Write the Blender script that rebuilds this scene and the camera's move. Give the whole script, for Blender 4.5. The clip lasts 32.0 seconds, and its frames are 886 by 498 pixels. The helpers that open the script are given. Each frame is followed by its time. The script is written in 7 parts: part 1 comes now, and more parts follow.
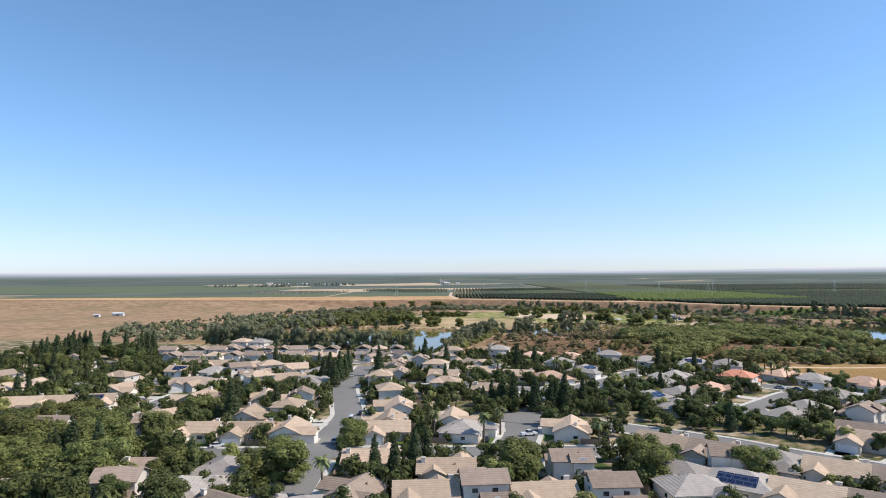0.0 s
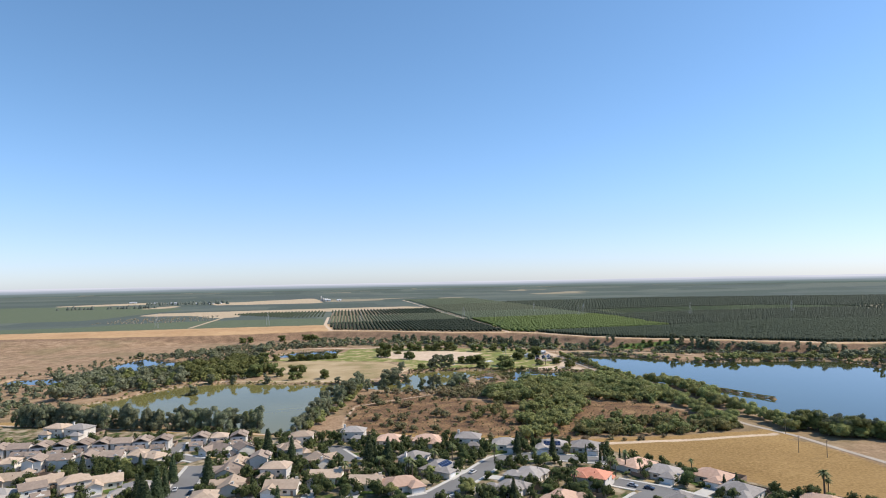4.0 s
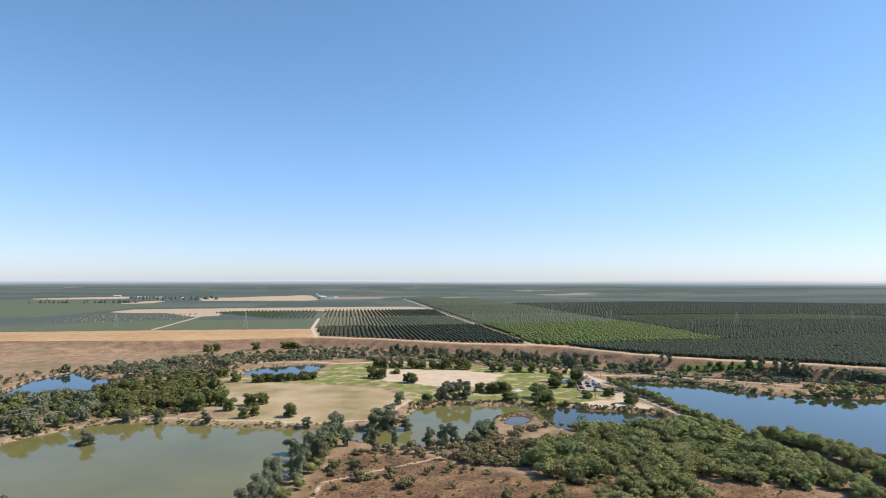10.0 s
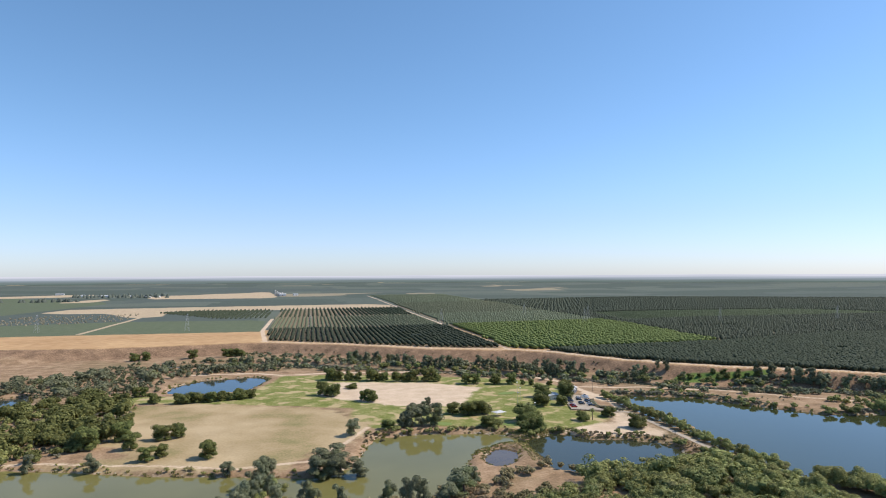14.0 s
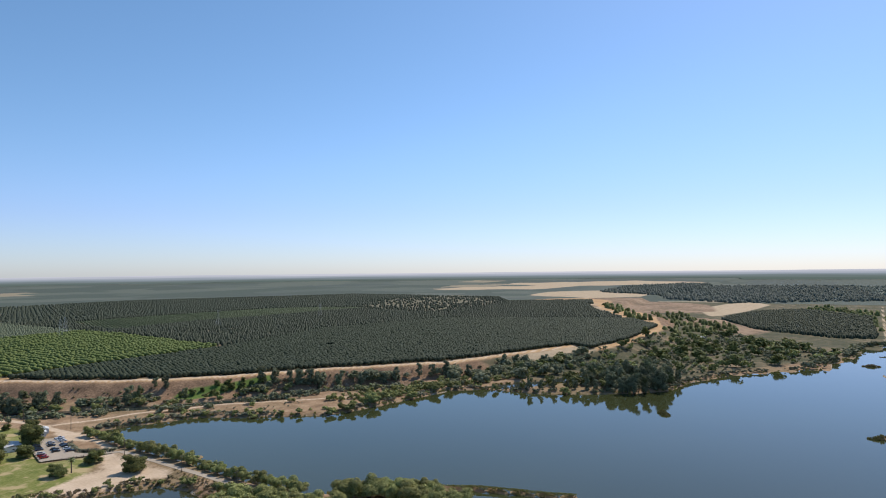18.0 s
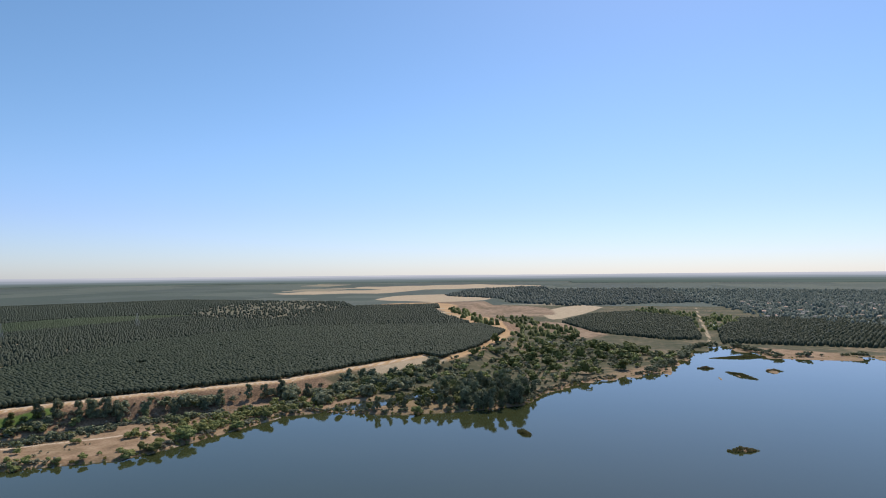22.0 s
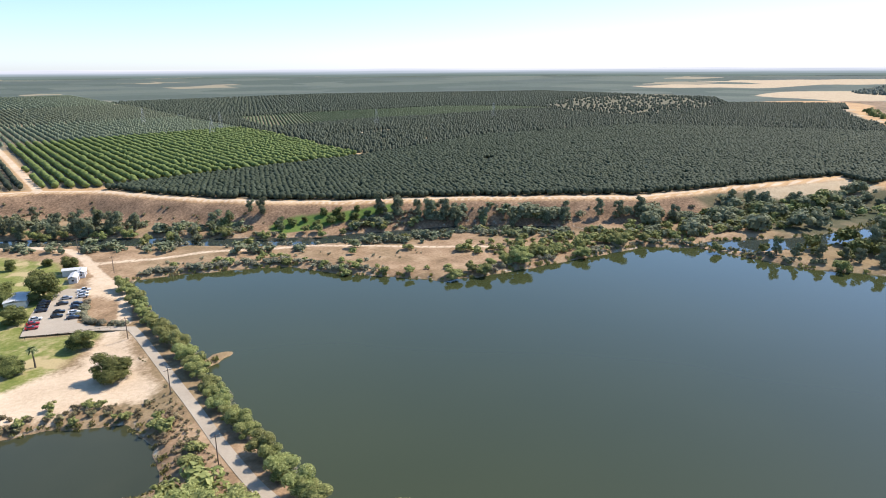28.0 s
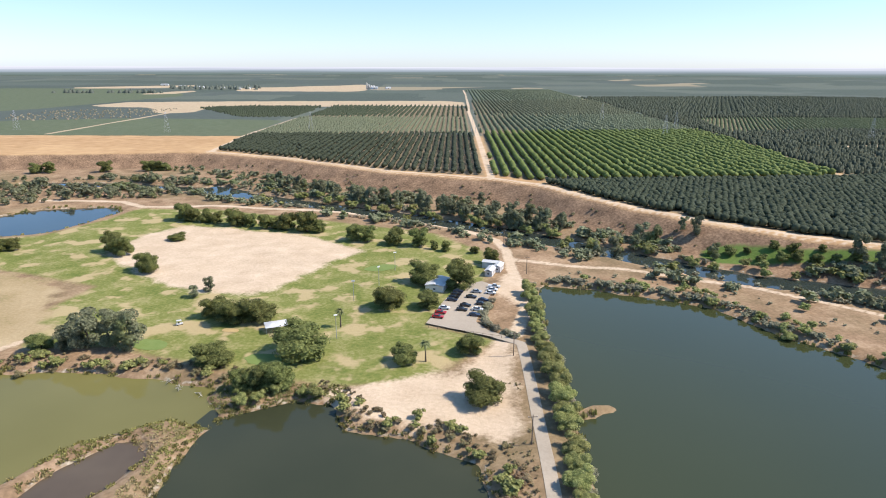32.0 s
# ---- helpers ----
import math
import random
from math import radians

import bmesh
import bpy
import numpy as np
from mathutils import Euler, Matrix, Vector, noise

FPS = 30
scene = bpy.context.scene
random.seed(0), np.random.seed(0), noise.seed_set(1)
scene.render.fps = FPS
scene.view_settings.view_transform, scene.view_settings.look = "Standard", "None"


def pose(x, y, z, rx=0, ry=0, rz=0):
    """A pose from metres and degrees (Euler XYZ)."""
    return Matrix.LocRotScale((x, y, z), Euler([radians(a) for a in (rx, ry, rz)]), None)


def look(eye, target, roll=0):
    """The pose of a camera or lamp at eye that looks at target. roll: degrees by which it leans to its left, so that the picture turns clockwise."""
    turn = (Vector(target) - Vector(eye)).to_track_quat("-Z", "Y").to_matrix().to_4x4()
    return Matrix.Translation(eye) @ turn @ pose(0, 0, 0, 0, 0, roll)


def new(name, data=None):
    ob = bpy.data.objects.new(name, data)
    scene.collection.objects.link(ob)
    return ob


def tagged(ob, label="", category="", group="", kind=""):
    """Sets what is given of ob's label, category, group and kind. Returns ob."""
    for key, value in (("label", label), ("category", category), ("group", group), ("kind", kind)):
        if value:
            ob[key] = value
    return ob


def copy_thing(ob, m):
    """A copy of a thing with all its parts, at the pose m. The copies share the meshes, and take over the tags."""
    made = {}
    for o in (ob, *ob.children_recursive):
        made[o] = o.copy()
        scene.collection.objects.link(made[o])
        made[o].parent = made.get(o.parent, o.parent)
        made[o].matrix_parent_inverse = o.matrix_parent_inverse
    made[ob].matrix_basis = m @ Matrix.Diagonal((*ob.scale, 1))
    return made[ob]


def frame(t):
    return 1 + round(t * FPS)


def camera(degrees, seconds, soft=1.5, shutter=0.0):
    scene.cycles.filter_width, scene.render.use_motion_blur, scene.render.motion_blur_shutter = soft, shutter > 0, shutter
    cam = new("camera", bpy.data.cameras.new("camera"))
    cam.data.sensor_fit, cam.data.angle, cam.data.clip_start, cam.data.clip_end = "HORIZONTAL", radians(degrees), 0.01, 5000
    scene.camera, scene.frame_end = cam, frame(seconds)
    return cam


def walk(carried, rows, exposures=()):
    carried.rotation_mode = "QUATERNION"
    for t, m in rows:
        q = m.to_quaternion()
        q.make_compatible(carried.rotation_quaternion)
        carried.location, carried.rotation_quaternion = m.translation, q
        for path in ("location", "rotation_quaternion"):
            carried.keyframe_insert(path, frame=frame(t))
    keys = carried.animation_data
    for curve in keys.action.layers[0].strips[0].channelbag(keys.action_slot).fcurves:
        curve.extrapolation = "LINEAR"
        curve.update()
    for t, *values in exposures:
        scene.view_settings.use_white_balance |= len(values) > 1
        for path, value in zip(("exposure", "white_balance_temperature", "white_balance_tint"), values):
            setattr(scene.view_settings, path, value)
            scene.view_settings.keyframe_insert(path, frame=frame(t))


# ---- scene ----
cam = camera(69.98, 32.0, 1.0)
# seconds, x, y, z, yaw, pitch, roll
FLIGHT = [
    (0, 0.05, 0.01, 54.07, -0.85, 2.39, 0.36),
    (0.5, 3.05, 5.52, 67.21, -1.36, 2.21, 0.32),
    (1, 8.86, 7.46, 74.52, -1.84, 2.33, 0.34),
    (1.5, 11.11, 5.68, 85.27, -1.89, 2.52, 0.48),
    (1.6, 10.50, 5.62, 86.63, -2.30, 2.55, 0.56),
    (1.7, 9.88, 5.57, 88.00, -5.80, 2.58, 0.63),
    (1.8, 9.26, 5.52, 89.36, -10.50, 2.61, 0.70),
    (2, 8.03, 5.41, 92.09, -11.16, 2.67, 0.85),
    (2.5, 13.90, 4.19, 91.36, -11.07, 2.83, 0.97),
    (4.5, 22.53, 36.85, 93.33, -11.12, 2.91, 1.06),
    (5, 25.79, 52.05, 93.83, -11.18, 2.93, 0.91),
    (5.5, 29.50, 67.09, 94.47, -11.20, 2.94, 0.76),
    (6, 32.69, 81.85, 94.95, -11.29, 2.95, 0.66),
    (6.5, 34.65, 96.72, 95.13, -11.42, 2.91, 0.48),
    (7, 37.47, 111.27, 94.97, -11.43, 2.93, 0.33),
    (7.5, 40.55, 125.67, 94.78, -11.38, 2.96, 0.25),
    (8, 43.48, 138.47, 94.53, -11.33, 2.90, 0.36),
    (8.5, 45.26, 152.23, 94.53, -11.18, 2.90, 0.32),
    (9, 45.25, 167.80, 94.80, -11.08, 2.85, 0.23),
    (9.5, 44.91, 184.91, 94.73, -11.07, 2.80, -0.06),
    (10, 44.95, 200.86, 94.55, -10.97, 2.73, -0.11),
    (10.5, 45.21, 214.17, 94.42, -10.89, 2.74, -0.08),
    (11, 46.04, 223.49, 94.23, -10.89, 2.73, -0.10),
    (11.5, 47.25, 230.91, 94.04, -11.13, 2.68, -0.14),
    (12, 50.11, 240.80, 94.14, -11.35, 2.66, -0.10),
    (12.5, 53.81, 253.31, 94.43, -11.55, 2.56, 0.01),
    (13, 58.69, 267.85, 94.94, -11.68, 2.52, 0.18),
    (13.5, 62.17, 281.81, 95.56, -11.85, 2.40, 0.17),
    (15.5, 64.95, 314.68, 98.44, -33.40, 2.08, 0.53),
    (16, 69.05, 321.38, 98.53, -41.23, 2.06, 0.61),
    (16.5, 72.32, 328.15, 99.39, -50.90, 1.93, 0.65),
    (17, 76.15, 333.31, 100.11, -57.79, 1.87, 0.72),
    (17.5, 81.11, 338.53, 100.36, -57.84, 1.93, 0.70),
    (18, 86.74, 343.49, 100.23, -57.87, 2.00, 0.59),
    (18.5, 93.12, 347.91, 99.84, -58.92, 2.08, 0.51),
    (19, 98.87, 352.12, 99.50, -62.86, 2.14, 0.52),
    (19.5, 104.44, 355.98, 99.87, -66.87, 2.13, 0.49),
    (20, 111.00, 359.90, 100.44, -68.23, 2.12, 0.44),
    (20.5, 118.88, 363.30, 100.90, -68.93, 2.12, 0.45),
    (21, 126.47, 365.92, 101.26, -69.88, 2.12, 0.52),
    (21.5, 134.39, 369.12, 101.51, -71.55, 2.13, 0.61),
    (22, 141.86, 371.77, 101.50, -71.82, 2.18, 0.53),
    (22.5, 149.53, 374.55, 101.04, -71.89, 2.24, 0.41),
    (23, 157.97, 376.13, 100.09, -71.52, 2.36, 0.39),
    (23.5, 172.50, 381.50, 98.95, -64.33, 2.37, 0.33),
    (24, 189.50, 390.50, 97.58, -54.21, 2.47, 0.40),
    (24.1, 192.80, 392.20, 97.38, -52.96, 2.39, 0.45),
    (24.2, 196.20, 394.10, 97.22, -42.66, 3.03, 0.25),
    (24.5, 204.50, 400.50, 96.72, -42.40, 2.92, 0.26),
    (25, 213.40, 409.30, 95.84, -42.28, 2.48, 0.27),
    (25.3, 215.14, 413.39, 95.41, -42.50, 1.60, 0.32),
    (25.5, 216.30, 416.12, 95.12, -42.63, -3.75, 0.36),
    (27.5, 231.91, 434.37, 96.87, -42.86, -16.05, 0.15),
    (28, 236.40, 438.48, 96.59, -40.70, -16.05, 0.29),
    (28.5, 239.93, 443.77, 96.66, -28.94, -16.06, -0.03),
    (29, 244.48, 449.20, 96.45, -16.16, -16.10, -0.14),
    (29.5, 248.17, 453.87, 96.29, -13.89, -16.13, -0.18),
    (30, 250.91, 458.22, 96.34, -13.78, -16.13, -0.08),
    (30.5, 253.75, 463.21, 96.29, -13.42, -16.13, -0.05),
    (31, 256.09, 468.51, 96.23, -13.48, -16.13, 0.03),
    (31.5, 257.88, 474.24, 96.05, -12.48, -16.14, 0.05),
    (31.6, 258.17, 475.42, 95.98, -12.20, -16.14, 0.01),
    (31.8, 258.75, 477.76, 95.84, -6.80, -16.14, -0.06),
    (32, 259.32, 480.11, 95.70, -1.26, -16.14, -0.13),
]
EXPOSURES = [(0, 0.2), (2.5, 0.15), (13.5, 0.12), (16, -0.10), (18, -0.18), (20, -0.24), (22, -0.26), (24, -0.20), (25, -0.11), (27.5, 0.53), (30, 0.51), (32, 0.43)]
walk(cam, [(t, pose(x, y, z, 90 + p, r, yaw)) for t, x, y, z, yaw, p, r in FLIGHT], EXPOSURES)

# ---- light ----
SUN_AZ, SUN_EL = -5.0, 48.0      # degrees from +x towards +y, and above the horizon
world = bpy.data.worlds.new("sky")
scene.world = world
world.use_nodes = True
wn = world.node_tree
sky = wn.nodes.new("ShaderNodeTexSky")
sky.sky_type = "NISHITA"
sky.sun_disc = False
sky.sun_elevation = radians(SUN_EL)
sky.sun_rotation = radians(90 - SUN_AZ)
sky.altitude = 60
sky.air_density, sky.dust_density, sky.ozone_density = 0.9, 0.35, 1.2
# white balance of the sky: azure overhead, pale lilac where it is brightest
bw = wn.nodes.new("ShaderNodeRGBToBW")
wn.links.new(sky.outputs[0], bw.inputs[0])
parts = wn.nodes.new("ShaderNodeSeparateColor")
wn.links.new(sky.outputs[0], parts.inputs[0])
warmth = wn.nodes.new("ShaderNodeMath")
warmth.operation = "DIVIDE"
wn.links.new(parts.outputs[0], warmth.inputs[0])
wn.links.new(parts.outputs[2], warmth.inputs[1])
pale = wn.nodes.new("ShaderNodeMapRange")
pale.interpolation_type = "SMOOTHSTEP"
pale.inputs[1].default_value, pale.inputs[2].default_value = 0.20, 0.70
wn.links.new(warmth.outputs[0], pale.inputs[0])
cast = wn.nodes.new("ShaderNodeMix")
cast.data_type = "RGBA"
cast.inputs[6].default_value, cast.inputs[7].default_value = (0.75, 1.0, 1.06, 1), (0.72, 0.81, 1.12, 1)
wn.links.new(pale.outputs[0], cast.inputs[0])
glare = wn.nodes.new("ShaderNodeMapRange")
glare.inputs[1].default_value, glare.inputs[2].default_value, glare.inputs[3].default_value, glare.inputs[4].default_value = 5.0, 10.0, 1.0, 0.88
wn.links.new(bw.outputs[0], glare.inputs[0])
dim = wn.nodes.new("ShaderNodeMix")
dim.data_type, dim.blend_type = "RGBA", "MULTIPLY"
dim.inputs[0].default_value = 1.0
wn.links.new(cast.outputs[2], dim.inputs[6])
wn.links.new(glare.outputs[0], dim.inputs[7])
tint = wn.nodes.new("ShaderNodeMix")
tint.data_type, tint.blend_type = "RGBA", "MULTIPLY"
tint.inputs[0].default_value = 1.0
wn.links.new(sky.outputs[0], tint.inputs[6])
wn.links.new(dim.outputs[2], tint.inputs[7])
wn.nodes["Background"].inputs["Strength"].default_value = 0.15
wn.links.new(tint.outputs[2], wn.nodes["Background"].inputs["Color"])
sun = new("sun", bpy.data.lights.new("sun", "SUN"))
sun.data.energy, sun.data.angle, sun.data.color = 4.5, radians(0.53), (1.0, 0.905, 0.785)
sa, se = radians(SUN_AZ), radians(SUN_EL)
sun.matrix_world = look((0, 0, 0), (-math.cos(sa) * math.cos(se), -math.sin(sa) * math.cos(se), -math.sin(se)))

# ---- materials ----
def mat(name, rough=0.8, metal=0.0, spec=0.3):
    m = bpy.data.materials.new(name)
    m.use_nodes = True
    b = m.node_tree.nodes["Principled BSDF"]
    b.inputs["Roughness"].default_value = rough
    b.inputs["Metallic"].default_value = metal
    b.inputs["Specular IOR Level"].default_value = spec
    return m, m.node_tree, b


def nd(nt, kind, **kw):
    n = nt.nodes.new(kind)
    for k, v in kw.items():
        n.inputs[k].default_value = v
    return n


def coords(nt, kind="Object"):
    return nt.nodes.new("ShaderNodeTexCoord").outputs[kind]


def world_pos(nt):
    return nt.nodes.new("ShaderNodeNewGeometry").outputs["Position"]


def noise_at(nt, vec, scale, detail=4.0, rough=0.55):
    n = nd(nt, "ShaderNodeTexNoise", Scale=scale, Detail=detail, Roughness=rough)
    nt.links.new(vec, n.inputs["Vector"])
    return n.outputs["Fac"]


def ramp(nt, fac, stops):
    r = nt.nodes.new("ShaderNodeValToRGB")
    e = r.color_ramp.elements
    while len(e) < len(stops):
        e.new(0.5)
    for el, (p, c) in zip(e, stops):
        el.position, el.color = p, (*c, 1) if len(c) == 3 else c
    nt.links.new(fac, r.inputs[0])
    return r.outputs[0]


def mixc(nt, fac, a, b, how="MIX"):
    m = nt.nodes.new("ShaderNodeMix")
    m.data_type, m.blend_type = "RGBA", how
    for sock, val in ((m.inputs[0], fac), (m.inputs[6], a), (m.inputs[7], b)):
        if isinstance(val, (int, float)):
            sock.default_value = val
        elif isinstance(val, tuple):
            sock.default_value = (*val, 1)
        else:
            nt.links.new(val, sock)
    return m.outputs[2]


def calc(nt, op, a, b=0.0, c=0.0):
    m = nt.nodes.new("ShaderNodeMath")
    m.operation = op
    for sock, val in zip(m.inputs, (a, b, c)):
        if isinstance(val, (int, float)):
            sock.default_value = val
        else:
            nt.links.new(val, sock)
    return m.outputs[0]


def smooth(nt, val, lo, hi):
    m = nt.nodes.new("ShaderNodeMapRange")
    m.interpolation_type = "SMOOTHSTEP"
    nt.links.new(val, m.inputs[0])
    m.inputs[1].default_value, m.inputs[2].default_value = lo, hi
    return m.outputs[0]


def bump(nt, b, height, strength, dist):
    n = nd(nt, "ShaderNodeBump", Strength=strength, Distance=dist)
    nt.links.new(height, n.inputs["Height"])
    nt.links.new(n.outputs[0], b.inputs["Normal"])


def two_tone(name, lo, hi, scale=0.3, fine=4.0, rough=0.85, metal=0.0, spec=0.25, rel=0.3, dist=0.05, rnd=0.0):
    """A plain surface with stains and grain at two scales; rnd: how much one object differs from the next."""
    m, nt, b = mat(name, rough, metal, spec)
    v = coords(nt)
    big = noise_at(nt, v, scale)
    small = noise_at(nt, v, fine, 5.0)
    f = calc(nt, "ADD", calc(nt, "MULTIPLY", big, 0.6), calc(nt, "MULTIPLY", small, 0.4))
    c = ramp(nt, f, [(0.3, lo), (0.7, hi)])
    if rnd:
        r = nt.nodes.new("ShaderNodeObjectInfo").outputs["Random"]
        h = nd(nt, "ShaderNodeHueSaturation")
        nt.links.new(c, h.inputs["Color"])
        nt.links.new(calc(nt, "ADD", 1 - rnd / 2, calc(nt, "MULTIPLY", r, rnd)), h.inputs["Value"])
        c = h.outputs[0]
    nt.links.new(c, b.inputs["Base Color"])
    if rel:
        bump(nt, b, small, rel, dist)
    return m


def foliage(name, dark, light, dry=None, rnd=0.35, isl=True, thin=0.2):
    m, nt, b = mat(name, 0.75, 0, 0.15)
    v = world_pos(nt)
    n = noise_at(nt, v, 0.35, 3.0)
    r = nt.nodes.new("ShaderNodeNewGeometry").outputs["Random Per Island"] if isl else noise_at(nt, v, 1.7, 2.0)
    f = calc(nt, "ADD", calc(nt, "MULTIPLY", n, 0.45), calc(nt, "MULTIPLY", r, 0.55))
    c = ramp(nt, f, [(0.22, dark), (0.8, light)])
    if dry:
        c = mixc(nt, smooth(nt, noise_at(nt, v, 0.06, 3.0), 0.52, 0.7), c, dry)
    o = nt.nodes.new("ShaderNodeObjectInfo").outputs["Random"]
    h = nd(nt, "ShaderNodeHueSaturation")
    nt.links.new(c, h.inputs["Color"])
    nt.links.new(calc(nt, "ADD", 1 - rnd / 2, calc(nt, "MULTIPLY", o, rnd)), h.inputs["Value"])
    nt.links.new(calc(nt, "ADD", 0.485, calc(nt, "MULTIPLY", o, 0.03)), h.inputs["Hue"])
    nt.links.new(h.outputs[0], b.inputs["Base Color"])
    tr = nt.nodes.new("ShaderNodeBsdfTranslucent")
    nt.links.new(h.outputs[0], tr.inputs["Color"])
    mx = nt.nodes.new("ShaderNodeMixShader")
    mx.inputs[0].default_value = thin
    nt.links.new(b.outputs[0], mx.inputs[1])
    nt.links.new(tr.outputs[0], mx.inputs[2])
    nt.links.new(mx.outputs[0], nt.nodes["Material Output"].inputs["Surface"])
    return m


LEAF_OAK = foliage("oak leaves", (0.078, 0.091, 0.027), (0.222, 0.235, 0.078))
LEAF_EUC = foliage("eucalyptus leaves", (0.120, 0.135, 0.075), (0.290, 0.295, 0.175), (0.185, 0.205, 0.085))
LEAF_WILLOW = foliage("willow leaves", (0.150, 0.168, 0.050), (0.390, 0.385, 0.145))
LEAF_THICK = foliage("thicket leaves", (0.105, 0.128, 0.042), (0.285, 0.300, 0.112))
LEAF_RIPARIAN = foliage("riverside willow leaves", (0.102, 0.108, 0.034), (0.315, 0.300, 0.112), (0.270, 0.240, 0.110))
LEAF_TAMARISK = foliage("tamarisk leaves", (0.125, 0.124, 0.052), (0.310, 0.292, 0.140), (0.300, 0.245, 0.120))
LEAF_GARDEN = foliage("garden tree leaves", (0.040, 0.058, 0.020), (0.150, 0.180, 0.062))
LEAF_PINE = foliage("conifer needles", (0.037, 0.055, 0.027), (0.116, 0.140, 0.063))
LEAF_SCRUB = foliage("scrub leaves", (0.145, 0.122, 0.060), (0.335, 0.280, 0.155), (0.317, 0.232, 0.140))
LEAF_PALM = foliage("palm fronds", (0.098, 0.122, 0.046), (0.262, 0.275, 0.122))
LEAF_SALT = foliage("silvery scrub leaves", (0.160, 0.155, 0.096), (0.370, 0.340, 0.228), (0.354, 0.287, 0.201))
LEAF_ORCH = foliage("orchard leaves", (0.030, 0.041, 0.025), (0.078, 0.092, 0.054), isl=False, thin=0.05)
# the orchard leaves again, lightened to carry haze in their colour
LEAF_ORCH_HAZED = foliage("hazed far orchard leaves", (0.040, 0.053, 0.036), (0.096, 0.112, 0.073), isl=False, thin=0.05)
LEAF_YOUNG = foliage("young orchard leaves", (0.056, 0.073, 0.037), (0.122, 0.142, 0.073), isl=False, thin=0.05)
LEAF_CITRUS = foliage("bright orchard leaves", (0.095, 0.122, 0.036), (0.235, 0.265, 0.080), isl=False)
LEAF_GREY = foliage("greyish orchard leaves", (0.116, 0.140, 0.085), (0.220, 0.238, 0.152), isl=False)
# paler and bluer than near leaves: distance haze painted into the colour
LEAF_HAZED = foliage("hazed far tree leaves", (0.104, 0.128, 0.107), (0.177, 0.201, 0.159), isl=False)
LEAF_REED = foliage("reeds", (0.150, 0.152, 0.045), (0.350, 0.315, 0.115), (0.390, 0.310, 0.170))
BARK = two_tone("bark", (0.07, 0.05, 0.035), (0.20, 0.16, 0.12), 1.5, 12, 0.9)


def water(name, deep, shoal, sc=0.02, spec=0.5):
    m, nt, b = mat(name, 0.045, 0, spec)
    b.inputs["IOR"].default_value = 1.333
    v = world_pos(nt)
    c = ramp(nt, noise_at(nt, v, sc, 3.0), [(0.3, deep), (0.7, shoal)])
    nt.links.new(c, b.inputs["Base Color"])
    h = calc(nt, "ADD", noise_at(nt, v, 1.1, 3.0), calc(nt, "MULTIPLY", noise_at(nt, v, 0.12, 2.0), 2.0))
    bump(nt, b, h, 0.035, 0.05)
    return m


WATER_LAKE = water("lake water", (0.041, 0.049, 0.020), (0.051, 0.058, 0.023), 0.006, 0.66)
WATER_OLIVE = water("olive pond water", (0.150, 0.138, 0.046), (0.190, 0.172, 0.062), 0.015, 0.28)
WATER_DARK = water("dark pond water", (0.036, 0.041, 0.022), (0.050, 0.053, 0.028), 0.02)
WATER_BROWN = water("brown pool water", (0.095, 0.070, 0.048), (0.125, 0.095, 0.064), 0.05)
WATER_BLUE = water("clear pond water", (0.030, 0.040, 0.036), (0.045, 0.055, 0.046), 0.03)

ASPHALT = two_tone("asphalt", (0.155, 0.150, 0.142), (0.225, 0.218, 0.205), 0.05, 2.0, 0.9)
LANE = two_tone("worn lane asphalt", (0.33, 0.275, 0.21), (0.46, 0.39, 0.305), 0.08, 1.5, 0.9)
CONCRETE = two_tone("concrete", (0.42, 0.40, 0.36), (0.60, 0.57, 0.51), 0.15, 3.0, 0.85)
LAWN = two_tone("lawn", (0.050, 0.095, 0.018), (0.120, 0.170, 0.035), 0.15, 2.0, 0.95)
DRYLAWN = two_tone("dry lawn", (0.36, 0.25, 0.11), (0.50, 0.37, 0.18), 0.1, 1.5, 0.95)

# ---- plan ----
EAST_LAKE = [(312, 749), (333, 743), (356, 732), (377, 720), (386, 697), (407, 671), (420, 652), (437, 645), (467, 638), (492, 632), (543, 622),
             (562, 598), (566, 547), (585, 513), (603, 487), (628, 464), (675, 458), (737, 430), (779, 392), (806, 366), (864, 350), (937, 330),
             (1020, 320), (1062, 285), (955, 238), (985, 135), (900, 20), (700, 60), (540, 120), (430, 225), (385, 295), (352, 340), (326, 348),
             (313, 380), (312, 402), (317, 428), (321, 460), (330, 485), (333, 503), (320, 521), (309, 534), (299, 546), (295, 558), (296, 575), (297, 605), (299, 622), (301, 640), (301, 660), (302, 680), (303.5, 712), (307, 742)]
WEST_POND = [(-163, 574), (-141, 591), (-124, 622), (-100, 646), (-71, 652), (-40, 642), (-14, 630), (24, 617), (62, 607), (77, 602), (98, 614),
             (109, 650), (118, 668), (145, 668), (180, 661), (194, 657), (192, 650), (200.5, 640), (199, 634), (187, 640), (179, 635), (165, 627),
             (157, 612), (150, 592), (125, 562), (92, 556), (60, 580), (50, 590), (36, 535), (15, 472), (8, 437), (-4, 424), (-48, 466), (-102, 499)]
DARK_POND = [(200.5, 640), (221, 648), (231, 647), (235, 633), (254, 627), (271, 616), (273, 600), (269, 582), (238, 575), (205, 576), (193, 588),
             (195, 603), (197, 624), (199, 634)]
BROWN_POOL = [(163, 603), (168, 617), (176, 627), (182, 629), (187, 622), (185, 611), (178, 602), (169, 596)]
GOLF_POND = [(-28, 845), (-29, 880), (-8, 911), (20, 917), (40, 918), (52, 902), (42, 866), (33, 844), (8, 834)]
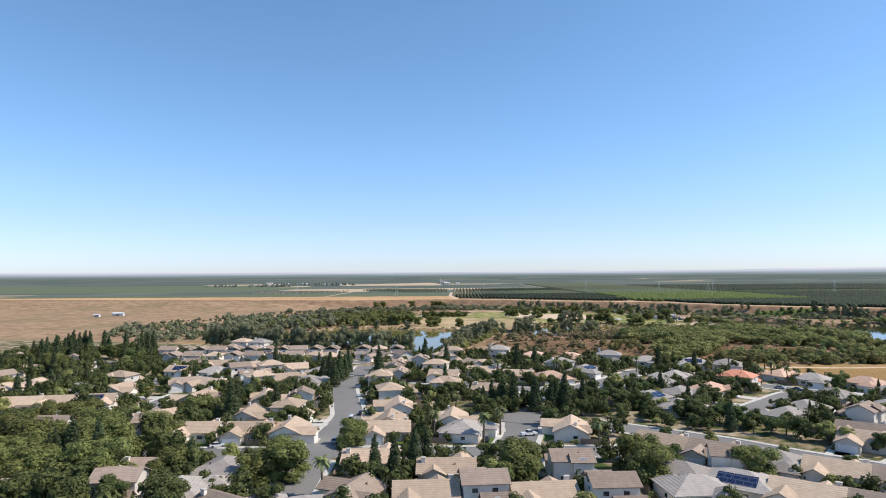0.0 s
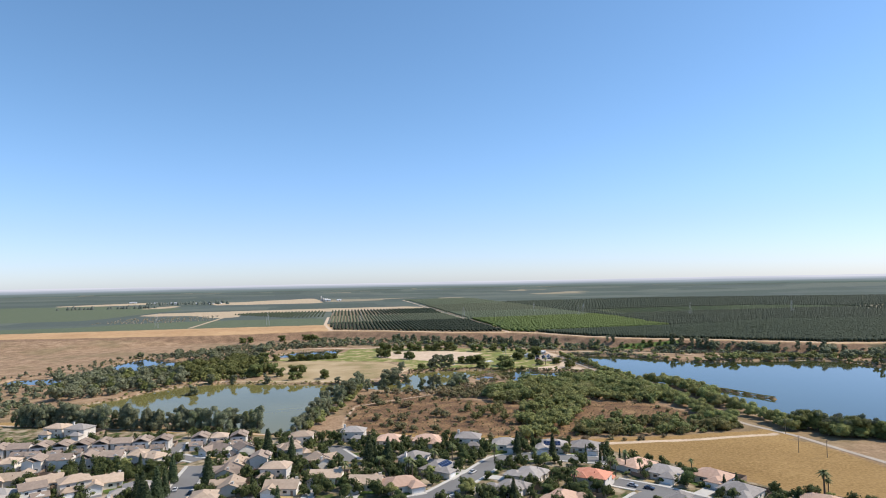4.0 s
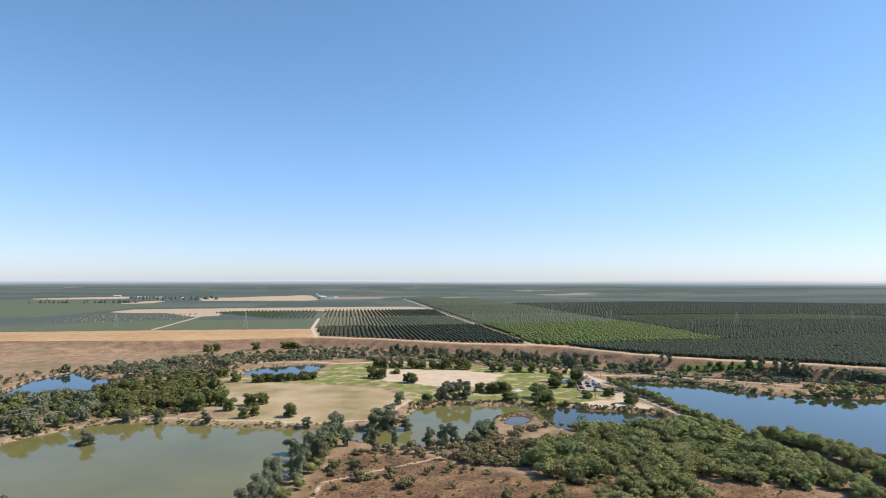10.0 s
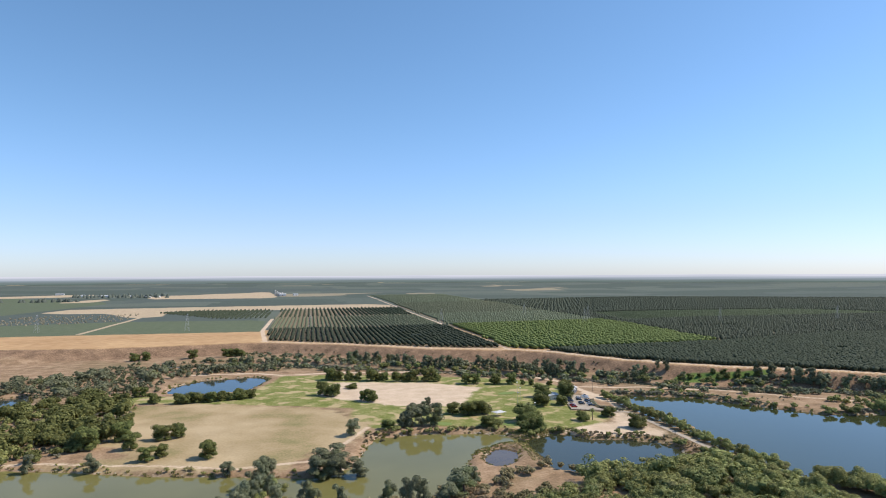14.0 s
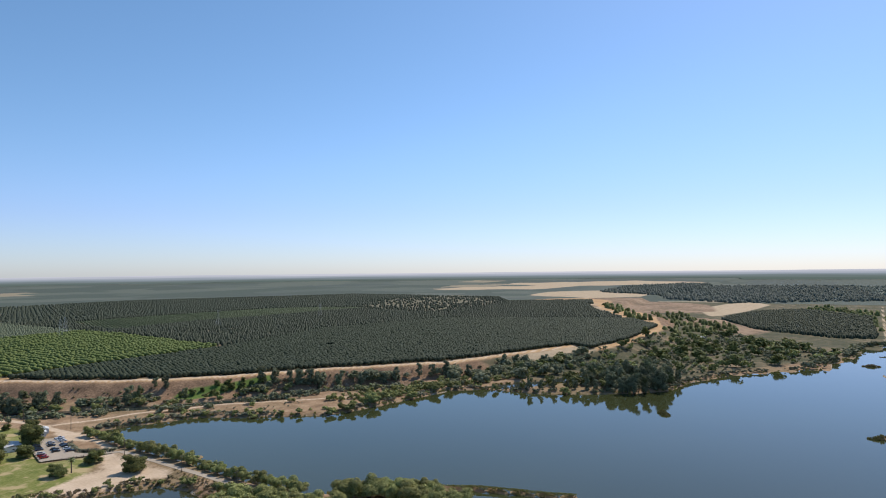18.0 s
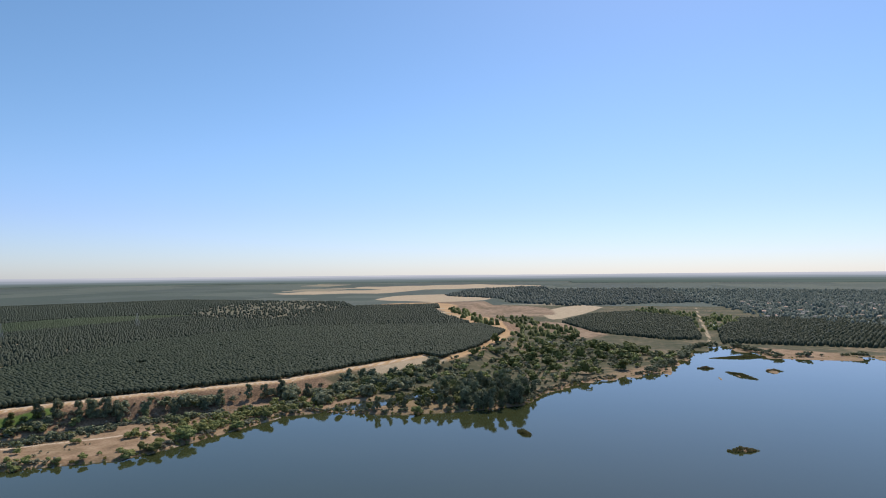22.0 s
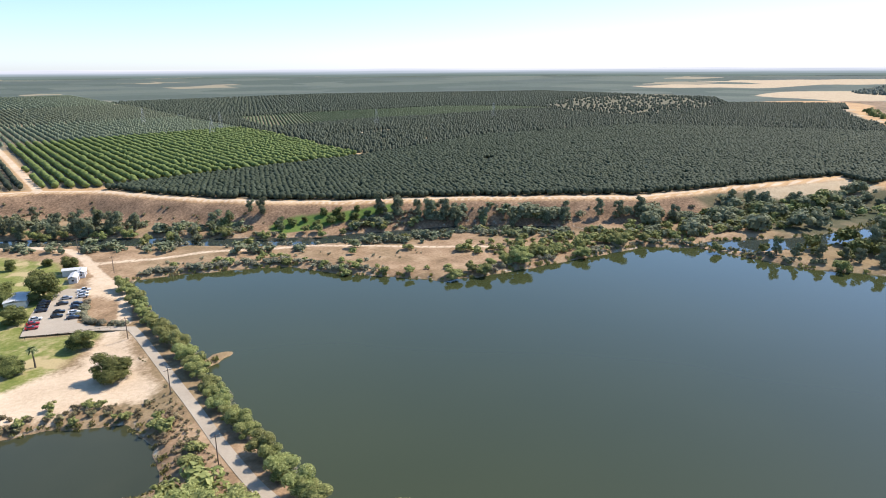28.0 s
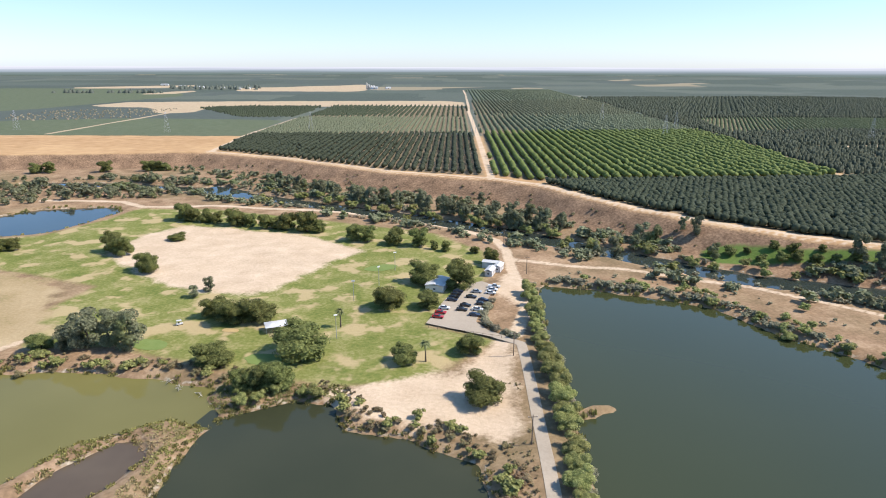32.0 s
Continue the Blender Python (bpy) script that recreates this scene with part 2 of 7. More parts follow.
BLUE_POND = [(-207, 765), (-217, 850), (-207, 880), (-198, 904), (-182, 876), (-157, 855), (-133, 864), (-120, 830), (-124, 792), (-150, 760), (-175, 754)]
FAR_POND = [(-285, 705), (-284, 745), (-236, 745), (-227, 695)]
NORTH_POND = [(562, 607), (583, 604), (600, 589), (633, 570), (695, 552), (680, 538), (640, 548), (606, 560), (572, 578)]
CHANNEL_POND = [(72, 975), (84, 1000), (119, 976), (110, 946)]
RIVER = [(-75, 1008), (0, 1003), (70, 985), (120, 958), (180, 922), (242, 888), (300, 849), (340, 816), (373, 784), (409, 756), (450, 738), (500, 716), (540, 672)]
BLUFF = [(-2500, 1500), (-900, 1230), (-305, 1119), (-144, 1100), (36, 1118), (123, 1070), (232, 988), (306, 957), (339, 930), (375, 864), (410, 818),
         (446, 784), (504, 748), (557, 706), (604, 663), (674, 640), (790, 600), (765, 570), (875, 558), (1048, 566), (1300, 640), (1640, 830), (2600, 900), (5200, 900)]
DAM_ROAD = [(287, 276), (285, 308), (284, 340), (276, 372), (277, 400), (284, 450), (290, 505), (289.5, 535), (285.5, 562), (286.2, 585), (288, 610), (289.2, 634), (290.4, 655), (291.4, 676), (291.4, 684)]
LOT = [(293, 677), (289, 683), (280, 690), (258, 702), (265, 725), (273, 746), (283, 750), (289, 744), (280, 716), (277, 703), (281, 695), (293, 684)]
PATH_NORTH = [(290, 690), (299, 720), (299, 770), (300, 800), (297, 822), (273, 852), (238, 878), (199, 894), (167, 903), (110, 915), (62, 912), (40, 930), (-20, 935)]
PATH_EAST = [(300, 786), (326, 775), (351, 769), (377, 756), (400, 742), (425, 722), (445, 700), (462, 686), (476, 672)]
PATH_EDGE = [(-190, 500), (-141, 482), (-72, 449), (-4, 421), (33, 407), (96, 385), (169, 354), (222, 349), (277, 347)]
PATH_FOOT = [(108, 530), (47, 500), (38, 460), (34, 410)]
PATH_BANK = [(-110, 656), (-60, 656), (-10, 640), (40, 622), (78, 625), (100, 660), (115, 690)]
GOLF = [(-62, 838), (-30, 828), (10, 828), (38, 836), (56, 880), (62, 906), (110, 905), (190, 872), (262, 838), (288, 800), (285, 752), (272, 735), (258, 700), (284, 688),
        (262, 664), (250, 655), (228, 655), (190, 668), (150, 684), (118, 684), (106, 716), (112, 748), (80, 762), (40, 778), (-10, 795), (-45, 805)]
SAND_A = [(88, 803), (96, 835), (108, 858), (138, 852), (195, 830), (226, 802), (212, 785), (205, 771), (192, 744), (184, 735), (158, 739), (122, 765)]
TURF = [(-40, 790), (-60, 760), (-45, 700), (-10, 655), (44, 622), (62, 614), (76, 632), (96, 652), (112, 672), (116, 700), (100, 740), (84, 757), (40, 776), (0, 792)]
SAND_C = [(226, 650), (250, 659), (268, 664), (284, 688), (291, 690), (304, 742), (296, 762), (285, 742), (299, 716), (288, 686), (285, 640), (282, 622), (255, 632), (238, 640)]
SAND_D = [(-60, 650), (-20, 655), (30, 650), (40, 622), (-10, 632)]
RUST = [(36, 443), (42, 500), (60, 548), (92, 540), (141, 490), (190, 480), (215, 470), (256, 452), (266, 400), (217, 383), (150, 368), (60, 404)]
GOLD = [(160, 350), (222, 344), (272, 343), (281, 325), (282, 250), (300, 150), (240, 226), (213, 257), (188, 306)]
SAND_TRI = [(676, 636), (792, 600), (766, 572), (730, 590)]
PARK_GREEN = [(398, 788), (403, 797), (420, 792), (442, 776), (476, 763), (470, 756), (453, 764), (425, 772), (403, 778)]
TOWN = [(-900, 620), (-300, 520), (-190, 490), (-72, 443), (33, 400), (96, 378), (160, 350), (188, 306), (213, 257), (240, 226), (300, 150), (420, -60), (420, -700), (-900, -700)]


def seg_dist(px, py, pts, closed):
    """Distance from points to a line of straight pieces."""
    best = np.full(px.shape, 1e9)
    n = len(pts)
    for i in range(n if closed else n - 1):
        (x0, y0), (x1, y1) = pts[i], pts[(i + 1) % n]
        dx, dy = x1 - x0, y1 - y0
        t = np.clip(((px - x0) * dx + (py - y0) * dy) / (dx * dx + dy * dy + 1e-9), 0, 1)
        best = np.minimum(best, np.hypot(px - x0 - t * dx, py - y0 - t * dy))
    return best


def inside(px, py, pts):
    r = np.zeros(px.shape, bool)
    n = len(pts)
    for i in range(n):
        (x0, y0), (x1, y1) = pts[i], pts[(i + 1) % n]
        if y0 != y1:
            r ^= ((y0 > py) != (y1 > py)) & (px < (x1 - x0) * (py - y0) / (y1 - y0) + x0)
    return r


def sdf(px, py, pts, reach=60.0):
    """Positive inside, negative outside, clipped to the reach."""
    px, py = np.asarray(px, float), np.asarray(py, float)
    out = np.full(px.shape, -reach)
    a = np.array(pts)
    k = (px > a[:, 0].min() - reach) & (px < a[:, 0].max() + reach) & (py > a[:, 1].min() - reach) & (py < a[:, 1].max() + reach)
    d = seg_dist(px[k], py[k], pts, True)
    out[k] = np.clip(np.where(inside(px[k], py[k], pts), d, -d), -reach, reach)
    return out


def line_sdf(px, py, pts, half, reach=60.0):
    px, py = np.asarray(px, float), np.asarray(py, float)
    out = np.full(px.shape, -reach)
    a = np.array(pts)
    k = (px > a[:, 0].min() - reach) & (px < a[:, 0].max() + reach) & (py > a[:, 1].min() - reach) & (py < a[:, 1].max() + reach)
    out[k] = np.clip(half - seg_dist(px[k], py[k], pts, False), -reach, reach)
    return out


def sstep(v, a, b):
    t = np.clip((v - a) / (b - a), 0, 1)
    return t * t * (3 - 2 * t)


def wobble(px, py):
    """A smooth uneven field of about one."""
    return (np.sin(px * 0.11 + 1.3 * np.sin(py * 0.07)) + np.sin(py * 0.13 + 1.7 * np.sin(px * 0.05 + 2)) + np.sin((px + py) * 0.31) * 0.5) / 2.5


BLUFF_AREA = BLUFF + [(5200, 9000), (-2500, 9000)]
PONDS = [("east_lake", EAST_LAKE, WATER_LAKE), ("west_pond", WEST_POND, WATER_OLIVE), ("dark_pond", DARK_POND, WATER_DARK), ("brown_pool", BROWN_POOL, WATER_BROWN),
         ("golf_pond", GOLF_POND, WATER_BLUE), ("blue_pond", BLUE_POND, WATER_BLUE), ("far_pond", FAR_POND, WATER_BLUE), ("north_pond", NORTH_POND, WATER_BLUE),
         ("channel_pond", CHANNEL_POND, WATER_BLUE)]
ISLETS = [(541.7, 450, 9, 3.2, 35), (536, 325, 9, 3.5, -70), (855, 320, 9, 3.5, 100), (815, 291, 25, 4, 27), (852, 257, 9, 3.5, -76), (955, 273, 41, 5, -65), (-86, 599, 5, 4, 0), (-118, 528, 7, 3, 20)]


def islet_height(px, py):
    h = np.zeros_like(px)
    for cx, cy, a, b, rot in ISLETS:
        c, s = math.cos(radians(rot)), math.sin(radians(rot))
        u, v = (px - cx) * c + (py - cy) * s, -(px - cx) * s + (py - cy) * c
        h = np.maximum(h, 2.6 * (1.15 - np.hypot(u / a, v / b)))
    return h


SPITS = [([(333, 506), (343, 485), (354, 445)], 1.7), ([(300, 638), (310.5, 643)], 2.5), ([(817, 358), (794, 312)], 3.6)]


def water_in(px, py):
    """How far inside open water, in metres."""
    w = np.full(np.shape(px), -60.0)
    for _, pts, _ in PONDS:
        w = np.maximum(w, sdf(px, py, pts))
    w = np.maximum(w, line_sdf(px, py, RIVER, 9.5))
    w = w + 1.2 * wobble(px * 3, py * 3) * (w > -20)
    for pts, half in SPITS:
        w = np.minimum(w, -line_sdf(px, py, pts, half) * 7.0 / half)
    return w


def land(px, py):
    """Height of the ground."""
    px, py = np.asarray(px, float), np.asarray(py, float)
    up = sdf(px, py, BLUFF_AREA, 220.0)
    wide = 27 + 150 * sstep(-px, 130, 420)
    z = 1.7 + 0.35 * wobble(px, py) + 11.0 * sstep(up, -wide, 2.0)
    z = z + 0.9 * wobble(px * 2, py * 2) * sstep(up, -wide, -wide * 0.6) * sstep(-up, 0, 12)
    town = sdf(px, py, TOWN, 40.0)
    z = z * (1 - sstep(town, -14, 2)) + 3.0 * sstep(town, -14, 2)
    road = line_sdf(px, py, DAM_ROAD, 4.0)
    z = z * (1 - sstep(road, -5, 0)) + 2.2 * sstep(road, -5, 0)
    w = water_in(px, py)
    z = z * (1 - sstep(w, -4.4, 3.1)) - 1.2 * sstep(w, -4.4, 3.1)
    z = np.maximum(z, np.where(w > 0, islet_height(px, py) - 1.2, z))
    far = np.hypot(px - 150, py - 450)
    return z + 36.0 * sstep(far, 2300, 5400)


def graded(lo, hi, step, lo_far, hi_far, grow=1.16):
    v = list(np.arange(lo, hi + step / 2, step))
    s, x = step, v[-1]
    while x < hi_far:
        s *= grow
        x = min(x + min(s, 160), hi_far)
        v.append(x)
    s, x = step, v[0]
    while x > lo_far:
        s *= grow
        x = max(x - min(s, 160), lo_far)
        v.insert(0, x)
    return np.array(v)


def mesh_np(name, verts, faces, mats, smooth_on=False, idx=None):
    me = bpy.data.meshes.new(name)
    verts, faces = np.asarray(verts, np.float32), np.asarray(faces, np.int32)
    me.vertices.add(len(verts))
    me.vertices.foreach_set("co", verts.ravel())
    k = faces.shape[1]
    me.loops.add(faces.size)
    me.loops.foreach_set("vertex_index", faces.ravel())
    me.polygons.add(len(faces))
    me.polygons.foreach_set("loop_start", np.arange(0, faces.size, k, dtype=np.int32))
    me.polygons.foreach_set("use_smooth", np.full(len(faces), smooth_on))
    for m in mats:
        me.materials.append(m)
    if idx is not None:
        me.polygons.foreach_set("material_index", np.asarray(idx, np.int32))
    me.update(calc_edges=True)
    return me


# ---- ground: one sheet out to the horizon ----
def ground_material():
    m, nt, b = mat("ground", 0.95, 0, 0.1)
    v = world_pos(nt)

    def at(name):
        a = nt.nodes.new("ShaderNodeAttribute")
        a.attribute_name = name
        return a.outputs["Fac"]
    n1, n2, n3 = noise_at(nt, v, 0.012, 4.0), noise_at(nt, v, 0.09, 5.0), noise_at(nt, v, 0.7, 5.0)
    edge = calc(nt, "MULTIPLY", calc(nt, "SUBTRACT", n2, 0.5), 26.0)
    edge2 = calc(nt, "MULTIPLY", calc(nt, "SUBTRACT", n3, 0.5), 5.0)
    # river bottom land: dry soil with weeds
    c = ramp(nt, calc(nt, "ADD", calc(nt, "MULTIPLY", n2, 0.6), calc(nt, "MULTIPLY", n3, 0.4)),
             [(0.30, (0.150, 0.100, 0.058)), (0.48, (0.295, 0.195, 0.116)), (0.68, (0.46, 0.325, 0.205))])
    c = mixc(nt, calc(nt, "MULTIPLY", smooth(nt, n1, 0.45, 0.65), 0.45), c, (0.17, 0.145, 0.07))

    def lay(c, name, col, soft=2.0, wob=edge2):
        return mixc(nt, smooth(nt, calc(nt, "ADD", at(name), wob), -soft, soft), c, col)
    rust = ramp(nt, calc(nt, "ADD", calc(nt, "MULTIPLY", n2, 0.5), calc(nt, "MULTIPLY", n3, 0.5)), [(0.38, (0.085, 0.055, 0.036)), (0.5, (0.180, 0.105, 0.056)), (0.62, (0.310, 0.200, 0.100))])
    c = lay(c, "rust", rust, 5.0)
    gold = ramp(nt, calc(nt, "ADD", calc(nt, "MULTIPLY", n1, 0.4), calc(nt, "MULTIPLY", n3, 0.6)), [(0.33, (0.21, 0.128, 0.048)), (0.5, (0.31, 0.198, 0.078)), (0.66, (0.40, 0.262, 0.110))])
    c = lay(c, "gold", gold, 2.0)
    # golf grass with bare, trodden patches
    grass = ramp(nt, calc(nt, "ADD", calc(nt, "MULTIPLY", n2, 0.55), calc(nt, "MULTIPLY", n3, 0.45)), [(0.36, (0.125, 0.155, 0.036)), (0.5, (0.200, 0.212, 0.062)), (0.64, (0.325, 0.288, 0.130))])
    grass = mixc(nt, smooth(nt, noise_at(nt, v, 0.075, 3.0), 0.52, 0.62), grass, (0.43, 0.34, 0.18))
    c = lay(c, "grass", grass, 2.5)
    sand = ramp(nt, calc(nt, "ADD", calc(nt, "MULTIPLY", n2, 0.6), calc(nt, "MULTIPLY", n3, 0.4)), [(0.3, (0.47, 0.35, 0.235)), (0.7, (0.68, 0.54, 0.39))])
    c = lay(c, "sand", sand, 2.5, calc(nt, "ADD", edge2, calc(nt, "MULTIPLY", edge, 0.45)))
    turf = ramp(nt, calc(nt, "ADD", calc(nt, "MULTIPLY", noise_at(nt, v, 0.022, 3.0), 0.75), calc(nt, "MULTIPLY", n3, 0.25)), [(0.34, (0.215, 0.195, 0.080)), (0.46, (0.36, 0.270, 0.145)), (0.62, (0.47, 0.36, 0.215))])
    c = lay(c, "turf", turf, 4.0, edge)
    # plateau: stubble west, bare orchard soil, far parcels
    stub = ramp(nt, calc(nt, "ADD", calc(nt, "MULTIPLY", n1, 0.5), calc(nt, "MULTIPLY", n2, 0.5)), [(0.35, (0.39, 0.235, 0.115)), (0.65, (0.56, 0.37, 0.195))])
    slope = ramp(nt, calc(nt, "ADD", calc(nt, "MULTIPLY", n2, 0.4), calc(nt, "MULTIPLY", n3, 0.6)), [(0.34, (0.115, 0.078, 0.050)), (0.5, (0.245, 0.155, 0.095)), (0.66, (0.39, 0.26, 0.16))])
    c = lay(c, "slope", slope, 6.0)
    c = lay(c, "wood", ramp(nt, calc(nt, "ADD", calc(nt, "MULTIPLY", n1, 0.5), calc(nt, "MULTIPLY", n2, 0.5)), [(0.36, (0.058, 0.066, 0.034)), (0.52, (0.115, 0.105, 0.060)), (0.66, (0.28, 0.205, 0.125))]), 8.0)
    c = lay(c, "plateau", stub, 3.0)
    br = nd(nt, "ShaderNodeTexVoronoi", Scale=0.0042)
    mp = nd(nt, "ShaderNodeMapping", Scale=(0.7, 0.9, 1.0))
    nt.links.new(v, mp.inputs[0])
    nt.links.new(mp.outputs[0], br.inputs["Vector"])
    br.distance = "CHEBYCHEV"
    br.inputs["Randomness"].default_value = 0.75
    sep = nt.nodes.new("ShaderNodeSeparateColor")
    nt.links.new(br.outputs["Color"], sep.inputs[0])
    # parcel colours lifted towards blue-grey: painted haze over the far fields
    hazed_crop = ramp(nt, sep.outputs[0], [(0.0, (0.078, 0.096, 0.084)), (0.3, (0.104, 0.122, 0.106)), (0.55, (0.088, 0.104, 0.098)), (0.74, (0.128, 0.144, 0.120)), (0.96, (0.34, 0.28, 0.19))])
    hazed_crop.node.color_ramp.interpolation = "CONSTANT"
    hazed_crop = mixc(nt, 0.25, hazed_crop, ramp(nt, n2, [(0.3, (0.06, 0.08, 0.05)), (0.7, (0.15, 0.17, 0.11))]))
    c = lay(c, "parcel", hazed_crop, 3.0)
    green = ramp(nt, calc(nt, "ADD", calc(nt, "MULTIPLY", n2, 0.5), calc(nt, "MULTIPLY", n3, 0.5)), [(0.35, (0.095, 0.118, 0.066)), (0.65, (0.140, 0.158, 0.098))])
    c = lay(c, "green", green, 2.0)
    pale = ramp(nt, calc(nt, "ADD", calc(nt, "MULTIPLY", n2, 0.6), calc(nt, "MULTIPLY", n3, 0.4)), [(0.35, (0.40, 0.305, 0.195)), (0.65, (0.52, 0.41, 0.275))])
    c = lay(c, "tan", pale, 3.0)
    dun = ramp(nt, calc(nt, "ADD", calc(nt, "MULTIPLY", n1, 0.5), calc(nt, "MULTIPLY", n2, 0.5)), [(0.38, (0.15, 0.115, 0.07)), (0.5, (0.27, 0.185, 0.118)), (0.62, (0.37, 0.265, 0.175))])
    c = lay(c, "dun", dun, 6.0, edge)
    soil = ramp(nt, n3, [(0.3, (0.17, 0.135, 0.085)), (0.7, (0.30, 0.235, 0.155))])
    c = lay(c, "orchard", soil, 2.0)
    c = lay(c, "clear", pale, 1.0)
    c = lay(c, "bare", ramp(nt, n2, [(0.35, (0.11, 0.11, 0.065)), (0.65, (0.19, 0.165, 0.105))]), 30.0)
    yard = ramp(nt, noise_at(nt, v, 0.16, 4.0), [(0.40, (0.062, 0.085, 0.026)), (0.50, (0.22, 0.170, 0.10)), (0.62, (0.38, 0.315, 0.22))])
    c = lay(c, "town", yard, 1.5)
    lawn = ramp(nt, calc(nt, "ADD", calc(nt, "MULTIPLY", n2, 0.5), calc(nt, "MULTIPLY", n3, 0.5)), [(0.35, (0.080, 0.140, 0.028)), (0.65, (0.145, 0.200, 0.055))])
    c = lay(c, "lawn", lawn, 1.5)
    rim = ramp(nt, n3, [(0.35, (0.24, 0.195, 0.135)), (0.65, (0.47, 0.405, 0.31))])
    c = lay(c, "shore", rim, 0.5, calc(nt, "MULTIPLY", edge2, 0.5))
    c = lay(c, "path", sand, 0.8, calc(nt, "MULTIPLY", edge2, 0.35))
    nt.links.new(c, b.inputs["Base Color"])
    bump(nt, b, calc(nt, "ADD", n3, calc(nt, "MULTIPLY", noise_at(nt, v, 3.0, 3.0), 0.4)), 0.6, 0.35)
    return m


def build_ground():
    xs = graded(-330, 640, 3.0, -4850, 4950)
    ys = graded(30, 1140, 3.0, -4400, 5330)
    X, Y = np.meshgrid(xs, ys)
    px, py = X.ravel(), Y.ravel()
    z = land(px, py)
    nx, ny = len(xs), len(ys)
    i = (np.arange(ny - 1)[:, None] * nx + np.arange(nx - 1)[None, :]).ravel()
    faces = np.stack([i, i + 1, i + nx + 1, i + nx], 1)
    far = np.hypot(px - 150, py - 450)
    keep = (far[faces] < 4460).all(1)
    me = mesh_np("ground", np.stack([px, py, z], 1), faces[keep], [ground_material()], True)
    up = sdf(px, py, BLUFF_AREA, 220.0)
    zones = {
        "rust": sdf(px, py, RUST), "gold": np.maximum(sdf(px, py, GOLD), line_sdf(px, py, PATH_EDGE, 11.0)), "grass": sdf(px, py, GOLF), "lawn": sdf(px, py, PARK_GREEN), "shore": np.clip(0.5 - np.abs(water_in(px, py) + 0.9), -5, 5), "town": sdf(px, py, TOWN),
        "sand": np.maximum.reduce([sdf(px, py, p) for p in (SAND_A, SAND_C)]),
        "slope": np.clip(up + 30, -60, 60), "plateau": np.clip(up + 2, -60, 60),
        "turf": np.maximum(sdf(px, py, TURF), sdf(px, py, SAND_D)),
        "wood": sdf(px, py, WOODLAND),
        "green": np.maximum(sdf(px, py, GREEN_FIELD), sdf(px, py, GREEN_FIELD_B)), "bare": sdf(px, py, BARE),
        "tan": np.maximum.reduce([sdf(px, py, p) for p in TAN_FIELDS + [SAND_TRI]]),
        "dun": np.maximum.reduce([sdf(px, py, p) for p in DUN_FIELDS]),
        "clear": np.maximum.reduce([line_sdf(px, py, p, w) for p, w in CLEARINGS]),
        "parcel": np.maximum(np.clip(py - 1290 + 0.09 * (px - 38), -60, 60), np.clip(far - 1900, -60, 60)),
        "orchard": np.maximum.reduce([sdf(px, py, p, 30) for p in ORCHARD_AREAS]),
        "path": np.maximum.reduce([line_sdf(px, py, PATH_NORTH, 2.6), line_sdf(px, py, PATH_EAST, 1.9), line_sdf(px, py, PATH_EDGE, 2.2), line_sdf(px, py, PATH_FOOT, 1.0),
                                   line_sdf(px, py, PATH_BANK, 1.6), line_sdf(px, py, BLUFF[4:17], 1.0), line_sdf(px, py, WHITE_ROAD, 2.8), line_sdf(px, py, WEST_TRACK, 3.0)])}
    zones["path"] = np.maximum(zones["path"], line_sdf(px, py, [(x + 1, y + 7) for x, y in BLUFF[4:17]], 2.3))
    for name, vals in zones.items():
        me.attributes.new(name, "FLOAT", "POINT").data.foreach_set("value", vals.astype(np.float32))
    tagged(new("ground", me), "dry riverside land, golf grass, bare sand and farm soil", "ground", kind="structure")


GREEN_FIELD = [(-900, 1290), (-423, 1279), (-226, 1276), (31, 1266), (32, 1507), (-213, 1540), (-389, 1495), (-433, 1418), (-900, 1400)]
GREEN_FIELD_B = [(-1500, 1640), (-520, 1690), (-420, 2400), (-900, 2900), (-2300, 2600)]
TAN_FIELDS = [[(-463, 1862), (-446, 2008), (345, 2078), (338, 1872), (-141, 1848), (-379, 1817)], [(-459, 2935), (1, 3347), (51, 2637), (-375, 2649)], [(-613, 2384), (-457, 2510), (-552, 2760), (-584, 2583)], [(2529, 1857), (2640, 2050), (3050, 1750), (3197, 1450), (2736, 1482)],
              [(2143, 1290), (2554, 1345), (2719, 979), (2150, 870), (1960, 1000)], [(3239, 2140), (3916, 1392), (3656, 812), (3213, 1350)], [(-1100, 3000), (-700, 3200), (-620, 2990), (-1000, 2850)],
              [(-300, 1800), (-190, 1830), (-170, 1640), (-230, 1640)], [(1455, 567), (1640, 620), (1900, 640), (2100, 560), (2000, 500), (1700, 520)]]
DUN_FIELDS = [[(2140, 1150), (1950, 650), (1620, 580), (1480, 740), (1560, 800), (1700, 850), (1890, 900), (1960, 990)], [(1450, 620), (1404, 545), (1150, 420), (1110, 462), (1251, 575)]]
CLEARINGS = [([(585, 960), (594, 1042), (612, 1187), (618, 1323), (623, 1420), (637, 1641), (680, 2174), (740, 3200)], 1.6), ([(1100, 296), (1179, 291), (1454, 281), (2084, 255)], 2.6), ([(668, 1152), (763, 1160)], 7.0), ([(876, 992), (894, 1003)], 2.0), ([(575, 962), (590, 968)], 6.0), ([(644, 852), (656, 862)], 1.5), ([(1651, 877), (1510, 815), (1370, 750)], 13.0), ([(-218, 1285), (-211, 1560), (-206, 1830)], 4.0),
             ([(691, 2944), (829, 2804)], 8.0), ([(819, 2301), (658, 2297)], 6.0), ([(989, 2745), (1144, 2757)], 14.0), ([(2133, 2604), (2394, 2551)], 25.0)]
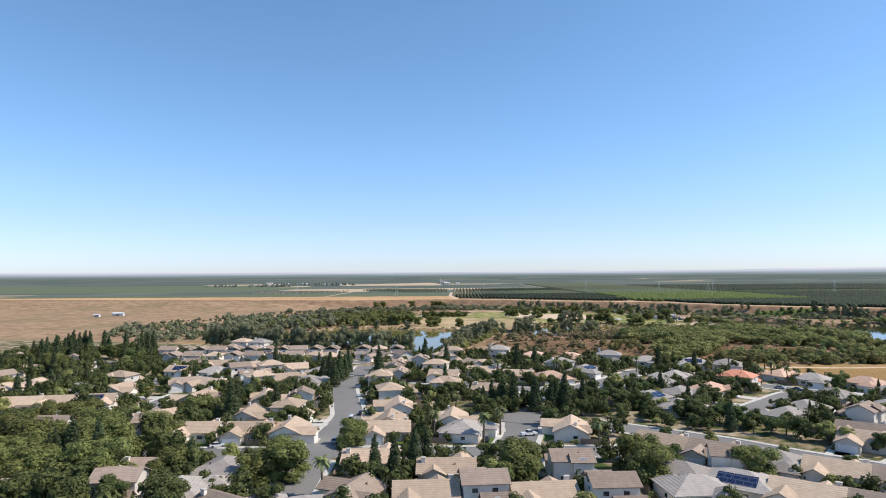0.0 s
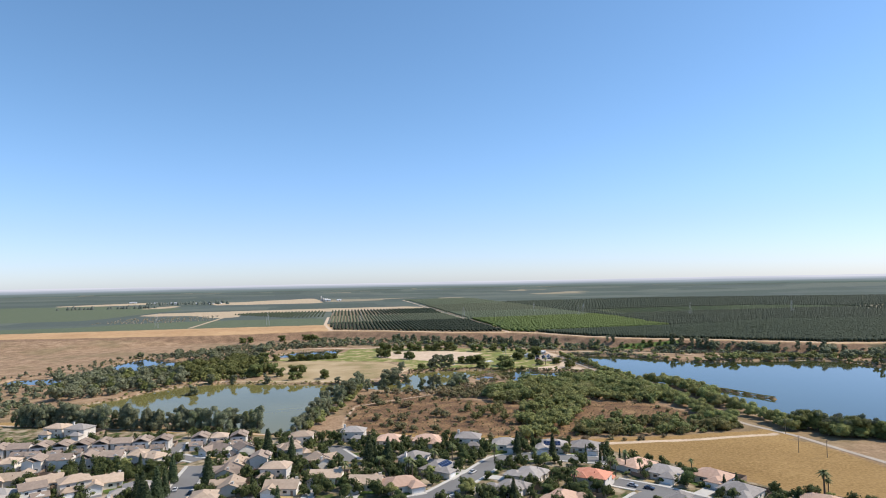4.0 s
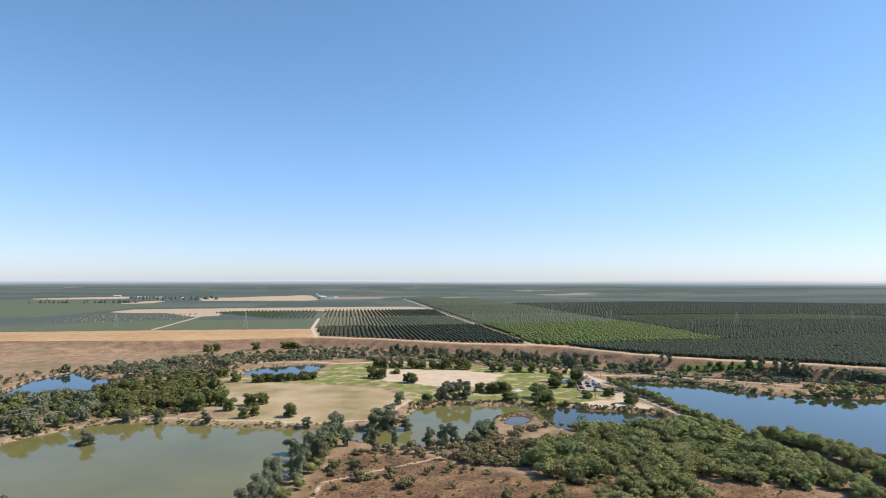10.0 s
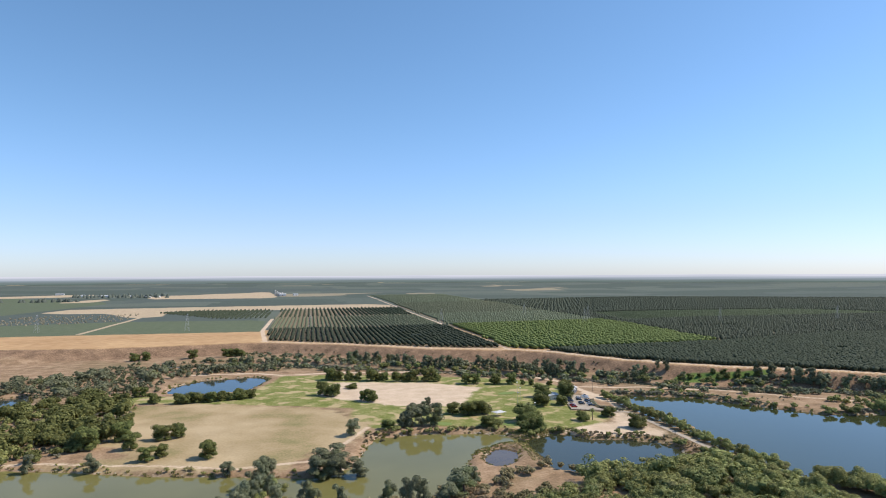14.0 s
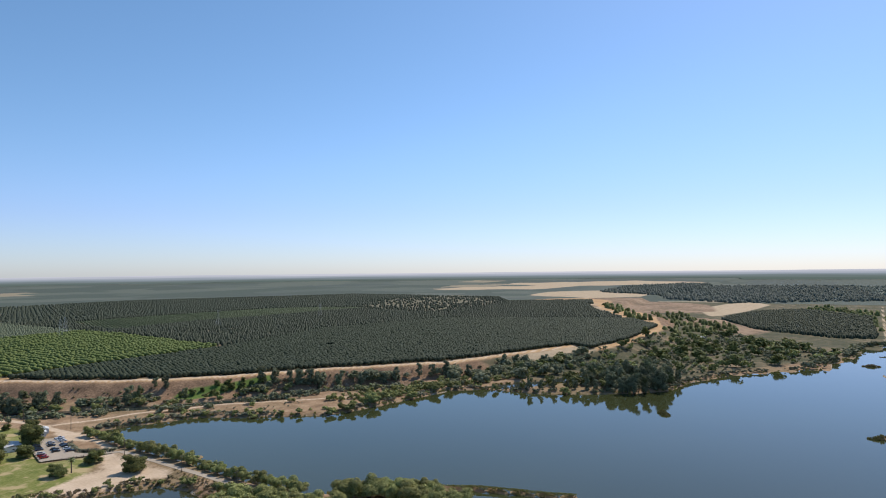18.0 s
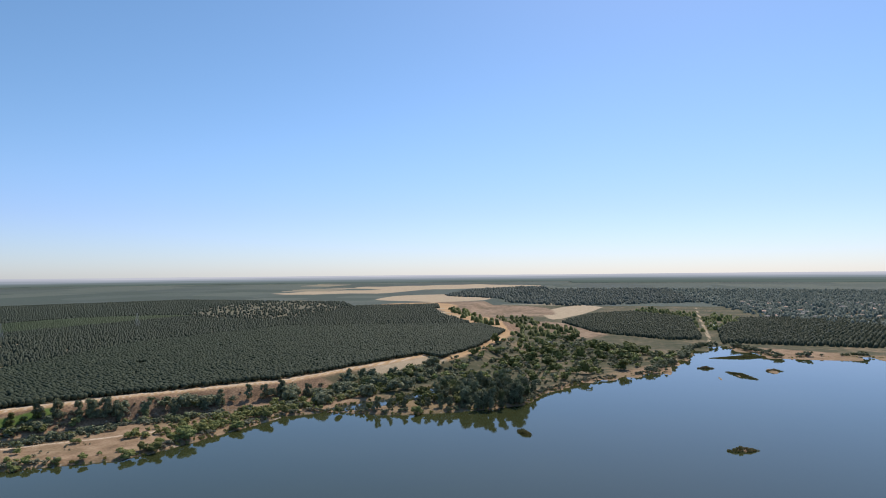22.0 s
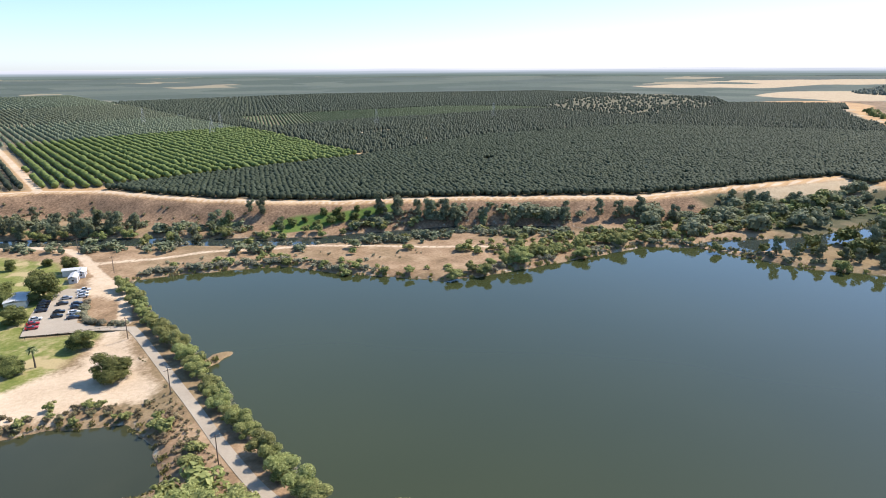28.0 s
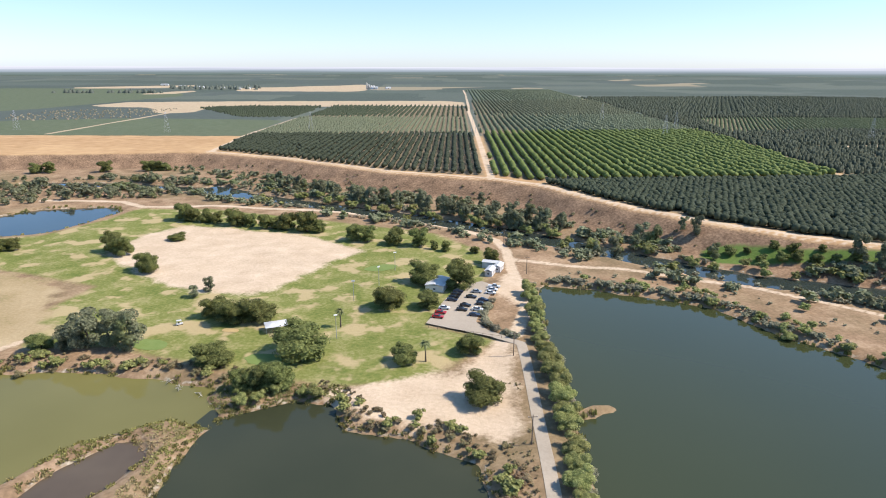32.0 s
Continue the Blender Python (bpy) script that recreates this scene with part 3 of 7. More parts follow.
WOODLAND = [(640, 650), (800, 590), (1060, 560), (1300, 600), (1640, 780), (2600, 860), (4900, 900), (4900, -3000), (900, -900), (985, 100), (1062, 285), (900, 345), (740, 440), (600, 500)]
BARE = [(1650, 1565), (2100, 1550), (1860, 1280), (1608, 1075), (1412, 1075), (1230, 1040), (1187, 1113), (1243, 1331)]
YOUNG = [(645, 1300), (700, 1535), (885, 1545), (1220, 1517), (1316, 1313), (1036, 1315), (809, 1328)]
WHITE_ROAD = [(307.5, 962), (313.5, 1120), (320.5, 1296), (335, 1700), (346, 1900), (373, 2500), (386, 2900)]
WEST_TRACK = [(41, 1125), (33, 1275), (44, 1570)]
BLOCK_A = [(46, 1131), (125, 1081), (234, 1000), (303, 974), (315.5, 1284), (40, 1276)]
BLOCK_B = [(42, 1290), (314, 1300), (325, 1560), (48, 1548)]
BLOCK_C = [(50, 1575), (326, 1575), (340, 1860), (60, 1860)]
BLOCK_D = [(312, 977), (342, 952), (580, 964), (590, 1042), (607, 1190), (613, 1320), (326, 1296)]
BLOCK_E = [(327, 1306), (613, 1328), (631, 1600), (340, 1590)]
BLOCK_F = [(341, 1600), (633, 1612), (672, 2100), (362, 2060)]
BLOCK_G = [(344, 940), (380, 872), (414, 828), (450, 794), (508, 758), (561, 716), (608, 673), (678, 650), (796, 611), (772, 582), (878, 570), (1078, 582), (1185, 648), (1180, 700), (1060, 960), (800, 1010), (588, 954)]
BLOCK_H = [(592, 962), (800, 1018), (1060, 968), (1192, 705), (1196, 668), (1363, 752), (1610, 862), (1840, 945), (1714, 1130), (1500, 1200), (1100, 1560), (616, 1600), (606, 1200)]
ORCHARD_AREAS = [BLOCK_A, BLOCK_B, BLOCK_C, BLOCK_D, BLOCK_E, BLOCK_F, BLOCK_G, BLOCK_H]
build_ground()


def water_sheet(name, pts, material, label):
    a = np.array(pts, float)
    bm = bmesh.new()
    c = a.mean(0)
    vs = []
    n = len(a)
    for i in range(n):
        d0, d1 = a[i] - a[i - 1], a[(i + 1) % n] - a[i]
        nrm = np.array([d0[1], -d0[0]]) / np.hypot(*d0) + np.array([d1[1], -d1[0]]) / np.hypot(*d1)
        nrm /= max(np.hypot(*nrm), 0.3)
        vs.append(nrm)
    area = sum(a[i - 1][0] * a[i][1] - a[i][0] * a[i - 1][1] for i in range(n))
    sign = 1 if area > 0 else -1
    loop = [bm.verts.new((*(p + sign * 6.0 * q), 0)) for p, q in zip(a, vs)]
    f = bm.faces.new(loop)
    bmesh.ops.triangulate(bm, faces=[f])
    bmesh.ops.recalc_face_normals(bm, faces=bm.faces)
    if bm.faces and list(bm.faces)[0].normal.z < 0:
        bmesh.ops.reverse_faces(bm, faces=bm.faces)
    me = bpy.data.meshes.new(name)
    bm.to_mesh(me)
    bm.free()
    me.materials.append(material)
    return tagged(new(name, me), label, "water", kind="structure")


WLABEL = {"east_lake": "wide calm grey-green lake", "west_pond": "shallow olive-green pond", "dark_pond": "dark still pond by the dam", "brown_pool": "small muddy brown pool"}
for wname, wpts, wmat in PONDS:
    ob = water_sheet(wname, wpts, wmat, WLABEL.get(wname, "small blue pond among scrub"))
    if wname in ("dark_pond",):
        ob.location.z = 0.004
    if wname == "channel_pond":
        ob.location.z = 0.01
    if wname == "brown_pool":
        ob.location.z = 0.05


def strip_mesh(name, pts, half, lift, material, step=4.0, base=None):
    """A road surface that follows the ground along a line."""
    p = [np.array(q, float) for q in pts]
    line = []
    for a, b in zip(p, p[1:]):
        k = max(1, int(np.hypot(*(b - a)) / step))
        line += [a + (b - a) * i / k for i in range(k)]
    line.append(p[-1])
    line = np.array(line)
    if len(line) > 6:
        for _ in range(3):
            line[1:-1] = (line[:-2] + 2 * line[1:-1] + line[2:]) / 4
    d = np.gradient(line, axis=0)
    d /= np.hypot(d[:, 0], d[:, 1])[:, None]
    nrm = np.stack([-d[:, 1], d[:, 0]], 1)
    left, right = line + nrm * half, line - nrm * half
    zl = np.full(len(line), base) if base is not None else np.maximum(land(left[:, 0], left[:, 1]), land(right[:, 0], right[:, 1]))
    V = np.concatenate([np.c_[left, zl + lift], np.c_[right, zl + lift], np.c_[left, zl - 0.5], np.c_[right, zl - 0.5]])
    n = len(line)
    i = np.arange(n - 1)
    F = np.concatenate([np.stack([i + n, i + n + 1, i + 1, i], 1), np.stack([i, i + 1, i + 1 + 2 * n, i + 2 * n], 1), np.stack([i + 3 * n, i + 3 * n + 1, i + n + 1, i + n], 1)])
    return mesh_np(name, V, F, [material])


tagged(new("road", strip_mesh("dam road", DAM_ROAD, 1.75, 0.12, LANE)), "pale worn asphalt lane along the dam", "road", kind="structure")
river_me = strip_mesh("river", RIVER, 11.0, 0.0, WATER_BLUE, base=0.0)
tagged(new("river", river_me), "narrow dark river below the bluff", "water", kind="structure")
bm = bmesh.new()
bmesh.ops.triangulate(bm, faces=[bm.faces.new([bm.verts.new((x, y, 2.36)) for x, y in LOT])])
bmesh.ops.recalc_face_normals(bm, faces=bm.faces)
me = bpy.data.meshes.new("parking lot")
bm.to_mesh(me)
me.materials.append(LANE)
tagged(new("parking_lot", me), "small worn asphalt parking lot", "parking lot", kind="structure")


# ---- plants ----
def empty(name):
    ob = new(name)
    ob.empty_display_size = 0.5
    return ob


def part(name, data, material, parent, label=""):
    """One mesh object under a thing or a part, from a bmesh or a mesh."""
    if isinstance(data, bmesh.types.BMesh):
        me = bpy.data.meshes.new(name)
        data.to_mesh(me)
        data.free()
    else:
        me = data
    if material and not me.materials:
        me.materials.append(material)
    ob = new(name, me)
    ob.parent = parent
    return tagged(ob, label)


def tube(points, radii, sides=7):
    """A tapered bent tube as arrays."""
    V, F = [], []
    p = [np.array(q, float) for q in points]
    for i, (c, r) in enumerate(zip(p, radii)):
        d = p[min(i + 1, len(p) - 1)] - p[max(i - 1, 0)]
        d = d / (np.linalg.norm(d) + 1e-9)
        u = np.cross(d, (0.31, 0.95, 0.1))
        u = u / np.linalg.norm(u)
        w = np.cross(d, u)
        for k in range(sides):
            a = 2 * math.pi * k / sides
            V.append(c + r * (math.cos(a) * u + math.sin(a) * w))
    for i in range(len(p) - 1):
        for k in range(sides):
            a, b = i * sides + k, i * sides + (k + 1) % sides
            F.append((a, b, b + sides, a + sides))
    return np.array(V), np.array(F)


def merge(chunks):
    V, F, o = [], [], 0
    for v, f in chunks:
        V.append(v)
        F.append(f + o)
        o += len(v)
    return np.concatenate(V), np.concatenate(F)


def leaf_cloud(rng, lobes, n, size, droop=0.0):
    """Small bent leaf sprays over the skins of ellipsoid lobes."""
    lob = np.array(lobes, float)
    wgt = lob[:, 3] * lob[:, 4] + lob[:, 4] * lob[:, 5]
    which = rng.choice(len(lob), n, p=wgt / wgt.sum())
    d = rng.normal(size=(n, 3))
    d /= np.linalg.norm(d, axis=1)[:, None]
    d[:, 2] = np.where(d[:, 2] < -0.55, -d[:, 2], d[:, 2])
    r = rng.uniform(0.84, 1.08, n)
    c = lob[which, :3] + d * lob[which, 3:] * r[:, None]
    nrm = d + rng.normal(scale=0.30, size=(n, 3))
    nrm[:, 2] += 0.35
    nrm /= np.linalg.norm(nrm, axis=1)[:, None]
    u = np.cross(nrm, rng.normal(size=(n, 3)))
    u /= np.linalg.norm(u, axis=1)[:, None] + 1e-9
    w = np.cross(nrm, u)
    s = size * rng.uniform(0.6, 1.35, n)[:, None]
    a = rng.uniform(0.45, 0.8, n)[:, None]
    lift = nrm * s * rng.uniform(-0.25, 0.25, n)[:, None]
    V = np.stack([c - u * s, c - w * s * a + lift, c + u * s - np.array([0, 0, droop]) * s, c + w * s * a + lift], 1).reshape(-1, 3)
    return V, np.arange(4 * n).reshape(n, 4)


def blob(rng, c, r, sub=1):
    bm = bmesh.new()
    bmesh.ops.create_icosphere(bm, subdivisions=sub, radius=1)
    V = np.array([v.co for v in bm.verts])
    F = np.array([[v.index for v in f.verts] for f in bm.faces])
    bm.free()
    V = V * (1 + rng.uniform(-0.18, 0.18, (len(V), 1))) * np.array(r) + np.array(c)
    return V, F


def crown_mesh(name, rng, lobes, n, size, material, core=0.82, droop=0.0):
    V, F = leaf_cloud(rng, lobes, n, size, droop)
    tri = np.concatenate([F[:, [0, 1, 2]], F[:, [0, 2, 3]]])
    chunks = [(V, tri)] + [blob(rng, l[:3], np.array(l[3:]) * core) for l in lobes]
    V, F = merge(chunks)
    return mesh_np(name, V, F, [material])


def round_lobes(rng, h, w, base, k):
    """Lobes of a broad uneven crown between base and h."""
    ls = [(0, 0, (base + h) / 2, w * 0.30, w * 0.30, (h - base) * 0.42)]
    for i in range(k):
        a = 2 * math.pi * (i + rng.uniform(-0.3, 0.3)) / k
        rr = w * rng.uniform(0.22, 0.38)
        zz = base + (h - base) * rng.uniform(0.25, 0.85)
        q = w * rng.uniform(0.13, 0.25)
        ls.append((rr * math.cos(a), rr * math.sin(a), zz, q, q, q * rng.uniform(0.75, 1.1)))
    return ls


def limbs(rng, h, r, lobes):
    ch = [tube([(0, 0, -0.6), (0.03 * h, 0, h * 0.2), (0.0, 0.02 * h, h * 0.42), (0, 0, h * 0.7)], [r * 1.3, r, r * 0.75, r * 0.25])]
    for l in lobes[1:5]:
        s = h * rng.uniform(0.2, 0.4)
        ch.append(tube([(0, 0, s), (l[0] * 0.5, l[1] * 0.5, (s + l[2]) / 2), (l[0] * 0.9, l[1] * 0.9, l[2])], [r * 0.5, r * 0.35, r * 0.12], 5))
    return merge(ch)


KINDS = {}


def proto(kind, var):
    """Meshes of one kind of plant: trunk and crown, and the height they are drawn at."""
    key = (kind, var)
    if key in KINDS:
        return KINDS[key]
    rng = np.random.default_rng(abs(hash_text(kind)) + 17 * var)
    if kind == "oak_tree":
        h, w = 9.0, 9.5
        lobes = round_lobes(rng, h, w, 0.5, 10) + [(2.6 * math.cos(a), 2.6 * math.sin(a), rng.uniform(1.3, 2.4), 1.9, 1.9, 1.5) for a in (0.4, 1.9, 3.3, 4.9)]
        data = (limbs(rng, h, 0.32, lobes), crown_mesh("crown", rng, lobes, 4400, 0.25, LEAF_OAK))
    elif kind == "eucalyptus_tree":
        h, w = 12.0, 7.5
        lobes = [(rng.uniform(-2.6, 2.6), rng.uniform(-2.6, 2.6), z, rng.uniform(1.2, 2.4), rng.uniform(1.2, 2.4), rng.uniform(1.1, 2.0)) for z in np.linspace(1.4, 10.8, 14)]
        data = (limbs(rng, h, 0.28, lobes), crown_mesh("crown", rng, lobes, 3800, 0.27, LEAF_EUC, 0.7, 0.5))
    elif kind == "willow_bush":
        h, w = 5.0, 6.0
        lobes = round_lobes(rng, h, w, 0.0, 8)
        data = (limbs(rng, h, 0.14, lobes), crown_mesh("crown", rng, lobes, 3000, 0.18, LEAF_WILLOW, 0.75))
    elif kind == "scrub_bush":
        h, w = 2.6, 4.0
        lobes = round_lobes(rng, h, w, -0.3, 6)
        data = (limbs(rng, h, 0.08, lobes), crown_mesh("crown", rng, lobes, 1000, 0.17, LEAF_SCRUB, 0.7))
    elif kind == "silver_bush":
        h, w = 2.6, 4.2
        lobes = round_lobes(rng, h, w, -0.3, 6)
        data = (limbs(rng, h, 0.08, lobes), crown_mesh("crown", rng, lobes, 1000, 0.17, LEAF_SALT, 0.7))
    elif kind == "conifer_tree":
        h = 15.0
        lobes = []
        for z in np.linspace(1.5, 14.0, 11):
            q = 2.9 * (1 - z / 15.6) ** 0.75
            lobes.append((rng.uniform(-0.25, 0.25), rng.uniform(-0.25, 0.25), z, q, q, 0.95))
        data = (tube([(0, 0, -0.6), (0, 0, 7), (0, 0, 14)], [0.34, 0.22, 0.05]), crown_mesh("crown", rng, lobes, 2200, 0.33, LEAF_PINE, 0.7, 0.7))
    elif kind == "cypress_tree":
        h = 9.0
        lobes = [(0, 0, z, 0.75 * (1.15 - z / 10), 0.75 * (1.15 - z / 10), 1.0) for z in np.linspace(0.9, 8.2, 8)]
        data = (tube([(0, 0, -0.6), (0, 0, 4), (0, 0, 8)], [0.16, 0.12, 0.04]), crown_mesh("crown", rng, lobes, 700, 0.24, LEAF_PINE, 0.8))
    elif kind == "garden_tree":
        h, w = 6.5, 5.6
        lobes = round_lobes(rng, h, w, 0.8, 8)
        data = (limbs(rng, h, 0.18, lobes), crown_mesh("crown", rng, lobes, 2400, 0.2, LEAF_WILLOW if var == 1 else LEAF_GARDEN))
    else:
        h = 8.0
        fan = []
        for k in range(34):
            a, e = rng.uniform(0, 6.28), rng.uniform(-0.7, 1.25)
            n = 5
            L = rng.uniform(1.5, 2.2)
            out = np.array([math.cos(a), math.sin(a), 0])
            side = np.array([-math.sin(a), math.cos(a), 0])
            V, F = [], []
            for i in range(n):
                t = i / (n - 1)
                c = np.array([0, 0, 7.6]) + out * L * t * math.cos(e) + np.array([0, 0, 1]) * (L * t * math.sin(e) - 1.1 * t * t)
                hw = 0.34 * math.sin(math.pi * min(1, 0.15 + 0.8 * t))
                V += [c - side * hw - np.array([0, 0, hw * 0.4]), c, c + side * hw - np.array([0, 0, hw * 0.4])]
            for i in range(n - 1):
                for j in range(2):
                    q = 3 * i + j
                    F += [(q, q + 1, q + 4), (q, q + 4, q + 3)]
            fan.append((np.array(V), np.array(F)))
        V, F = merge(fan)
        data = (tube([(0, 0, -0.5), (0.1, 0, 3), (0, 0.1, 5.5), (0, 0, 7.7)], [0.30, 0.22, 0.20, 0.24], 8), mesh_np("crown", V, F, [LEAF_PALM]))
    trunk = mesh_np("trunk", data[0][0], data[0][1], [BARK], True)
    KINDS[key] = [h, {"palm_tree": 4.2, "oak_tree": 9.5, "eucalyptus_tree": 7.5, "willow_bush": 6, "scrub_bush": 4, "silver_bush": 4.2, "conifer_tree": 5.8,
                      "cypress_tree": 1.6, "garden_tree": 5.6}[kind], trunk, data[1], None]
    return KINDS[key]


def hash_text(s):
    v = 7
    for ch in s:
        v = (v * 31 + ord(ch)) % 100003
    return v


TREE_TEXT = {"oak_tree": ("broad dark green oak tree with a dense crown", "tree"), "eucalyptus_tree": ("tall grey-green eucalyptus tree with a ragged crown", "tree"),
             "willow_bush": ("bright green willow bush on the bank", "bush"), "scrub_bush": ("low olive-brown dry scrub bush", "bush"), "silver_bush": ("low silvery grey-green saltbush", "bush"),
             "conifer_tree": ("tall dark green conifer in a garden", "tree"), "cypress_tree": ("narrow dark green column cypress", "tree"),
             "garden_tree": ("leafy green garden tree beside a house", "tree"), "palm_tree": ("fan palm with a slim bare trunk", "palm tree")}
VARIANTS = {"oak_tree": 4, "eucalyptus_tree": 4, "willow_bush": 3, "scrub_bush": 2, "silver_bush": 2, "conifer_tree": 3, "cypress_tree": 1, "garden_tree": 4, "palm_tree": 2}
plant_rng = random.Random(5)
PLANTED = []


def plant(kind, x, y, h, w=None, group="", z=None):
    var = plant_rng.randrange(VARIANTS[kind])
    k = proto(kind, var)
    if z is None:
        z = float(land(np.array([x]), np.array([y]))[0])
    z = max(z, -0.1)
    sz = h / k[0] * 1.05
    sx = (w / k[1] * 1.12) if w else sz * (plant_rng.uniform(0.8, 1.05) if kind == "eucalyptus_tree" else plant_rng.uniform(1.0, 1.3))
    m = Matrix.LocRotScale((x, y, z), Euler((0, 0, plant_rng.uniform(0, 6.28))), (sx, sx, sz))
    PLANTED.append((x, y))
    if k[4] is None:
        if kind.endswith("bush"):
            ob = new(kind, k[3])
        else:
            ob = empty(kind)
            part("trunk", k[2], None, ob)
            part("crown", k[3], None, ob)
        ob.matrix_basis = m
        text = TREE_TEXT[kind]
        k[4] = tagged(ob, text[0], text[1], group)
        return ob
    s = k[4].scale
    ob = copy_thing(k[4], m @ Matrix.Diagonal((1 / s[0], 1 / s[1], 1 / s[2], 1)))
    if group:
        ob["group"] = group
    return ob


def plant_row(kind, pts, count, h, group, jit=1.5):
    """Plants spread along a line."""
    p = [np.array(q, float) for q in pts]
    L = [np.hypot(*(b - a)) for a, b in zip(p, p[1:])]
    for i in range(count):
        t = (i + plant_rng.uniform(-0.3, 0.3)) / max(1, count - 1) * sum(L)
        t = min(max(t, 0), sum(L) - 0.01)
        k = 0
        while t > L[k]:
            t -= L[k]
            k += 1
        q = p[k] + (p[k + 1] - p[k]) * t / L[k]
        plant(kind, q[0] + plant_rng.uniform(-jit, jit), q[1] + plant_rng.uniform(-jit, jit), h * plant_rng.uniform(0.75, 1.15), None, group)


def plant_list(kind, rows, group):
    for row in rows:
        plant(kind, row[0], row[1], row[2], row[3] if len(row) > 3 else None, group)


# golf course
GT = "golf course trees"
plant_row("oak_tree", [(105, 873), (150, 857), (194, 840)], 12, 9.5, GT, 1.0)
plant_list("oak_tree", [(217, 823, 8, 9), (225, 820, 8, 9), (240, 814, 9, 10), (254, 811, 9, 10), (262, 805, 5, 4), (268, 801, 5, 5), (95, 802, 11, 11), (102, 796, 10, 10), (127, 767, 9, 9),
                        (122, 772, 7, 7), (119, 824, 4, 9), (184, 706, 9, 12), (194, 706, 9, 13), (175, 712, 7, 9), (126, 682, 6, 8), (216, 676, 11, 17)], GT)
plant_list("oak_tree", [(188, 671, 7, 12), (207, 653, 8, 9), (213, 654, 9, 10), (203, 652, 6, 7), (243, 720, 9, 12), (257, 751, 10, 13), (273, 743, 11, 13), (259, 720, 6, 9), (273, 678, 7, 9),
                        (251, 670, 6, 8), (275, 645, 8, 11), (283, 797, 4, 5), (290, 779, 7, 8), (-47, 831, 7, 7), (-42, 832, 7, 6), (-29, 802, 8, 9), (-40, 677, 11, 13)], GT)
plant_list("oak_tree", [(-17, 672, 8, 9), (-4, 646, 7, 8), (2, 652, 6, 7), (-4, 690, 8, 11), (4, 693, 8, 8), (-25, 692, 10, 11), (26, 644, 8, 9), (-36, 1063, 9, 12), (0, 1068, 9, 11), (9, 1070, 9, 12), (16, 1069, 8, 9),
                        (-95, 1056, 9, 11), (-84, 1058, 9, 10)], GT)
plant_row("oak_tree", [(-10, 797), (14, 799), (40, 806)], 13, 7.0, "bushes on the pond islet", 1.5)
plant_list("eucalyptus_tree", [(141, 684, 13, 11), (148, 685, 12, 10), (156, 683, 13, 9), (136, 682, 9, 8), (-26, 637, 8, 6), (38, 615, 6, 6), (-78, 651, 9, 6), (-57, 645, 9, 5), (-83, 597, 8, 7), (160, 733, 5, 4), (164, 740, 6, 4)], GT)
SB = "trees on the pond bank"
plant_list("eucalyptus_tree", [(61, 560, 10), (72, 571, 9), (75, 549, 11), (86, 557, 9), (105, 552, 10), (113, 546, 13), (119, 548, 11), (138, 556, 12, 11), (146, 566, 9), (84, 606, 13, 12), (90, 602, 11, 11), (80, 600, 10, 9),
                               (45, 553, 8, 8), (31, 556, 8, 8), (104, 672, 9, 8), (98, 600, 8, 8), (130, 550, 8, 8)], SB)
plant_row("eucalyptus_tree", [(-175, 492), (-106, 466), (-60, 450), (-18, 438)], 56, 13.5, SB, 5.0)
plant_row("eucalyptus_tree", [(8, 424), (22, 470), (36, 520), (52, 575), (58, 598)], 30, 11.5, SB, 4.0)
plant_row("willow_bush", [(16, 430), (30, 480), (46, 530), (62, 590)], 16, 5, SB, 3.5)
plant_row("scrub_bush", [(110, 655), (140, 672), (180, 666), (194, 660)], 10, 1.9, "scrub along the pond", 1.2)
plant_row("willow_bush", [(205, 645), (215, 651), (226, 650)], 5, 3.2, "scrub along the pond", 1.0)
plant_row("scrub_bush", [(234, 642), (240, 634), (254, 631), (268, 623)], 10, 1.5, "scrub along the pond", 1.2)
plant_list("palm_tree", [(226, 701, 7), (258, 671, 7)], "golf course palms")
# dam
DT = "bushes along the dam"
plant_row("willow_bush", [(292.5, 548), (292.6, 571), (294.4, 605), (296, 622), (297.3, 640), (297.6, 660), (298.6, 690), (302, 735)], 27, 5.4, DT, 0.8)
plant_row("silver_bush", [(294, 560), (296, 605), (299, 650), (301, 700), (305, 744)], 24, 2.8, DT, 0.8)
plant_row("willow_bush", [(276, 560), (277, 582)], 3, 4.0, DT, 1.6)
plant_row("scrub_bush", [(280, 560), (281, 600), (280, 622)], 5, 1.4, DT, 1.5)
plant_row("willow_bush", [(297, 428), (306, 470), (313, 500), (300, 530)], 34, 8.2, DT, 4.0)
plant_row("willow_bush", [(264, 372), (271, 420), (278, 470), (281, 520), (274, 560)], 46, 7.2, DT, 4.5)
plant_row("willow_bush", [(292, 352), (299, 392), (299, 430)], 20, 6.8, DT, 4.0)
plant_row("eucalyptus_tree", [(303, 352), (312, 338), (322, 332)], 14, 9.0, "trees at the lake's end", 6.0)
plant_row("willow_bush", [(306, 335), (325, 328)], 12, 6.0, "trees at the lake's end", 6.0)
plant_row("oak_tree", [(298, 352), (310, 335), (330, 318), (352, 300)], 16, 9.5, "trees at the lake's end", 5.0)
plant_row("willow_bush", [(309, 526), (321, 512), (330, 500)], 9, 4.5, DT, 1.5)
plant_row("silver_bush", [(285, 725), (281, 713), (280, 702), (284, 695.5), (290, 688.5)], 14, 2.4, "hedge beside the parking lot", 0.4)
plant_row("silver_bush", [(-141, 490), (-72, 457), (-10, 432), (33, 415)], 22, 2.6, "shrubs along the dirt path", 3.0)
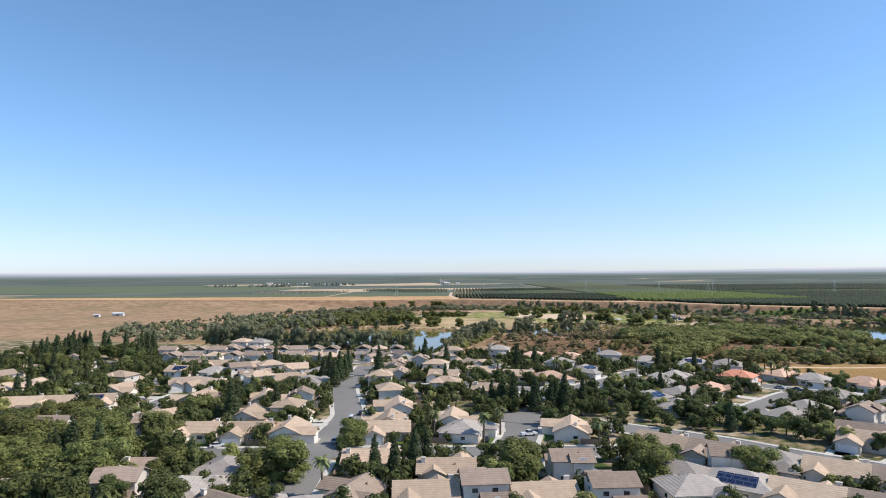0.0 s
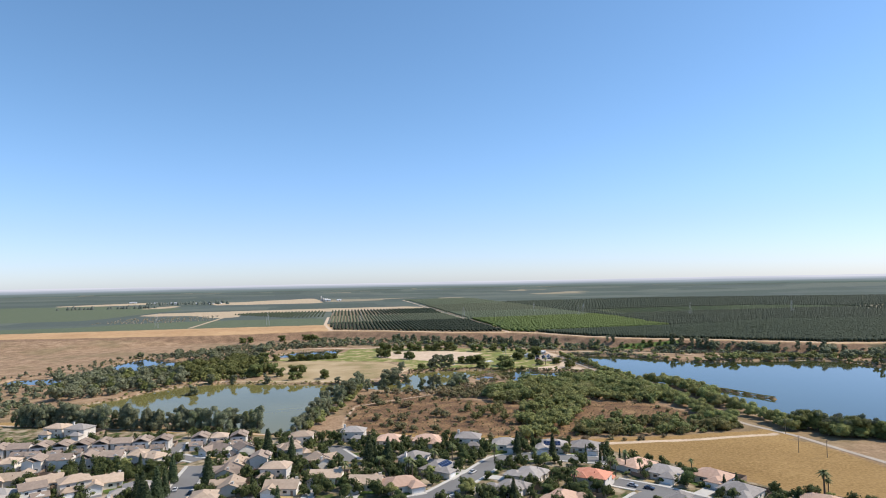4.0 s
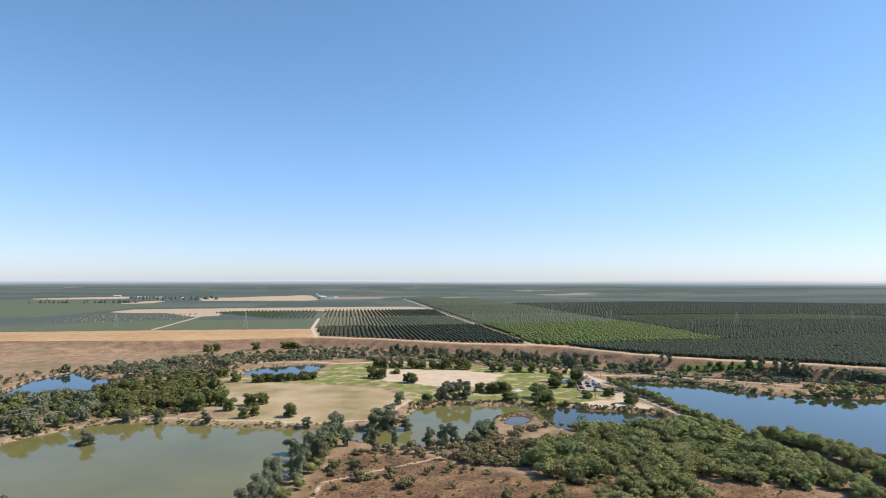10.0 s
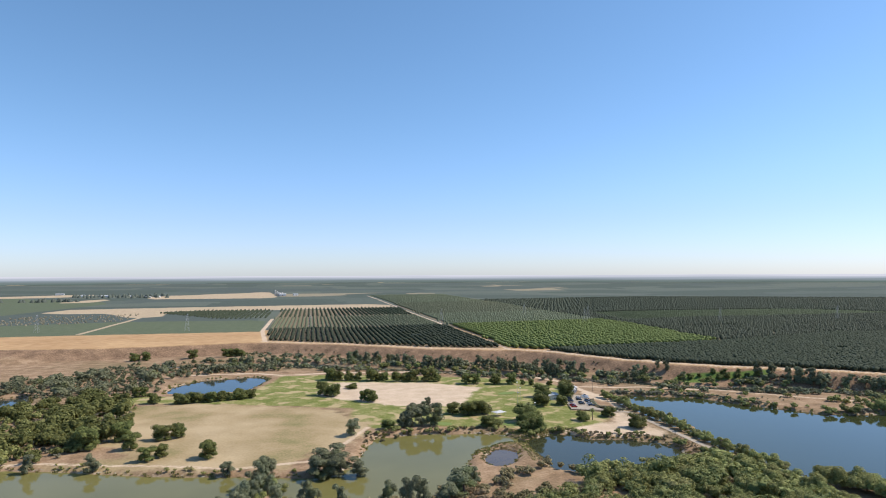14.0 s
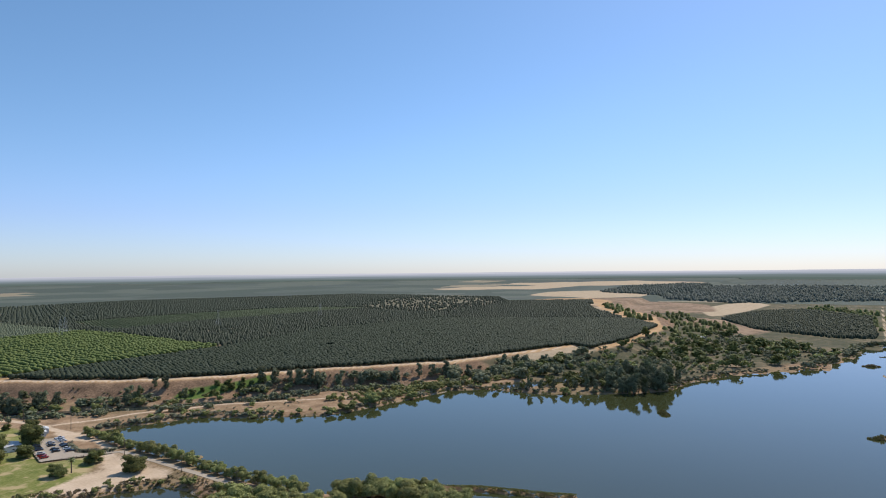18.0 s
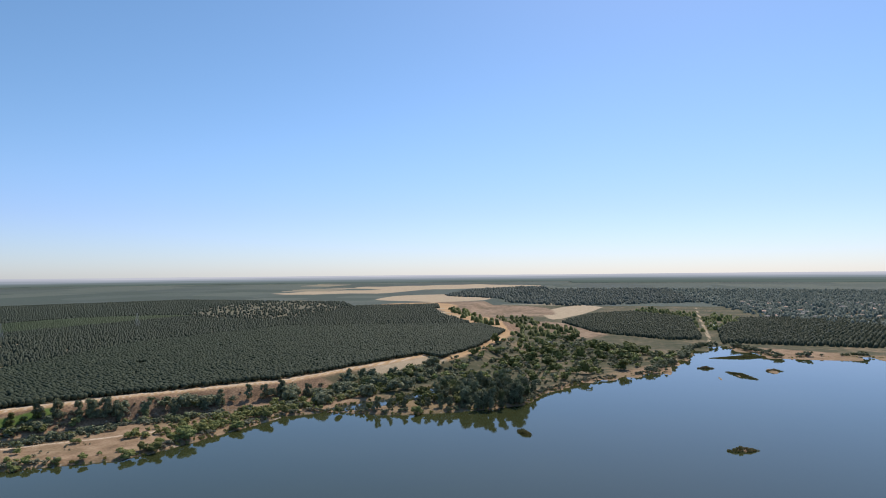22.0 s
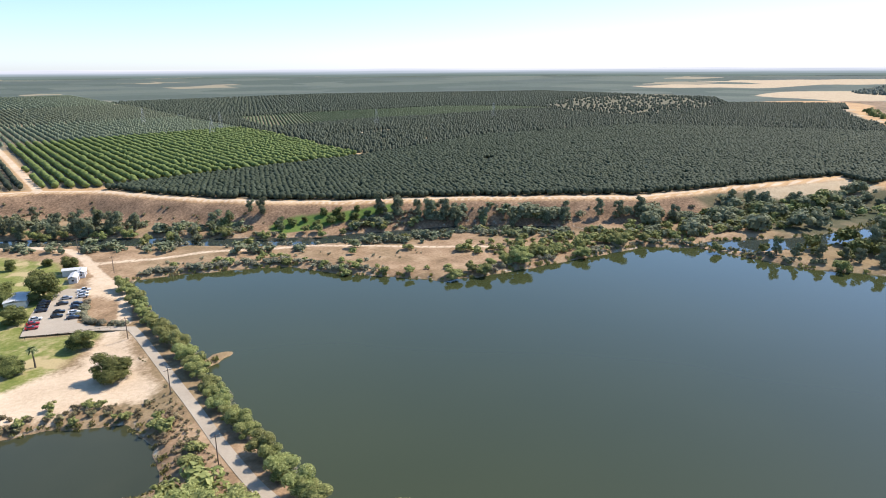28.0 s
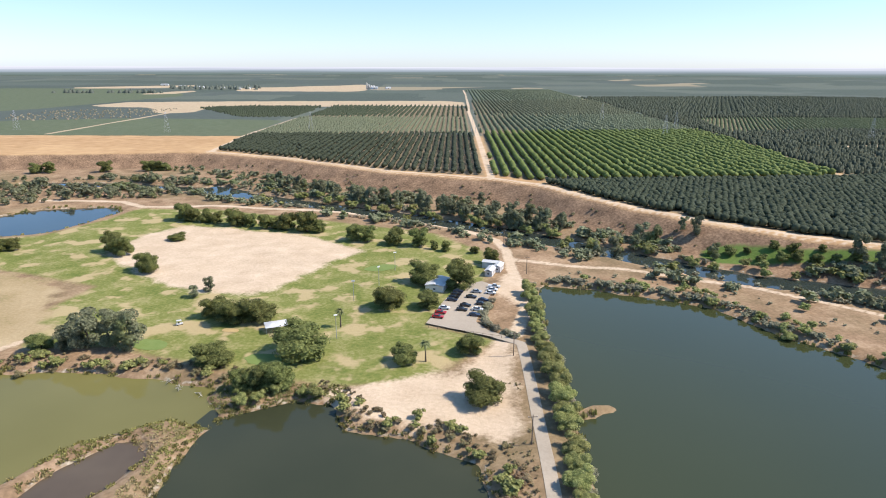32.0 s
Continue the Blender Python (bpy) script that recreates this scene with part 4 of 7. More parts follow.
plant_row("scrub_bush", [(60, 408), (110, 388), (169, 362), (215, 356)], 14, 2.4, "shrubs along the dirt path", 3.0)
# north shore and bluff foot
NS = "trees below the bluff"
plant_list("willow_bush", [(425, 651, 5, 8), (439, 645, 5, 8), (463, 642, 7, 11), (498, 632, 5, 9), (527, 629, 6, 9), (409, 713, 3, 4), (436, 700, 3, 6), (404, 678, 3, 5), (390, 690, 3, 5), (388, 706, 2.5, 4), (376, 722, 3, 5),
                           (412, 668, 3, 5), (560, 590, 5, 6), (573, 534, 6, 8)], "bushes on the lake shore")
plant_row("silver_bush", [(316, 752), (335, 747), (358, 736), (380, 722)], 16, 2.4, "bushes on the lake shore", 1.2)
plant_row("willow_bush", [(440, 652), (470, 650), (510, 642), (550, 630)], 20, 4.5, "bushes on the lake shore", 5.0)
plant_list("eucalyptus_tree", [(296, 915, 9), (312, 872, 11), (322, 864, 12), (330, 858, 11), (340, 850, 9), (376, 815, 11), (384, 812, 10), (403, 808, 10), (403, 783, 8), (461, 760, 13), (469, 753, 12), (478, 745, 12), (484, 740, 13)], NS)
plant_list("eucalyptus_tree", [(490, 734, 13), (495, 729, 13), (508, 717, 11), (517, 700, 10), (538, 690, 10), (548, 684, 9), (568, 673, 11), (576, 664, 10), (587, 656, 12), (598, 637, 11), (653, 630, 12), (664, 622, 12), (679, 617, 11), (700, 606, 10)], NS)
plant_row("oak_tree", [(424, 776), (436, 771), (460, 760)], 6, 5.0, "small trees on the green strip", 0.8)
plant_row("oak_tree", [(405, 790), (425, 783), (450, 772)], 6, 4.5, "small trees on the green strip", 1.0)
plant_row("eucalyptus_tree", [(128, 990), (168, 966), (212, 924), (240, 908), (268, 893), (292, 868), (335, 840)], 46, 11, NS, 7.0)
plant_row("eucalyptus_tree", [(347, 795), (372, 805), (398, 814)], 5, 9.0, NS, 3.0)
plant_row("willow_bush", [(160, 945), (215, 912), (262, 885), (310, 850), (350, 815), (385, 785), (425, 752)], 40, 4.5, NS, 7.0)
for k in range(46):
    a, r = plant_rng.uniform(0, 6.28), math.sqrt(plant_rng.random())
    plant("eucalyptus_tree", 637 + 50 * r * math.cos(a) + 8, 503 - 38 * r * math.sin(a), plant_rng.uniform(10, 16), None, "tall trees on the lake point", 1.0)
plant_row("eucalyptus_tree", [(572, 565), (590, 530), (600, 500), (625, 474), (672, 465)], 18, 9.0, "tall trees on the lake point", 3.0)


# ---- thickets and reeds, not to be counted ----
def bush_templates(seed, n, size, h=1.0, k=6):
    out = []
    for i in range(5):
        rng = np.random.default_rng(seed + i)
        lobes = round_lobes(rng, h, 1.25, -0.05, k)
        V, F = leaf_cloud(rng, lobes, n, size)
        tri = np.concatenate([F[:, [0, 1, 2]], F[:, [0, 2, 3]]])
        out.append(merge([(V, tri)] + [blob(rng, l[:3], np.array(l[3:]) * 0.8) for l in lobes[:5]]))
    return out


def scatter(name, templates, xs, ys, hs, ws, material, label, category, seed=3, lift=0.0):
    rng = np.random.default_rng(seed)
    zs = land(xs, ys) + lift
    VV, FF, o = [], [], 0
    for x, y, z, h, w in zip(xs, ys, zs, hs, ws):
        V, F = templates[rng.integers(len(templates))]
        a = rng.uniform(0, 6.28)
        c, s = math.cos(a), math.sin(a)
        P = np.stack([x + w * (V[:, 0] * c - V[:, 1] * s), y + w * (V[:, 0] * s + V[:, 1] * c), z + h * V[:, 2]], 1)
        VV.append(P)
        FF.append(F + o)
        o += len(P)
    me = mesh_np(name, np.concatenate(VV), np.concatenate(FF), [material])
    return tagged(new(name, me), label, category, kind="stuff")


def fill(poly, step, seed, keep=1.0, wet=-2.0, clump=None):
    """Uneven places inside an outline, off the water."""
    rng = np.random.default_rng(seed)
    a = np.array(poly)
    x0, y0, x1, y1 = *a.min(0), *a.max(0)
    X, Y = np.meshgrid(np.arange(x0, x1, step), np.arange(y0, y1, step))
    X = X.ravel() + rng.uniform(-0.5, 0.5, X.size) * step
    Y = Y.ravel() + rng.uniform(-0.5, 0.5, Y.size) * step
    k = inside(X, Y, poly) & (rng.random(X.size) < keep)
    if clump:
        k &= wobble(X * clump, Y * clump) > 0.0
    X, Y = X[k], Y[k]
    k = (water_in(X, Y) < wet) & (line_sdf(X, Y, DAM_ROAD, 4.5) < 0) & (line_sdf(X, Y, PATH_NORTH, 4.0) < 0) & (line_sdf(X, Y, PATH_EAST, 3.0) < 0) & (line_sdf(X, Y, PATH_EDGE, 4.5) < 0)
    return X[k], Y[k]


def thicket(name, poly, step, h, seed, material, label, keep=1.0, clump=None, leaves=90, size=0.16):
    X, Y = fill(poly, step, seed, keep, clump=clump)
    rng = np.random.default_rng(seed + 50)
    hs = h * rng.uniform(0.42, 1.4, len(X))
    scatter(name, bush_templates(seed, leaves, size), X, Y, hs, hs * rng.uniform(0.9, 1.3, len(X)), material, label, "bushes", seed)


WILLOWS = [(148, 498), (160, 533), (198, 560), (236, 567), (262, 562), (268, 527), (272, 500), (266, 457), (250, 455), (220, 474), (193, 462), (166, 474), (149, 481)]
WILLOWS_SOUTH = [(145, 416), (160, 451), (171, 467), (193, 468), (208, 458), (190, 421), (181, 412), (165, 388), (152, 374), (138, 374)]
WILLOWS_WEST = [(122, 478), (155, 474), (149, 430), (131, 401), (111, 405), (108, 430)]
FIELD_EDGE = [(163, 374), (186, 400), (206, 405), (223, 391), (256, 394), (281, 382), (268, 360), (226, 362), (172, 368)]
OLIVE_SCRUB = [(112, 522), (130, 548), (160, 552), (180, 560), (175, 540), (163, 511), (139, 505), (120, 512)]
thicket("willow_thicket", WILLOWS, 6.0, 6.6, 11, LEAF_RIPARIAN, "dense bright green willow thicket", 0.75, None, 500, 0.056)
thicket("dark_willows", WILLOWS, 7.5, 7.4, 9, LEAF_THICK, "darker green willows in the thicket", 0.45, None, 500, 0.056)
thicket("willow_understory", WILLOWS, 5.0, 2.4, 10, LEAF_SCRUB, "olive scrub among the willows", 0.35)
thicket("south_willows", WILLOWS_SOUTH, 5.6, 6.4, 87, LEAF_RIPARIAN, "green willow clumps on the burnt field", 0.62, None, 500, 0.056)
thicket("west_willows", WILLOWS_WEST, 6.5, 5.6, 88, LEAF_RIPARIAN, "scattered willow clumps on the rusty field", 0.5, 1.3, 500, 0.056)
thicket("olive_scrub", OLIVE_SCRUB, 3.8, 3.6, 89, LEAF_TAMARISK, "pale olive tamarisk scrub beside the willows", 0.8, None, 160, 0.11)
thicket("field_scrub", RUST, 7.5, 2.2, 12, LEAF_TAMARISK, "scattered dry scrub on the rusty field", 0.3, None, 120, 0.13)
thicket("field_tamarisk", [(36, 430), (42, 500), (62, 546), (110, 520), (118, 470), (108, 400), (70, 404), (50, 415)], 8.5, 4.4, 90, LEAF_TAMARISK, "pale grey-green tamarisk bushes on the field", 0.5, 0.9, 200, 0.10)
thicket("field_weeds", RUST, 3.6, 0.7, 91, LEAF_SCRUB, "low brown weeds over the rusty field", 0.5, None, 26, 0.26)
thicket("field_bushes", FIELD_EDGE, 5.0, 5.2, 13, LEAF_RIPARIAN, "yellow-green bushes along the field edge", 0.62, None, 420, 0.062)
thicket("dark_field_bushes", FIELD_EDGE, 6.5, 5.4, 92, LEAF_THICK, "dark green bushes along the field edge", 0.4, None, 300, 0.082)
thicket("bank_bushes", [(60, 545), (119, 520), (190, 588), (190, 577), (205, 570), (270, 576), (275, 560), (250, 566), (190, 588)], 5.0, 3.4, 14, LEAF_SCRUB, "olive scrub on the pond's south bank", 0.8, None, 150, 0.11)
thicket("dam_thicket", [(255, 455), (272, 440), (279, 505), (281, 545), (276, 572), (258, 566), (262, 517)], 5.5, 5.6, 8, LEAF_WILLOW, "yellow-green willows behind the dam", 0.8, None, 200, 0.11)
thicket("pond_south_bushes", [(198, 574), (207, 571), (238, 570), (268, 576), (270, 566), (238, 558), (205, 560)], 4.2, 4.4, 7, LEAF_WILLOW, "yellow-green bushes on the south bank", 0.85, None, 200, 0.11)
LEFTWOOD = [(-104, 655), (-140, 735), (-115, 800), (-66, 838), (-40, 800), (-26, 700), (-48, 660), (-75, 652)]
GREYWOOD = [(-188, 585), (-225, 690), (-213, 738), (-150, 736), (-120, 722), (-100, 650), (-118, 622), (-165, 590)]
FARWOOD = [(-215, 890), (-156, 930), (-93, 1010), (-20, 1030), (70, 1010), (60, 940), (10, 940), (-40, 915), (-35, 845), (-70, 845), (-110, 830), (-125, 850)]
thicket("left_wood", LEFTWOOD, 9.0, 8.2, 15, LEAF_OAK, "round green trees of the riverside wood", 0.62, None, 340, 0.082)
thicket("left_willows", LEFTWOOD, 7.0, 5.0, 93, LEAF_WILLOW, "bright green willows in the riverside wood", 0.42, None, 200, 0.105)
thicket("left_scrub", LEFTWOOD, 5.0, 1.7, 94, LEAF_SALT, "low olive scrub under the riverside trees", 0.5, None, 50, 0.2)
thicket("grey_wood", GREYWOOD, 10.0, 9.2, 16, LEAF_EUC, "grey-green riverside trees", 0.6, None, 320, 0.085)
thicket("grey_wood_dark", GREYWOOD, 12.0, 7.5, 95, LEAF_OAK, "dark green trees in the grey wood", 0.5, None, 260, 0.09)
thicket("grey_scrub", GREYWOOD, 5.5, 2.0, 96, LEAF_SALT, "low silvery scrub under the grey trees", 0.6, None, 50, 0.2)
thicket("far_wood", FARWOOD, 6.0, 3.0, 17, LEAF_EUC, "olive and grey scrub beyond the ponds", 0.8, None, 60, 0.2)
thicket("far_trees", FARWOOD, 13.0, 6.8, 97, LEAF_EUC, "grey-green trees beyond the ponds", 0.6, None, 160, 0.12)
thicket("far_scrub", [(-330, 700), (-290, 760), (-225, 900), (-150, 960), (-93, 1020), (60, 1030), (60, 1010), (-90, 990), (-150, 920), (-215, 880), (-230, 760)], 7.0, 3.0, 18, LEAF_EUC, "grey-green scrub below the stubble field", 0.4, None, 60, 0.2)
thicket("pond_wood", [(-290, 560), (-330, 690), (-230, 690), (-200, 600), (-180, 540), (-230, 500)], 8.0, 5.0, 19, LEAF_EUC, "grey-green wood west of the pond", 0.45, None, 100, 0.15)


def strip_scrub(name, line, lo, hi, density, h, seed, material, label, leaves=60, size=0.2, side=0):
    """Bushes at lo to hi metres from a line; side: which side of it, or both."""
    rng = np.random.default_rng(seed)
    X, Y = [], []
    for a, b in zip(line, line[1:]):
        a, b = np.array(a, float), np.array(b, float)
        L = np.hypot(*(b - a))
        n = int(L * (hi - lo) * (1 if side else 2) * density)
        d = (b - a) / L
        nrm = np.array([-d[1], d[0]])
        t, o = rng.random(n), rng.uniform(lo, hi, n) * (side if side else rng.choice([-1, 1], n))
        P = a + (b - a) * t[:, None] + nrm * o[:, None]
        X.append(P[:, 0])
        Y.append(P[:, 1])
    X, Y = np.concatenate(X), np.concatenate(Y)
    k = (water_in(X, Y) < -1.5) & (line_sdf(X, Y, PATH_NORTH, 4.5) < 0) & (line_sdf(X, Y, PATH_EAST, 3.5) < 0) & (sdf(X, Y, BLUFF_AREA) < -8) & (wobble(X * 0.8, Y * 0.8) > -0.45) & (sdf(X, Y, PARK_GREEN) < 0)
    X, Y = X[k], Y[k]
    hs = h * rng.uniform(0.5, 1.3, len(X))
    scatter(name, bush_templates(seed, leaves, size), X, Y, hs, hs * rng.uniform(1.0, 1.5, len(X)), material, label, "bushes", seed)


strip_scrub("river_scrub", RIVER[1:], 11, 24, 0.070, 2.0, 20, LEAF_SALT, "silvery scrub on both river banks")
strip_scrub("river_bushes", RIVER[1:], 14, 30, 0.022, 4.0, 26, LEAF_EUC, "grey-green bushes along the river")
strip_scrub("river_willows", RIVER[1:], 10, 18, 0.012, 3.6, 27, LEAF_WILLOW, "green willows at the river's edge")
strip_scrub("bluff_scrub", BLUFF[4:16], 10, 40, 0.012, 1.5, 21, LEAF_SCRUB, "dry scrub at the foot of the bluff", side=-1)
strip_scrub("bluff_foot_trees", BLUFF[11:17], 16, 40, 0.010, 8.5, 101, LEAF_EUC, "grey-green trees along the foot of the bluff", 260, 0.09, side=-1)
strip_scrub("bluff_bushes", BLUFF[4:16], 30, 58, 0.016, 3.6, 28, LEAF_EUC, "grey-green bushes below the bluff", side=-1)
thicket("shore_scrub", [(446, 700), (480, 680), (560, 650), (640, 632), (690, 600), (660, 575), (600, 600), (566, 612), (545, 628), (495, 638), (470, 645)], 5.0, 3.6, 22, LEAF_WILLOW, "green scrub between the lake and the bluff", 0.8, None, 60, 0.2)
thicket("east_bank_scrub", [(320, 760), (352, 748), (388, 722), (415, 690), (445, 690), (420, 712), (380, 742), (330, 768)], 6.0, 1.3, 23, LEAF_SALT, "low grey scrub on the sandy bank", 0.5, None, 50, 0.2)
thicket("pond_strip_trees", [(556, 612), (566, 570), (580, 545), (600, 512), (640, 500), (690, 480), (690, 535), (640, 545), (604, 556), (572, 575)], 8.0, 7.5, 99, LEAF_OAK, "dark trees between the lake and the pond", 0.6, None, 160, 0.12)
thicket("pond_north_trees", [(570, 612), (600, 596), (640, 575), (700, 556), (700, 585), (640, 610), (600, 630), (575, 640)], 11.0, 8.5, 100, LEAF_EUC, "grey-green trees behind the pond", 0.55, None, 160, 0.12)
VEG = [(651, 636), (690, 560), (695, 530), (690, 475), (745, 440), (800, 408), (860, 364), (930, 345), (1010, 400), (1130, 500), (1000, 560), (800, 560)]
thicket("delta_scrub", VEG, 9.0, 3.6, 24, LEAF_EUC, "mixed scrub beyond the lake", 0.6, None, 46, 0.24)
thicket("delta_trees", VEG, 24.0, 10.0, 25, LEAF_OAK, "dark trees standing in the river scrub", 0.5, None, 120, 0.14)
thicket("delta_willows", VEG, 14.0, 5.0, 98, LEAF_WILLOW, "green willows in the river scrub", 0.4, None, 80, 0.17)
GOLF_BANK = [(110, 640), (116, 672), (145, 674), (180, 667), (200, 661), (222, 655), (236, 648), (240, 637), (256, 632), (274, 620), (279, 606), (277, 580)]
strip_scrub("golf_bank_scrub", GOLF_BANK, 0, 5.0, 0.13, 1.15, 81, LEAF_SCRUB, "brown and green scrub on the pond bank", 150, 0.11)
strip_scrub("golf_bank_bushes", GOLF_BANK, 0, 4.0, 0.03, 2.6, 82, LEAF_WILLOW, "green bushes on the pond bank", 200, 0.1)
strip_scrub("lake_bank_scrub", EAST_LAKE[0:12], 1.5, 6.5, 0.2, 1.9, 83, LEAF_SALT, "grey-green scrub along the lake's north bank", 110, 0.13)
strip_scrub("lake_bank_bushes", EAST_LAKE[0:12], 2, 14, 0.012, 3.0, 84, LEAF_WILLOW, "green bushes along the lake's north bank", 200, 0.1)
strip_scrub("dam_weeds", DAM_ROAD[8:13], 2.6, 10, 0.4, 0.55, 85, LEAF_SCRUB, "dry brown weeds on the dam", 80, 0.14, side=1)
strip_scrub("pond_edge_scrub", WEST_POND[1:11], 1, 6, 0.05, 1.6, 86, LEAF_REED, "yellow-green growth on the pond's north bank", 110, 0.13)
strip_scrub("shore_growth", EAST_LAKE[10:22], 1, 7, 0.09, 2.2, 102, LEAF_EUC, "dark growth along the lake shore", 60, 0.2)
strip_scrub("far_shore_bushes", EAST_LAKE[19:26], 3, 14, 0.03, 4.5, 29, LEAF_EUC, "dark bushes along the far lake shore", side=1)
# reeds along the water
def shore_places(pts, step, seed, lo=-2.4, hi=0.2, closed=True):
    rng = np.random.default_rng(seed)
    p = np.array(pts + ([pts[0]] if closed else []), float)
    X, Y = [], []
    for a, b in zip(p, p[1:]):
        n = int(np.hypot(*(b - a)) / step)
        for i in range(n):
            q = a + (b - a) * rng.random() + rng.uniform(-5, 5, 2)
            X.append(q[0])
            Y.append(q[1])
    X, Y = np.array(X), np.array(Y)
    w = water_in(X, Y)
    k = (w > lo) & (w < hi)
    return X[k], Y[k]


def reed_templates(seed):
    out = []
    for i in range(4):
        rng = np.random.default_rng(seed + i)
        out.append(leaf_blades(rng, 26))
    return out


def leaf_blades(rng, n):
    V, F = [], []
    for i in range(n):
        c = np.array([*rng.uniform(-0.6, 0.6, 2), -0.1])
        a = rng.uniform(0, 6.28)
        s = np.array([math.cos(a), math.sin(a), 0]) * 0.13
        tip = c + np.array([*rng.uniform(-0.25, 0.25, 2), rng.uniform(0.6, 1.1)])
        k = len(V)
        V += [c - s, c + s, tip + s * 0.5, tip - s * 0.5]
        F += [(k, k + 1, k + 2), (k, k + 2, k + 3)]
    return np.array(V), np.array(F)


for nm, pts, step, h, sd in (("lake_reeds", EAST_LAKE, 1.1, 1.3, 31), ("pond_reeds", WEST_POND, 0.7, 0.8, 32), ("dark_pond_reeds", DARK_POND, 0.5, 0.65, 33), ("pool_reeds", BROWN_POOL, 0.4, 0.5, 34), ("golf_pond_reeds", GOLF_POND, 0.8, 1.2, 35),
                             ("north_pond_reeds", NORTH_POND, 0.8, 1.4, 36), ("blue_pond_reeds", BLUE_POND, 0.9, 1.4, 37)):
    X, Y = shore_places(pts, step, sd)
    rng = np.random.default_rng(sd)
    scatter(nm, reed_templates(sd), X, Y, h * rng.uniform(0.6, 1.3, len(X)), rng.uniform(0.9, 1.8, len(X)), LEAF_REED, "yellow-green reeds fringing the water", "reeds", sd)
rng = np.random.default_rng(40)
IX, IY = [], []
for cx, cy, a, b, rot in ISLETS:
    for k in range(int(a * b * 2.2)):
        r, t = math.sqrt(rng.random()), rng.uniform(0, 6.28)
        u, v = a * r * math.cos(t), b * r * math.sin(t)
        c, s = math.cos(radians(rot)), math.sin(radians(rot))
        IX.append(cx + u * c - v * s)
        IY.append(cy + u * s + v * c)
IX, IY = np.array(IX), np.array(IY)
scatter("islet_reeds", reed_templates(41), IX, IY, rng.uniform(0.8, 1.6, len(IX)), rng.uniform(0.9, 1.6, len(IX)), LEAF_REED, "low reeds and weeds on the lake islets", "reeds", 42)
JX, JY = fill([(157, 612), (165, 627), (179, 635), (187, 640), (199, 635), (197, 624), (195, 600), (187, 596), (190, 622), (182, 632), (168, 620)], 1.5, 43, 0.9, 0.5)
scatter("island_weeds", reed_templates(44), JX, JY, rng.uniform(0.15, 0.5, len(JX)), rng.uniform(0.9, 1.7, len(JX)), LEAF_REED, "yellow-green weeds on the sandy island", "weeds", 45)
PX, PY = fill([(194, 644), (204, 639), (214, 646), (224, 648), (233, 649), (236, 655), (222, 656), (208, 660), (196, 660)], 1.3, 46, 0.95, 0.3)
scatter("bank_weeds", reed_templates(47), PX, PY, rng.uniform(0.2, 0.6, len(PX)), rng.uniform(0.9, 1.6, len(PX)), LEAF_WILLOW, "bright green weeds on the pond bank", "weeds", 48)
KX, KY = fill([(333, 508), (337, 509), (345, 486), (356, 445), (353, 444), (341, 484)], 0.8, 49, 0.9, 0.4)
scatter("spit_weeds", reed_templates(50), KX, KY, rng.uniform(0.2, 0.5, len(KX)), rng.uniform(0.8, 1.5, len(KX)), LEAF_REED, "dry grass on the narrow spit", "weeds", 51)


